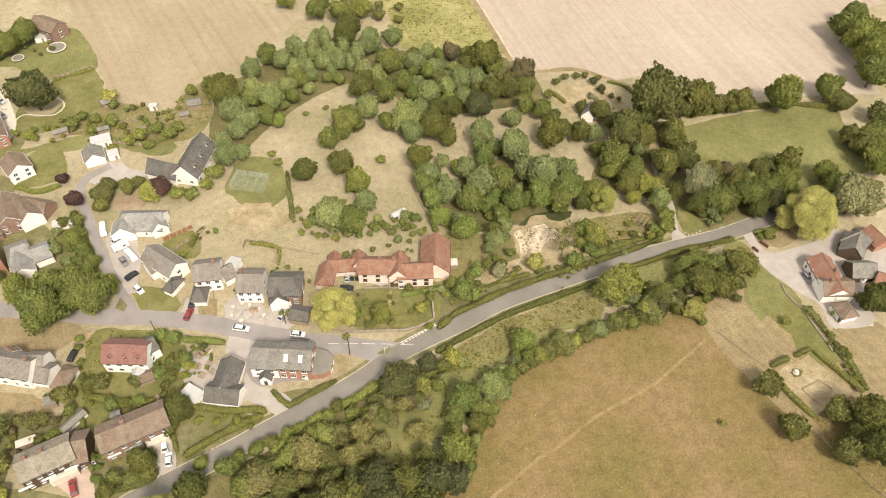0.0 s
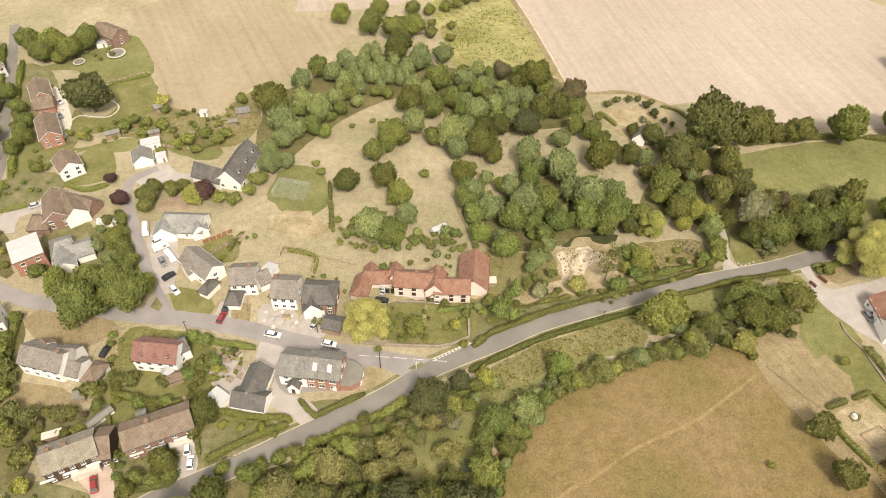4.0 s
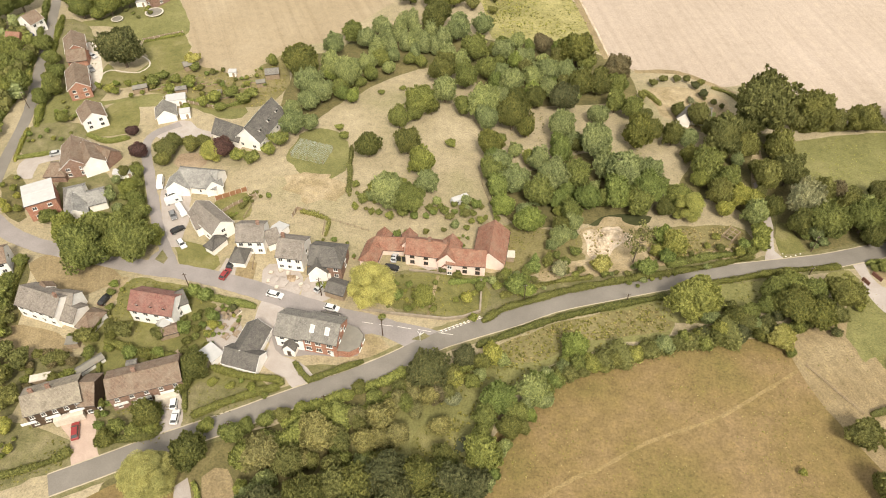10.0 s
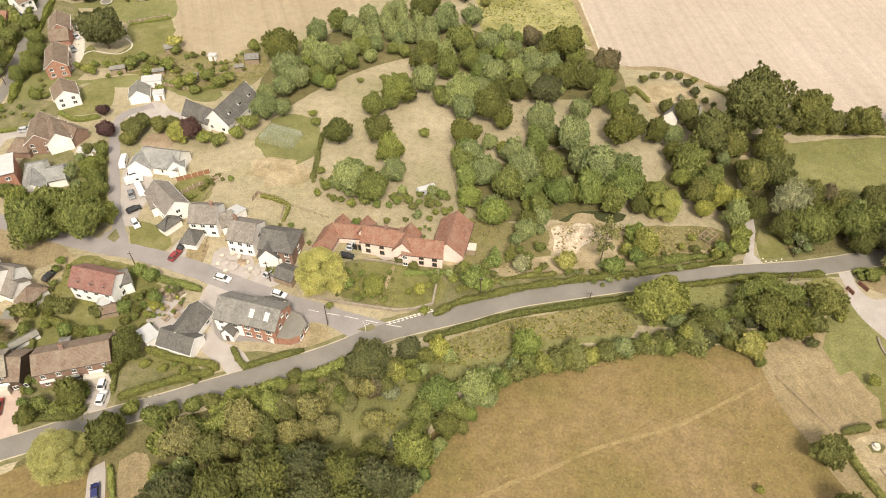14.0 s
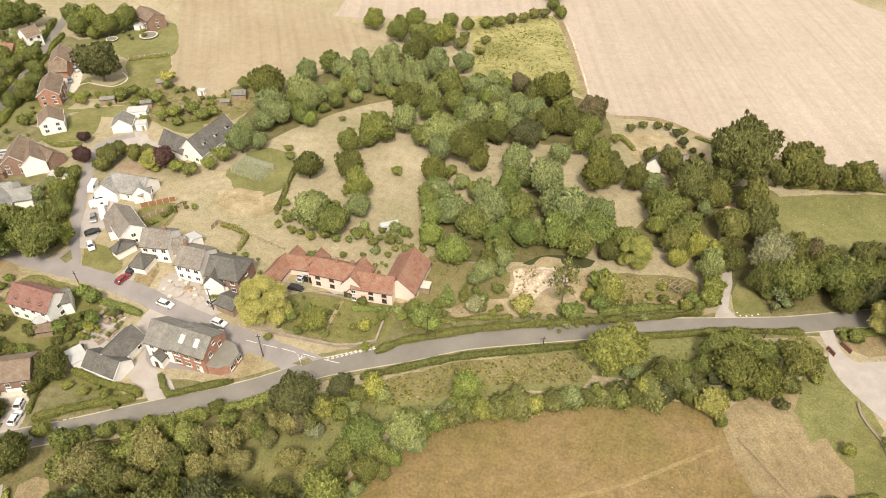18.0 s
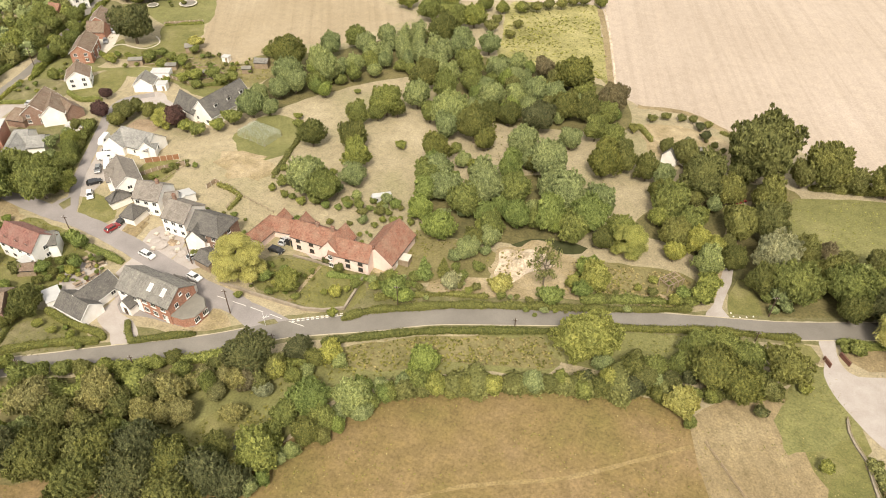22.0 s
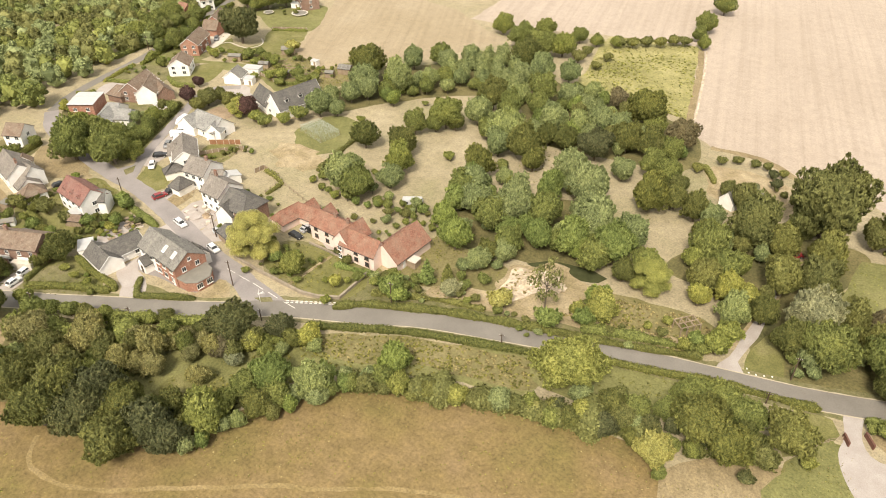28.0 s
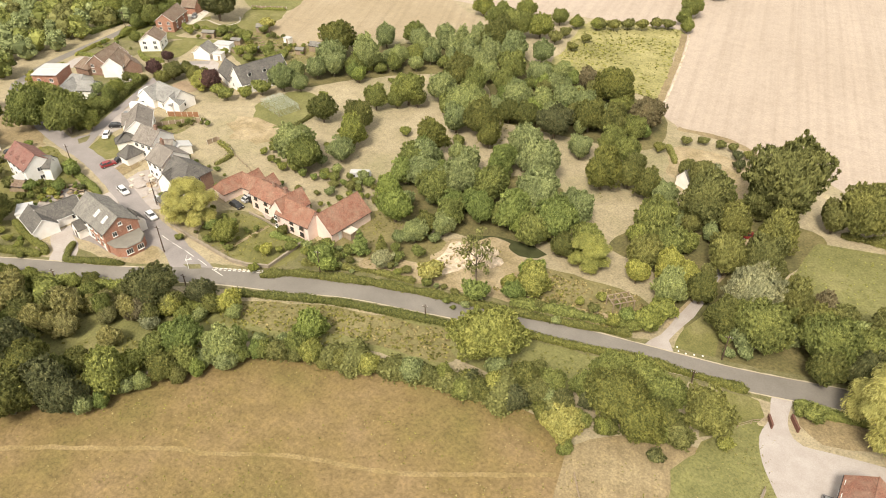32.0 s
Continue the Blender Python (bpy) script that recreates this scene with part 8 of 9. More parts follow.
for tx, ty, tr in ((-39.1, 77.6, 2.0), (-33.5, 65.7, 4.0), (-24.0, 72.9, 2.9), (-29.4, 67.3, 2.4), (-13.8, 89.8, 1.9), (29.5, 101.9, 1.9), (34.8, 103.6, 1.4), (37.3, 106.4, 2.3), (45.3, 110.8, 2.1), (52.6, 114.7, 2.0), (39.3, 110.1, 1.7), (67.0, 128.2, 2.2), (70.2, 123.7, 3.0), (76.6, 123.8, 2.3), (96.6, 137.1, 4.8), (94.5, 130.6, 2.7),):
    tree("round", tx, ty, tr, "olive", lift=0.9, group="streamside trees")
for tx, ty, tr in ((-40.3, 65.7, 4.7), (-29.3, 73.3, 4.6), (-21.8, 79.7, 2.7), (-16.0, 75.6, 2.6), (-11.6, 76.9, 3.1), (-14.7, 83.3, 2.6), (-10.7, 90.5, 2.1), (-12.5, 85.5, 2.9), (-8.9, 83.9, 2.3), (-2.4, 80.9, 2.5),):
    tree("round", tx, ty, tr, "straw", lift=0.9, group="streamside trees")
for tx, ty, tr in ((-23.4, 87.8, 1.9), (5.0, 99.9, 2.6), (13.6, 82.8, 3.2), (83.0, 129.6, 5.9), (88.6, 128.0, 4.4), (84.0, 125.1, 2.2), (91.5, 132.5, 2.9),):
    tree("round", tx, ty, tr, "deep", lift=0.9, group="streamside trees")
for tx, ty, tr in ((-7.4, 93.8, 5.5), (0.6, 100.2, 3.1),):
    tree("round", tx, ty, tr, "dark", lift=0.9, group="streamside trees")
for tx, ty, tr in ((-0.8, 93.8, 2.6), (7.0, 102.5, 2.8), (31.4, 103.9, 2.6), (42.3, 108.9, 2.3), (56.8, 127.1, 6.7), (64.0, 120.0, 2.7), (58.9, 118.3, 2.0),):
    tree("round", tx, ty, tr, "lime", lift=0.9, group="streamside trees")
for tx, ty, tr in ((9.6, 101.6, 2.0), (5.1, 96.4, 1.8), (17.7, 93.1, 4.0), (20.6, 91.5, 2.5), (17.2, 88.3, 2.0), (20.9, 99.5, 1.9), (25.0, 101.8, 2.2), (49.6, 113.0, 2.6), (61.4, 124.0, 2.6), (73.2, 124.0, 2.0),):
    tree("round", tx, ty, tr, "ash", lift=0.9, group="streamside trees")
for tx, ty, tr in ((-4.4, 88.6, 2.9),):
    tree("round", tx, ty, tr, "russet", lift=0.9, group="streamside trees")
for tx, ty, tr in ((-0.5, 88.2, 2.1),):
    tree("round", tx, ty, tr, "silver", lift=0.9, group="streamside trees")
for tx, ty, tr in ((10.4, 89.3, 4.5), (27.2, 108.0, 4.1),):
    tree("round", tx, ty, tr, "bright", lift=0.9, group="streamside trees")
for tx, ty, tr in ((55.8, 116.2, 1.6), (66.4, 120.4, 1.7), (78.4, 119.4, 3.6),):
    tree("round", tx, ty, tr, "yellow", lift=0.9, group="streamside trees")
tree("bush", 101.1, 135.3, 1.5, "lime")
for tx, ty, tr in ((8.2, 74.8, 4.7),):
    tree("round", tx, ty, tr, "oak", group="streamside trees")
for tx, ty, tr in ((6.5, 71.3, 2.7),):
    tree("bush", tx, ty, tr, "yellow")
for tx, ty, tr in ((-55.6, 63.8, 4.6),):
    tree("round", tx, ty, tr, "deep", group="streamside trees")
for tx, ty, tr in ((-20.8, 61.7, 5.2),):
    tree("round", tx, ty, tr, "olive", group="streamside trees")
# nearest trees: darkening towards the lower picture edge is put into their leaf colour
for tx, ty, tr in ((-4.2, 65.7, 5.4), (-16.9, 61.1, 5.2), (0.4, 60.4, 5.1), (-26.8, 56.7, 5.7), (-16.8, 56, 5.6),):
    tree("round", tx, ty, tr, "deep", group="streamside trees")
for tx, ty, tr in ((-11.7, 65.6, 5.7), (3, 66.6, 4.9), (-8, 60, 5.6), (7.9, 67.2, 3.9), (-35.7, 53.9, 5.7),):
    tree("round", tx, ty, tr, "dark", group="streamside trees")
for tx, ty, tr in ((-62.3, 56.9, 5.5),):
    tree("willow", tx, ty, tr, "yellow", beside="beside the road")
# ---- village trees
for tx, ty, tr in ((-108.4, 113.7, 7),):
    tree("round", tx, ty, tr, "oak")
for tx, ty, tr in ((-96.6, 119.7, 6.2), (-109, 123.5, 5.8), (-104.2, 125.4, 4.7), (-119.1, 121.9, 4.4), (-128.5, 127.7, 2.7), (-94.1, 125.1, 3.2), (-102.4, 118.2, 4.2), (-102.7, 130.5, 3.3), (-105.4, 137.6, 3), (-110.7, 143, 3.1), (-101.8, 133.7, 2.6),):
    tree("round", tx, ty, tr, "oak", group="trees by the crossroads")
for tx, ty, tr in ((-145.3, 208.2, 8.1),):
    tree("round", tx, ty, tr, "dark", beside="in a garden")
for tx, ty, tr in ((-123.3, 169.9, 2.3), (-115.9, 160.1, 2.8), (-89, 165.1, 3.9),):
    tree("round", tx, ty, tr, "purple", group="copper-leaved trees")
for tx, ty, tr in ((-27, 116.4, 6.5),):
    tree("willow", tx, ty, tr, "yellow", beside="by the village street")
for tx, ty, tr in ((-13.2, 116.5, 3.3),):
    tree("round", tx, ty, tr, "lime", beside="in a cottage garden")
for tx, ty, tr in ((-1.7, 119.1, 2), (-101.1, 63.2, 2.5), (-143.1, 191.9, 2.3),):
    tree("bush", tx, ty, tr, "lime")
for tx, ty, tr in ((-92.3, 163.5, 3.5),):
    tree("willow", tx, ty, tr, "lime")
for tx, ty, tr in ((-73, 173.6, 3.5), (-75.3, 168.8, 2.9), (-78.9, 164.1, 2.9), (-83.8, 163.9, 2.7),):
    tree("bush", tx, ty, tr, "oak")
for tx, ty, tr in ((-107.3, 162.2, 3.6), (-100.4, 166.2, 3), (-106.4, 157.6, 2.8), (-106.9, 167.6, 2.8), (-97.7, 168.9, 2.6),):
    tree("round", tx, ty, tr, "olive", group="yard hedge trees")
for tx, ty, tr in ((-40.7, 148.8, 1.2), (-38.8, 152.3, 2.3), (-29.6, 146.8, 1.7), (-43.1, 158.5, 1.4), (-37.5, 158, 1.8), (-55.8, 185.2, 1.6), (-53.1, 180.9, 1.8), (-17.3, 183.2, 1.9), (-39.6, 211.8, 1.3), (-46.6, 208, 1.3),):
    tree("bush", tx, ty, tr, "oak")
for tx, ty, tr in ((42.1, 141.8, 4.2),):
    tree("open", tx, ty, tr, "olive", lift=1.6, beside="beside bare soil")
for tx, ty, tr in ((14.6, 133.6, 2.7),):
    tree("cone", tx, ty, tr, "bright")
for tx, ty, tr in ((21.6, 133.4, 2.7),):
    tree("bush", tx, ty, tr, "silver")
for tx, ty, tr in ((33.2, 137.2, 3.1),):
    tree("bush", tx, ty, tr, "yellow")
for tx, ty, tr in ((53, 147.8, 4.1), (48.6, 145.5, 2),):
    tree("round", tx, ty, tr, "lime")
for tx, ty, tr in ((10.7, 125.3, 3.4), (13.2, 123.9, 2.8), (45.3, 137.6, 3.3),):
    tree("bush", tx, ty, tr, "bright")
for tx, ty, tr in ((21.1, 145.1, 3.3),):
    tree("round", tx, ty, tr, "ash", group="trees by the bare ground")
for tx, ty, tr in ((-104, 69.9, 3.5), (-109.3, 73.7, 3.6), (-107.6, 80.7, 3.3), (-100.5, 81.3, 2.6), (-98.3, 82.7, 2.3), (-77.9, 94.1, 2.2), (-86.8, 93.3, 2.6), (-89.8, 92.9, 2.3), (-96, 89.9, 2.6), (-112.9, 81.6, 3),):
    tree("bush", tx, ty, tr, "olive")
for tx, ty, tr in ((-64.3, 85.2, 3.9), (-65.6, 80.8, 2.7), (-69.6, 71.2, 3.5), (-76.3, 64.1, 2.4),):
    tree("round", tx, ty, tr, "deep", group="garden trees")
for tx, ty, tr in ((-72.2, 96.9, 2.2), (-66.3, 101.6, 2.2), (-71, 107.4, 2.6), (-74.8, 108.8, 2.3), (-75.4, 88.5, 1.9), (-82.3, 87.2, 2.2),):
    tree("bush", tx, ty, tr, "bright")
for tx, ty, tr in ((-75.7, 67.7, 2.1), (-71.5, 67.7, 2.2), (-67.9, 69.1, 2), (-92.3, 85.5, 1.9), (-118.7, 85.8, 3.1), (-123, 94.1, 3.5), (-125.7, 99.5, 3.2),):
    tree("bush", tx, ty, tr, "oak")
for tx, ty, tr in ((-65.4, 99.2, 1.7), (-65.9, 96.5, 1.2),):
    tree("bush", tx, ty, tr, "lime")
for tx, ty, tr in ((-10.2, 128.7, 1.3), (-62.4, 105.5, 1.3),):
    tree("bush", tx, ty, tr, "dark")
for tx, ty, tr in ((-23, 109.5, 1.2), (0.6, 113.6, 1.4), (-10.2, 114.6, 1.2), (-16.9, 113.4, 1.2), (0.8, 124.3, 1.6), (5.4, 125.1, 1.6), (7.2, 129.4, 1.9),):
    tree("bush", tx, ty, tr, "oak")
for tx, ty, tr in ((-173.1, 204.8, 3.3), (-181.1, 212.8, 3.6), (-165.9, 196.4, 3.4), (-162.7, 187.4, 3.8), (-163.8, 181.3, 3), (-184.3, 194.5, 5), (-174.4, 185.6, 4.8), (-177.8, 180.9, 5.3), (-182.9, 202.3, 3.8), (-190.3, 205.5, 4.6), (-150.8, 173, 2.2),):
    tree("round", tx, ty, tr, "oak", group="garden trees")
for tx, ty, tr in ((-209.5, 232, 7.3), (-206.8, 239, 6.2), (-179.2, 238.4, 5.4), (-177.4, 244.7, 6), (-169.1, 242.6, 5.4), (-165.4, 250.3, 5.4), (-189, 246.8, 5), (-172.8, 238.8, 3.2),):
    tree("round", tx, ty, tr, "oak", group="roadside trees")
for tx, ty, tr in ((-130, 199, 2.7), (-127.4, 202.7, 2.3), (-122.5, 201.7, 2.3), (-116.5, 200.7, 2.7), (-122, 195.7, 2.2), (-118.4, 210.1, 2.1), (-103.3, 192.2, 3), (-98.6, 196.5, 3), (-93.4, 194, 3), (-106.8, 190.2, 2.6), (-99.8, 188.4, 2.1), (-91.8, 198, 2.6), (-111.6, 186.4, 1.9),):
    tree("bush", tx, ty, tr, "oak")
for tx, ty, tr in ((-120.9, 213.7, 3.3),):
    tree("bush", tx, ty, tr, "yellow")
for tx, ty, tr in ((-85.6, 222.5, 3.2), (-91.5, 219.7, 2.3),):
    tree("round", tx, ty, tr, "oak", group="garden trees")
for tx, ty, tr in ((67.1, 226.6, 2), (64.5, 231.6, 1.8),):
    tree("bush", tx, ty, tr, "dark")
# ---- the wood west of the upper road
far_wood(((-303, 150, 2.6), (-300, 152, 2.7), (-281, 165, 2.5), (-279, 168, 3.3), (-272, 173, 2.7), (-267, 175, 3.2), (-262, 176, 3.4), (-230, 202, 3.3), (-224, 210, 2.8), (-218, 219, 2.8), (-214, 221, 2.6), (-211, 223, 2.6), (-199, 228, 3), (-285, 152, 3.3), (-273, 158, 2.9), (-272, 162, 3.1), (-266, 164, 2.8), (-261, 166, 3.7), (-246, 183, 3), (-218, 205, 2.8), (-206, 216, 2.9), (-274, 141, 4.1), (-273, 144, 4.1), (-267, 150, 3.7), (-263, 159, 2.8), (-252, 163, 3.4), (-248, 167, 3.9), (-235, 173, 3.8), (-236, 177, 3.1), (-229, 183, 3.3), (-228, 187, 2.9), (-210, 199, 3),), "oak")
far_wood(((-194, 209, 3.5), (-190, 216, 2.8), (-200, 197, 3), (-194, 199, 3.2), (-192, 203, 2.9), (-252, 138, 4), (-251, 142, 3.3), (-244, 144, 3.8), (-238, 146, 4.2), (-209, 171, 3.8), (-206, 179, 3.3), (-197, 179, 4.2), (-187, 190, 3.4), (-237, 136, 3.6), (-207, 163, 3.4), (-201, 165, 4.4), (-190, 171, 4.2), (-184, 178, 4.2), (-217, 137, 4.6), (-213, 140, 4.7), (-211, 143, 3.7), (-205, 147, 4.5), (-196, 158, 4), (-223, 122, 3.9), (-205, 132, 5), (-195, 143, 3.9), (-170, 161, 4.9), (-200, 117, 5.7), (-197, 126, 4.5), (-179, 142, 4), (-170, 145, 4.5), (-189, 111, 6.2),), "oak")
far_wood(((-186, 121, 4.5), (-180, 109, 5), (-168, 117, 5.6), (-162, 122, 5.6), (-155, 125, 5.7),), "oak")
# paler crowns: distance haze painted into the leaf colour
far_wood(((-257, 185, 3), (-257, 188, 2.6), (-249, 188, 3), (-242, 196, 2.4), (-223, 214, 2.8), (-218, 214, 3.1), (-203, 227, 3), (-286, 149, 3.5), (-277, 157, 3.5), (-250, 180, 2.9), (-240, 183, 3.1), (-238, 191, 2.9), (-231, 192, 3.1), (-228, 194, 3.1), (-226, 197, 2.8), (-222, 199, 3), (-215, 208, 3.4), (-202, 218, 2.4), (-263, 156, 3.4), (-241, 168, 3.9), (-242, 172, 3.4), (-202, 205, 3.7), (-200, 209, 3.1), (-194, 213, 2.5), (-271, 138, 3.5), (-263, 140, 3.9), (-263, 144, 3.5), (-253, 149, 4.2), (-247, 155, 3.9), (-210, 187, 3.6), (-260, 136, 3.4), (-230, 152, 4.4),), "ash")
far_wood(((-220, 161, 3.9), (-219, 165, 3.1), (-191, 186, 4.1), (-241, 133, 4.1), (-236, 140, 3.8), (-228, 142, 3.4), (-219, 153, 3.6), (-210, 159, 3.6), (-193, 177, 3.1), (-178, 180, 4.5), (-174, 183, 4.2), (-227, 130, 4.1), (-219, 132, 5.1), (-199, 154, 4.1), (-178, 166, 4.6), (-213, 129, 3.9), (-204, 137, 4.1), (-196, 139, 4.7), (-187, 146, 5.1), (-180, 155, 3.8), (-189, 129, 4.7), (-180, 137, 4.8), (-165, 149, 4.3), (-178, 123, 5.3), (-170, 133, 4.2), (-165, 137, 4.8), (-160, 110, 4.8),), "ash")
far_wood(((-296, 153, 3.2), (-290, 155, 3.4), (-288, 157, 3.3), (-287, 161, 3.7), (-281, 162, 3.2), (-275, 171, 3.2), (-262, 179, 2.8), (-260, 181, 2.7), (-248, 191, 2.5), (-243, 194, 3), (-242, 200, 2.5), (-238, 202, 2.6), (-230, 205, 3), (-228, 207, 2.7), (-208, 225, 2.8), (-290, 146, 3.2), (-284, 156, 2.9), (-260, 168, 3.7), (-260, 172, 2.8), (-256, 175, 2.6), (-251, 176, 3.6), (-238, 186, 3.5), (-219, 201, 3.4), (-213, 212, 2.5), (-209, 213, 2.7), (-198, 219, 3), (-195, 221, 2.6), (-270, 147, 3.9), (-264, 153, 3.8), (-253, 161, 3.1), (-230, 178, 3.9), (-221, 188, 3.4),), "olive")
far_wood(((-217, 190, 3.3), (-215, 193, 3.9), (-211, 196, 2.9), (-205, 201, 2.7), (-258, 146, 3.9), (-254, 154, 3.1), (-243, 158, 4.3), (-241, 161, 3.3), (-237, 164, 3.7), (-232, 166, 3.1), (-232, 171, 3.2), (-230, 174, 3), (-225, 177, 2.9), (-220, 179, 3.1), (-213, 180, 3.7), (-209, 183, 3.5), (-204, 190, 3.1), (-202, 193, 3.3), (-187, 204, 3.1), (-183, 207, 3), (-236, 150, 4), (-232, 157, 3.2), (-223, 158, 4.1), (-217, 170, 3.2), (-206, 174, 3.5), (-195, 184, 3.8), (-183, 193, 3.6), (-181, 196, 3.9), (-242, 128, 4.7), (-223, 145, 4.1), (-221, 149, 3.5), (-213, 155, 3.8),), "olive")
far_wood(((-196, 167, 3.9), (-232, 126, 4), (-204, 151, 3.6), (-190, 161, 3.7), (-184, 164, 4.4), (-176, 172, 4), (-174, 176, 4), (-217, 125, 4), (-186, 151, 4.3), (-175, 158, 4.9), (-201, 122, 4.8), (-182, 133, 5.6), (-191, 116, 4.4), (-172, 128, 5.3), (-174, 113, 4.7), (-163, 104, 6.3),), "olive")
# ---- far hedgerow trees
for tx, ty, tr in ((-64.6, 282.9, 4.5), (-50, 275, 5.7), (-38.6, 270.7, 6), (-48.1, 290.1, 4.5), (-31.5, 275.6, 5.1), (-33.3, 292.7, 3.4), (-25.9, 293.7, 2.9), (-19.1, 297.6, 2.4), (5.5, 323.9, 3.5), (4, 334.5, 4.7), (10, 317, 2.9), (1.7, 362.2, 5),):
    tree("round", tx, ty, tr, "oak", group="far hedgerow trees")
for tx, ty, tr in ((-18.4, 298.7, 2.9), (-13.4, 301.2, 2.9), (-9.6, 305.8, 2.9), (-4.4, 307.6, 2.9), (-1.2, 313.4, 3), (2.8, 315.1, 3), (-23.8, 282.3, 2.8), (-15, 282.5, 2.3), (-14.6, 271.8, 2.2), (-23.6, 274, 3.2),):
    tree("bush", tx, ty, tr, "olive")
# ---- hedges
hedge([(3.1, 113.3), (7.9, 118.3), (14.4, 122.1), (23.4, 127.2), (32.6, 131.4), (41.9, 135.2), (52.8, 139.5), (65.3, 144.7), (75.8, 149.7)], 1.6, 1.5, "deep", wild=0.25)
hedge([(2.6, 105.3), (12.3, 111.7), (22.3, 117.8), (34.2, 123.4), (46.2, 128.6), (51.6, 130.7)], 1.5, 1.3, "deep", wild=0.25)
hedge([(53.0, 131.4), (57.1, 135.1), (67.9, 139.2), (80.5, 144.3), (91.5, 147.8), (99.5, 150.0)], 1.5, 1.3, "deep", wild=0.25)
hedge([(-39.0, 75.4), (-33.8, 80.8), (-26.8, 85.6), (-17.6, 91.3), (-12.8, 95.2)], 2.2, 1.6, "oak", wild=0.4)
hedge([(-60.5, 73.9), (-51.8, 80.3), (-42.7, 85.2)], 2.0, 1.5, "deep", wild=0.12)
hedge([(-41.5, 92.8), (-38.9, 90.2), (-36.2, 88.1), (-30.3, 92.2), (-24.5, 95.9)], 1.4, 1.2, "deep", soft=False)
hedge([(-79.9, 109.2), (-68.1, 108.4), (-57, 107.6)], 2.0, 1.4, "oak", wild=0.12)
hedge([(-91, 90.2), (-78.1, 88.2), (-71.2, 89.2)], 2.0, 1.7, "deep", wild=0.15)
hedge([(-61.5, 87.5), (-53.1, 86.6), (-44.1, 86.9), (-42.2, 85.9)], 1.7, 1.5, "deep", wild=0.12)
hedge([(-138.8, 167.4), (-130.5, 165.2), (-124, 168.5)], 1.4, 1.6, "oak")
hedge([(-154.9, 150.6), (-158.1, 159.7), (-160.1, 167)], 1, 1.2, "lime")
hedge([(-155.3, 151.9), (-149, 154.7), (-142.8, 157.9)], 1, 1.3, "oak")
hedge([(-184.1, 208.4), (-177.3, 194.2), (-174.4, 182.2)], 1.2, 1.8, "lime")
hedge([(-127.1, 112.3), (-124.4, 102.3), (-121.8, 94.9), (-118.7, 88)], 1.6, 2, "deep")
for tx, ty, tr in ((45.5, 222.1, 2), (49.8, 230.8, 1.8), (53.6, 234.4, 1.8), (58.2, 235.2, 1.8), (61.9, 235.2, 1.8), (66.7, 233.8, 1.8),):
    tree("bush", tx, ty, tr, "olive")
hedge([(46, 226.7), (49.9, 222.1), (52.2, 219)], 1.4, 1.6, "olive")
hedge([(70.8, 233.3), (76.6, 230.8), (80.1, 226.1)], 1, 1, "olive", wild=0.3)
hedge([(113.2, 123.7), (116.2, 117.6), (118.5, 109.8), (120.6, 102.3), (121.8, 95.2)], 1.6, 1.2, "olive", wild=0.4)
hedge([(108, 151.1), (114.1, 153.9), (118.4, 156.1)], 1.1, 1.1, "oak")
for tx, ty, tr in ((110.4, 150.6, 2.3), (108.5, 150.7, 1.4),):
    tree("bush", tx, ty, tr, "oak")
hedge([(106.9, 152.7), (114.1, 154.6), (119.2, 156)], 1.2, 1.4, "oak")
hedge([(-48.6, 168.8), (-46.3, 163.7), (-44.7, 155.9), (-49.5, 177.5)], 1, 1, "olive", wild=0.4)
hedge([(-172.2, 165.8), (-174.8, 180.1), (-179.1, 197.3), (-192.1, 227.6), (-202.2, 249)], 2, 2.2, "oak", wild=0.35)
hedge([(-158.2, 168.5), (-166, 187.2), (-176.8, 209.7), (-188.5, 237.6)], 1.6, 1.8, "oak", wild=0.35)
hedge([(-97.1, 121.8), (-98.9, 128.4), (-104.4, 137.1), (-111.2, 148.8), (-115.6, 156.3)], 2.2, 2.2, "deep", wild=0.4)
hedge([(-8, 125), (1.9, 127.8), (11.1, 130.5), (15.1, 130.5)], 1.4, 1, "bright", wild=0.3)
hedge([(6.7, 122.6), (14.2, 126.8), (21.7, 130.8), (31.1, 134.0)], 1.2, 1, "olive", wild=0.4)
hedge([(51.3, 142.0), (60.9, 146.2), (73.7, 151.2)], 2, 1.6, "oak", wild=0.4)
hedge([(-98.5, 51.5), (-92.2, 54.5), (-86.2, 58.3), (-83.6, 61.1)], 1.6, 1.3, "deep", wild=0.35)
hedge([(-78.3, 63.1), (-74.5, 65.2), (-67.4, 67.8), (-66.4, 70.2)], 1.6, 1.6, "deep", wild=0.3)
hedge([(-90.3, 86), (-87.1, 79.9), (-84.5, 73.9), (-81.9, 69.8)], 1, 1.4, "deep")
hedge([(-70.6, 87.8), (-65.9, 82), (-62.4, 74.7)], 1, 1.3, "deep")
hedge([(-80.1, 96.8), (-71.3, 96.5)], 1, 1.2, "deep")
for tx, ty, tr in ((-12.6, 67.1, 3.9),):
    tree("round", tx, ty, tr, "olive", group="streamside trees")
for tx, ty, tr in ((-4.2, 65.8, 4.4), (0.6, 68.6, 3.9), (0.2, 61.5, 3.6), (0.2, 72.8, 3.2),):
    tree("round", tx, ty, tr, "deep", group="streamside trees")
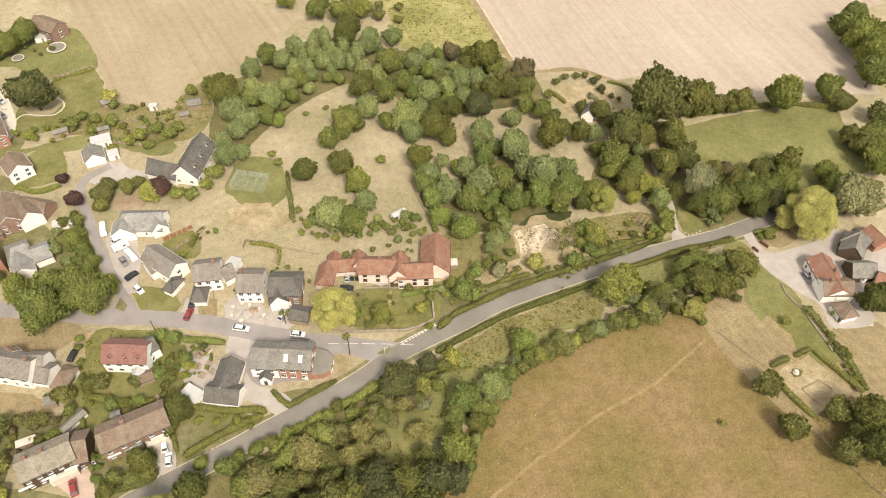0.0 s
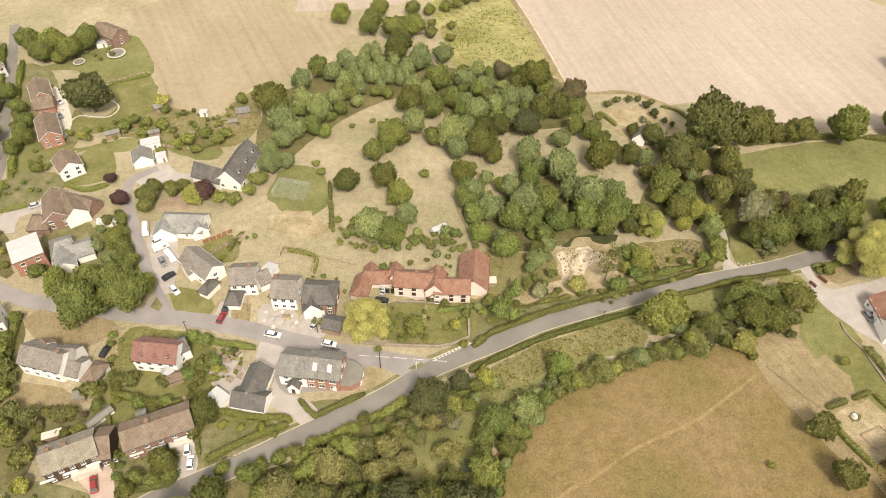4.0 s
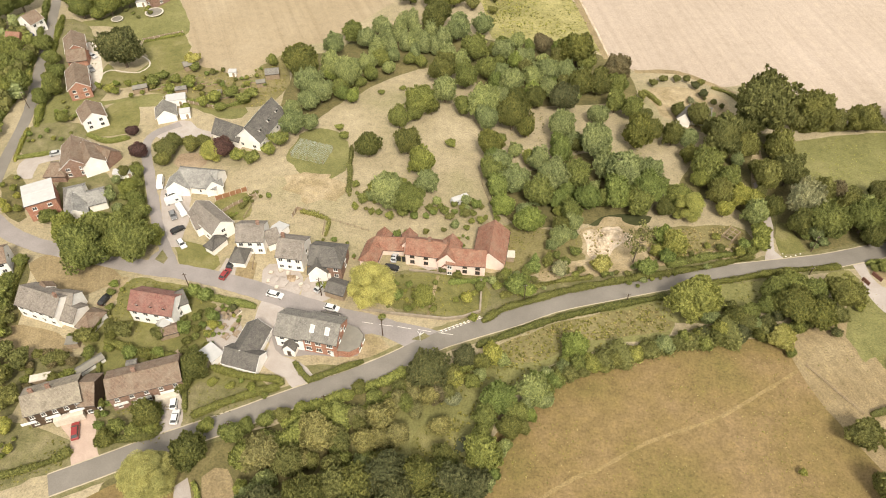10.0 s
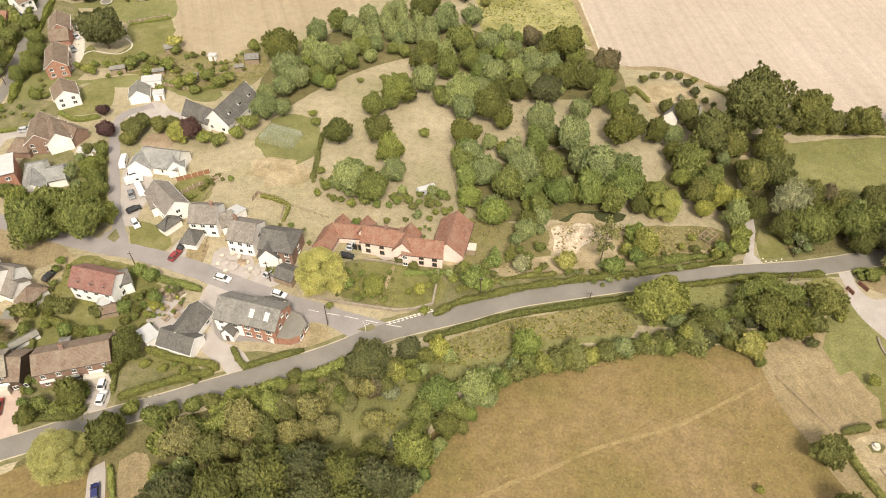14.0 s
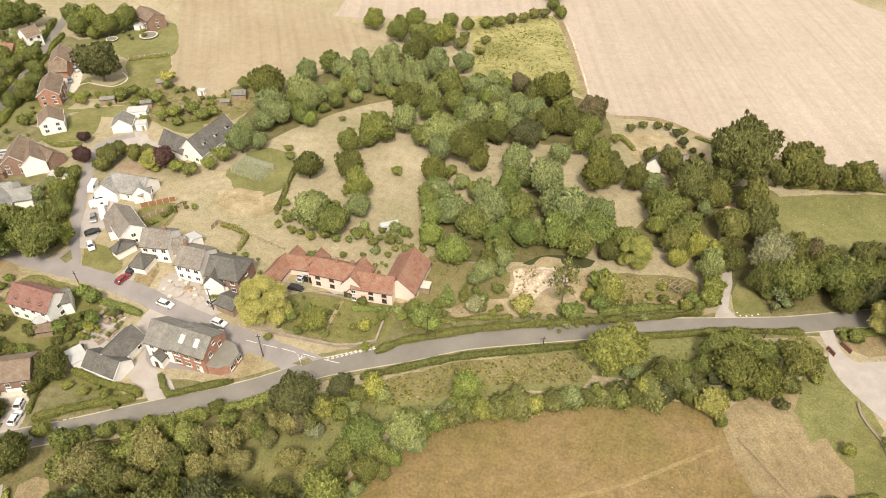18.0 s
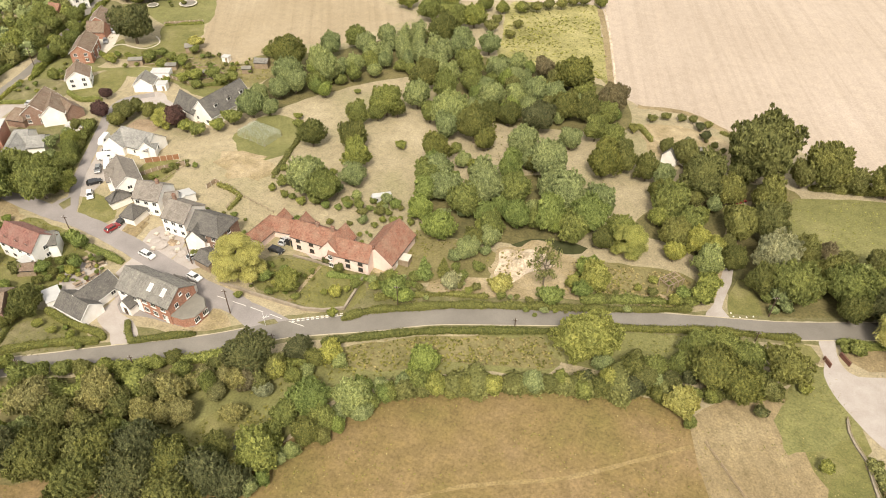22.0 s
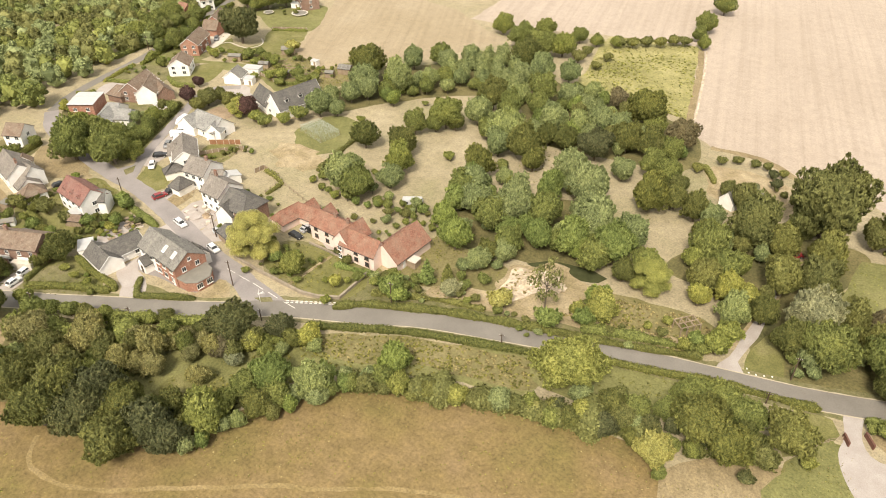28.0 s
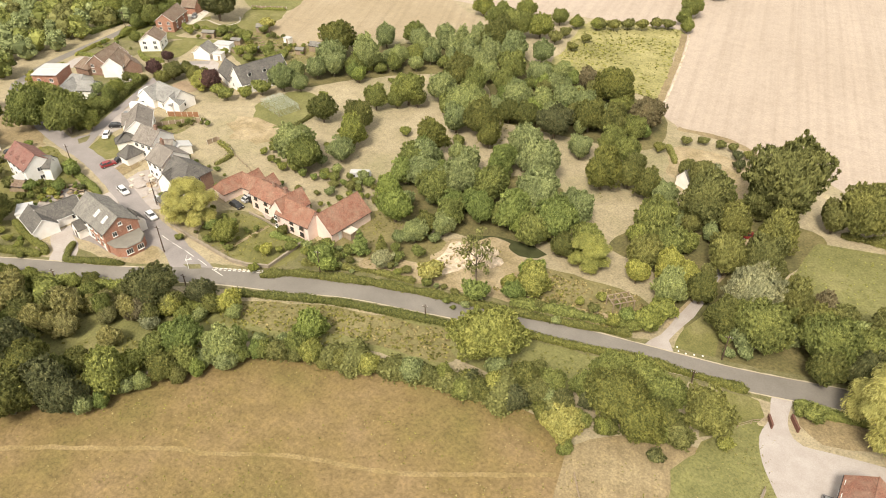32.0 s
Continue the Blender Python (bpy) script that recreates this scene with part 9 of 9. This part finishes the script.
# ---- planters and tables in the yard beside the low hall
def planter(x, y, turn, long):
    ob = base("planter", x, y, turn)
    boxed("trough", 0, 0, 0, long, 0.8, 0.45, M["stone"], ob, "pale stone trough", bevel=0.04)
    boxed("soil", 0, 0, 0.45, long - 0.2, 0.6, 0.03, M["bark"], ob, "dark soil")
    return tagged(ob, "long pale stone planter standing in a yard", "planter", "planters in the yard")


def picnic_table(x, y, turn):
    ob = base("picnic_table", x, y, turn)
    for v in (-0.3, 0.0, 0.3):
        boxed("table_board", 0, v, 0.72, 1.9, 0.26, 0.05, M["wood"], ob)
    for v in (-0.85, 0.85):
        boxed("bench_board", 0, v, 0.42, 1.9, 0.28, 0.05, M["wood"], ob)
    for u in (-0.65, 0.65):
        boxed("cross_beam", u, 0, 0.36, 0.09, 1.9, 0.06, M["wood"], ob)
        for v in (-0.5, 0.5):
            boxed("leg", u, v, 0, 0.09, 0.12, 0.72, M["wood"], ob)
    return tagged(ob, "weathered wooden picnic table with fixed benches", "table", "tables in the yard")


for px, py, long in ((-66.4, 105.6, 2.6), (-64.6, 105.2, 2.8), (-62.8, 105.0, 2.6), (-61.0, 104.7, 2.4)):
    planter(px, py, 62, long)
for px, py, turn in ((-62.9, 99.8, 68), (-60.0, 100.6, 74), (-61.2, 97.0, 70), (-58.6, 98.2, 66)):
    picnic_table(px, py, turn)
# ---- garden shrubs
hedge([(22.5, 99.4), (28.6, 103.6), (35.5, 107.0), (43.0, 110.6), (51.5, 114.2), (60.0, 117.6), (68.0, 120.8), (75.5, 123.0)], 5.0, 2.6, "olive", wild=0.75, label="overgrown olive green hedgerow along a meadow", density=1.6)
hedge([(-47.0, 66.5), (-38.5, 71.0), (-30.0, 76.4), (-21.0, 82.4), (-12.5, 89.0), (-5.0, 94.6), (2.5, 99.6)], 4.0, 2.4, "oak", wild=0.7, label="overgrown green bank of shrubs beside the road", density=1.6)
shrubbery([(-45, 64), (-33, 70), (-22, 77), (-12, 86), (-4, 93), (3, 97), (4, 93), (-8, 86), (-14, 76), (-10, 68), (-6, 64), (-20, 56), (-42, 56)], 62, 1.7, 3.3, ("straw", "olive", "oak", "straw", "ash"), 60, form="small", group="undergrowth by the stream")
shrubbery([(10, 68), (16, 82), (21, 95), (30, 103), (27, 105), (17, 96), (12, 84), (10, 74)], 20, 1.6, 2.8, ("oak", "bright", "ash", "olive"), 61, form="small", group="undergrowth by the stream")
shrubbery([(52, 116), (66, 124), (80, 132), (92, 136), (96, 131), (84, 124), (70, 119), (56, 114)], 26, 1.6, 2.8, ("oak", "deep", "deep", "dark"), 62, form="small", group="undergrowth by the stream")
thicket([(-19.2, 245.3), (-5.8, 245.6), (16.2, 247.5), (35.9, 241), (42, 223.6), (30, 214.5), (-2.3, 212.2), (-15.2, 224.3)], 34, 2, 3.4, ('oak', 'ash', 'bright', 'olive'), 31)
thicket([(-5.6, 188.8), (19.2, 190.2), (39.7, 185), (41.3, 163.8), (14.4, 151.7), (2.1, 154.4)], 22, 1.8, 3.2, ('oak', 'ash', 'bright'), 32)
thicket([(53.2, 202.3), (82.7, 213.9), (92.9, 194.3), (79.1, 170.4), (66.2, 178.6), (54.5, 190.5)], 14, 1.8, 3, ('oak', 'olive', 'ash'), 33)
thicket([(-76.5, 206.1), (-64, 223.3), (-47.8, 230.1), (-30.7, 233.1), (-56.1, 209.7), (-65.6, 190.9)], 14, 1.8, 3, ('oak', 'ash', 'bright'), 34)
thicket([(89.4, 172.2), (118.9, 179.9), (114.7, 162.2), (90.3, 157.9)], 14, 1.8, 3, ('oak', 'olive', 'ash'), 35)
shrubbery([(-99.4, 93.9), (-89.1, 93.8), (-75.9, 89), (-70.3, 88.3), (-74.5, 85.8), (-89.4, 86.7), (-96, 89)], 9, 1, 1.9, ('oak', 'deep', 'olive'), 1, joined=True)
shrubbery([(-113.6, 79.1), (-108.5, 83.4), (-96.3, 83.8), (-90.7, 84.7), (-92.9, 77.7), (-100.3, 74.8), (-105.3, 70.7), (-107.6, 67.3)], 18, 1, 2.2, ('oak', 'olive', 'russet', 'silver'), 2, joined=True)
shrubbery([(-75.4, 103.7), (-68.2, 107.9), (-66.6, 97.8), (-67.4, 90.5), (-75.3, 94.4), (-76.1, 99.8)], 8, 0.8, 1.5, ('bright', 'oak', 'deep'), 3)
shrubbery([(-65.5, 82.4), (-62, 84.7), (-47.4, 84.8), (-47.7, 81.5), (-56.3, 77.7)], 3, 0.8, 1.4, ('oak', 'lime', 'bright'), 4)
shrubbery([(-153.5, 196.1), (-130.5, 203.9), (-99.1, 196.8), (-93.2, 192.7), (-123.1, 192.6), (-142.3, 187.4)], 22, 0.9, 1.8, ('oak', 'olive', 'bright'), 5, joined=True)
shrubbery([(-176.9, 211.1), (-172, 208), (-161.1, 187.6), (-161.4, 180.6), (-167.1, 186.5)], 8, 1.2, 2.2, ('oak', 'olive'), 6, joined=True)
shrubbery([(-121.1, 148.3), (-112.6, 152.6), (-98.4, 124.9), (-112.1, 134.4)], 14, 1.4, 2.6, ('oak', 'olive', 'ash'), 7, joined=True)
shrubbery([(-152.2, 140.2), (-148.5, 143.5), (-138.5, 127.3), (-144.9, 128.6)], 7, 1, 1.8, ('oak', 'lime'), 8, joined=True)
shrubbery([(-24.4, 122.6), (0.5, 126.9), (1.7, 117.2), (-16.3, 114)], 16, 0.5, 1.1, ('oak', 'bright', 'olive', 'lime'), 9)
shrubbery([(1.8, 129.3), (15.8, 132.8), (31.5, 135.5), (22.3, 129.7), (7.4, 121.1)], 12, 0.7, 1.6, ('oak', 'olive', 'ash'), 10)
shrubbery([(-126.8, 94.8), (-127.6, 106.7), (-126.8, 111.1), (-119.4, 96.1), (-114.1, 82.4), (-112.5, 72.7)], 14, 1.2, 2.4, ('oak', 'olive'), 11, joined=True)
shrubbery([(44.4, 149.9), (70.9, 156.8), (76.4, 149.9), (53.7, 142.6)], 12, 0.8, 1.8, ('olive', 'oak', 'lime'), 13, joined=True)
shrubbery([(114.3, 126.3), (119.1, 120.1), (120.1, 104.5), (123, 95.5), (119.1, 93.7), (116.5, 108.2)], 14, 0.6, 1.4, ('olive', 'russet', 'oak'), 14, joined=True)
shrubbery([(89.6, 159.6), (88.2, 167.1), (95.2, 164.3), (96.4, 155.3), (92.5, 154)], 6, 1.2, 2, ('ash', 'oak'), 20, joined=True)
shrubbery([(-41.4, 151.3), (-33.4, 163.8), (-20.9, 165.9), (-14.8, 151.4), (-29.6, 146.4)], 10, 1, 2, ('oak', 'ash'), 21)
shrubbery([(-160.3, 166.2), (-144.8, 172.1), (-141.7, 166.4), (-153.7, 155.3)], 8, 0.6, 1.2, ('oak', 'bright', 'lime'), 16, joined=True)
shrubbery([(-45.6, 153.6), (-39.2, 157.4), (-31.3, 146.1), (-40, 145.8)], 8, 0.8, 1.5, ('oak', 'olive'), 17)
shrubbery([(-20.1, 151.8), (-5.3, 158.1), (-1.1, 152.6), (-12.8, 149.4), (-22.6, 146.4)], 14, 1, 2, ('ash', 'oak', 'bright'), 18, joined=True)
shrubbery([(18, 147.6), (27.8, 151.7), (28.2, 140.3), (18.8, 134.4)], 6, 1.2, 2.2, ('ash', 'oak'), 19, joined=True)
shrubbery([(-30.8, 122.5), (-18.7, 126.1), (-14.8, 114.3), (-23.6, 111.8)], 9, 0.5, 1.2, ('oak', 'bright', 'lime', 'olive'), 23)
shrubbery([(-100.3, 106.3), (-95.1, 109.2), (-92.5, 100.7), (-92.7, 93.2), (-95.1, 94.6)], 8, 0.7, 1.5, ('oak', 'bright', 'olive'), 24)
shrubbery([(-73.1, 96.6), (-64.4, 98.1), (-61.9, 88), (-66.9, 83.8)], 5, 0.7, 1.4, ('oak', 'deep', 'olive', 'silver'), 25)
shrubbery([(-69.5, 107.1), (-61.7, 107.7), (-56.6, 106.6), (-59.9, 102.6), (-67, 104.8)], 7, 0.4, 0.9, ('bright', 'lime', 'yellow', 'oak'), 26)
shrubbery([(-66.5, 101.5), (-61.5, 98.6), (-62, 94.1), (-65.5, 96.1)], 6, 0.4, 0.9, ('yellow', 'lime', 'bright'), 27)
shrubbery([(-57.9, 85.4), (-46.3, 85.8), (-44.3, 82.1), (-52, 77.7)], 4, 0.5, 1.0, ('bright', 'oak', 'lime'), 28)
shrubbery([(-85.3, 77.4), (-79.4, 72.9), (-76.2, 63.9), (-77.5, 62.2), (-81.4, 68.8)], 7, 0.7, 1.4, ('oak', 'bright'), 29)
shrubbery([(-71.7, 73.5), (-70.3, 80), (-65.9, 67.1), (-69.2, 65.1)], 8, 0.8, 1.6, ('oak', 'bright', 'olive'), 30)
shrubbery([(-105.4, 61.7), (-102.8, 64.3), (-97.7, 63), (-96.5, 52.1), (-98.2, 50.5)], 8, 0.7, 1.6, ('oak', 'olive', 'lime'), 41, joined=True)
shrubbery([(-60.2, 131.6), (-51.1, 135.5), (-37.9, 137.8), (-37.1, 134.5), (-49.8, 131.1)], 8, 0.5, 1, ('oak', 'bright', 'olive'), 42)
shrubbery([(-30.2, 141.5), (-7, 145.6), (-4.3, 150.8), (-0.7, 149.1), (-4.9, 142.4), (-27.6, 137.3)], 10, 0.6, 1.3, ('oak', 'bright', 'ash', 'olive'), 43)
shrubbery([(-79.1, 137.7), (-75, 148.5), (-76.9, 156.1), (-67.6, 153.7), (-68.2, 139.6), (-73.2, 134)], 8, 0.5, 1.2, ('oak', 'olive', 'bright'), 44)
shrubbery([(53.9, 218.7), (58.3, 226.5), (72.2, 225.4), (75.2, 215.8), (65.3, 212.4), (55.7, 214)], 9, 0.7, 1.5, ('oak', 'silver', 'olive', 'ash'), 45, joined=True)
shrubbery([(-162.1, 187.4), (-154.4, 183.6), (-145.6, 173.5), (-158.2, 169.7), (-163.4, 180.3)], 8, 0.7, 1.5, ('oak', 'bright', 'olive'), 46, joined=True)
shrubbery([(-168.2, 252.3), (-153.8, 259.8), (-138.2, 239.1), (-146.9, 228.9), (-159.7, 235.3)], 7, 0.6, 1.3, ('oak', 'olive', 'lime'), 47, joined=True)
shrubbery([(-124.8, 216.4), (-99.4, 209.4), (-94.2, 219.8), (-87.9, 207.7), (-104.4, 199.4), (-117.7, 202.5)], 12, 0.6, 1.4, ('oak', 'olive', 'bright', 'lime'), 48, joined=True)
shrubbery([(23.4, 139.5), (31.4, 138.7), (45.8, 141.6), (50.4, 139.4), (31.5, 133.4), (22.2, 130.7)], 9, 0.7, 1.6, ('ash', 'olive', 'oak', 'lime'), 49, joined=True)
shrubbery([(-14.5, 139.6), (-3.4, 143.8), (-6, 138.8), (-12.3, 136.6)], 4, 0.4, 0.8, ('oak', 'bright'), 50)
for tx, ty, tr in ((77.4, 153.3, 3.2), (78.2, 157.8, 3.1), (75.4, 151, 1.7),):
    tree("bush", tx, ty, tr, "oak")
for tx, ty, tr in ((73.2, 152.6, 2.1), (50.4, 151.8, 3.4), (51.2, 143.1, 2.7),):
    tree("bush", tx, ty, tr, "bright")
shrubbery([(-18.1, 148.5), (-9.9, 158.7), (-3.4, 158.5), (2.4, 150.9), (-3.3, 143.1)], 13, 0.8, 1.6, ('ash', 'oak', 'olive'), 51)
shrubbery([(39.2, 133), (52.2, 140), (63.3, 144.6), (63.3, 142.3), (52.7, 137.1), (40.8, 130.9)], 9, 0.6, 1.2, ('oak', 'ash', 'olive'), 52)
shrubbery([(-119.1, 205.9), (-97.5, 204.2), (-92.4, 214.4), (-85.2, 206.4), (-95, 197.5), (-114.5, 197.6)], 12, 0.5, 1.1, ('oak', 'bright', 'olive', 'lime'), 53)
hedge([(-122.6, 191.8), (-111.7, 191.3), (-100.7, 190.5), (-92, 195.5)], 1, 1.2, "oak", wild=0.3)
hedge([(-151.6, 173.3), (-147.5, 177.3), (-144.8, 181.1)], 1, 1.1, "oak", wild=0.25)
hedge([(-147.1, 225.6), (-140.2, 230.2), (-134.1, 233.9)], 0.8, 0.8, "oak", wild=0.4)
for tx, ty, tr in ((-143.2, 191.9, 1.8),):
    tree("bush", tx, ty, tr, "yellow")
hedge([(97.9, 212.1), (115.6, 217.2), (127.2, 219), (141.2, 220.9), (156.6, 220)], 1.8, 1.8, "olive", wild=0.5)
for run in ([(96.4, 101.2), (98.6, 95.4), (101.2, 90.9), (104.3, 86.8)], [(97.2, 102.4), (103.2, 105.2)], [(105.0, 105.8), (110.4, 108.4)], [(111.2, 107.6), (116.0, 101.0), (120.4, 94.6)]):
    hedge(run, 1.5, 1.5, "olive", soft=False, label="clipped olive green hedge round a worn pen", wild=0.12)
hedge([(-56.7, 144.5), (-51.8, 144.1), (-47, 142.6)], 0.7, 1, "olive", wild=0.4)
hedge([(-47, 142.6), (-46.5, 139.5), (-46.3, 136.2)], 0.7, 1, "olive", wild=0.4)
hedge([(-74.3, 143.2), (-73.7, 148.2), (-72.4, 150.9)], 0.7, 0.9, "olive", wild=0.4)
for tx, ty, tr in ((-20.8, 117.3, 2), (-13, 132.8, 1.5),):
    tree("bush", tx, ty, tr, "bright")
for tx, ty, tr in ((-5.5, 127.2, 1.6),):
    tree("bush", tx, ty, tr, "deep")
for tx, ty, tr in ((18.4, 136.7, 2.1),):
    tree("cone", tx, ty, tr, "deep")
for tx, ty, tr in ((-39.5, 117, 1.8), (-42.3, 117, 1.2),):
    tree("bush", tx, ty, tr, "oak")
hedge([(-53.4, 58.8), (-50.6, 55.3), (-47.1, 49.9)], 0.9, 1.2, "oak", wild=0.25)
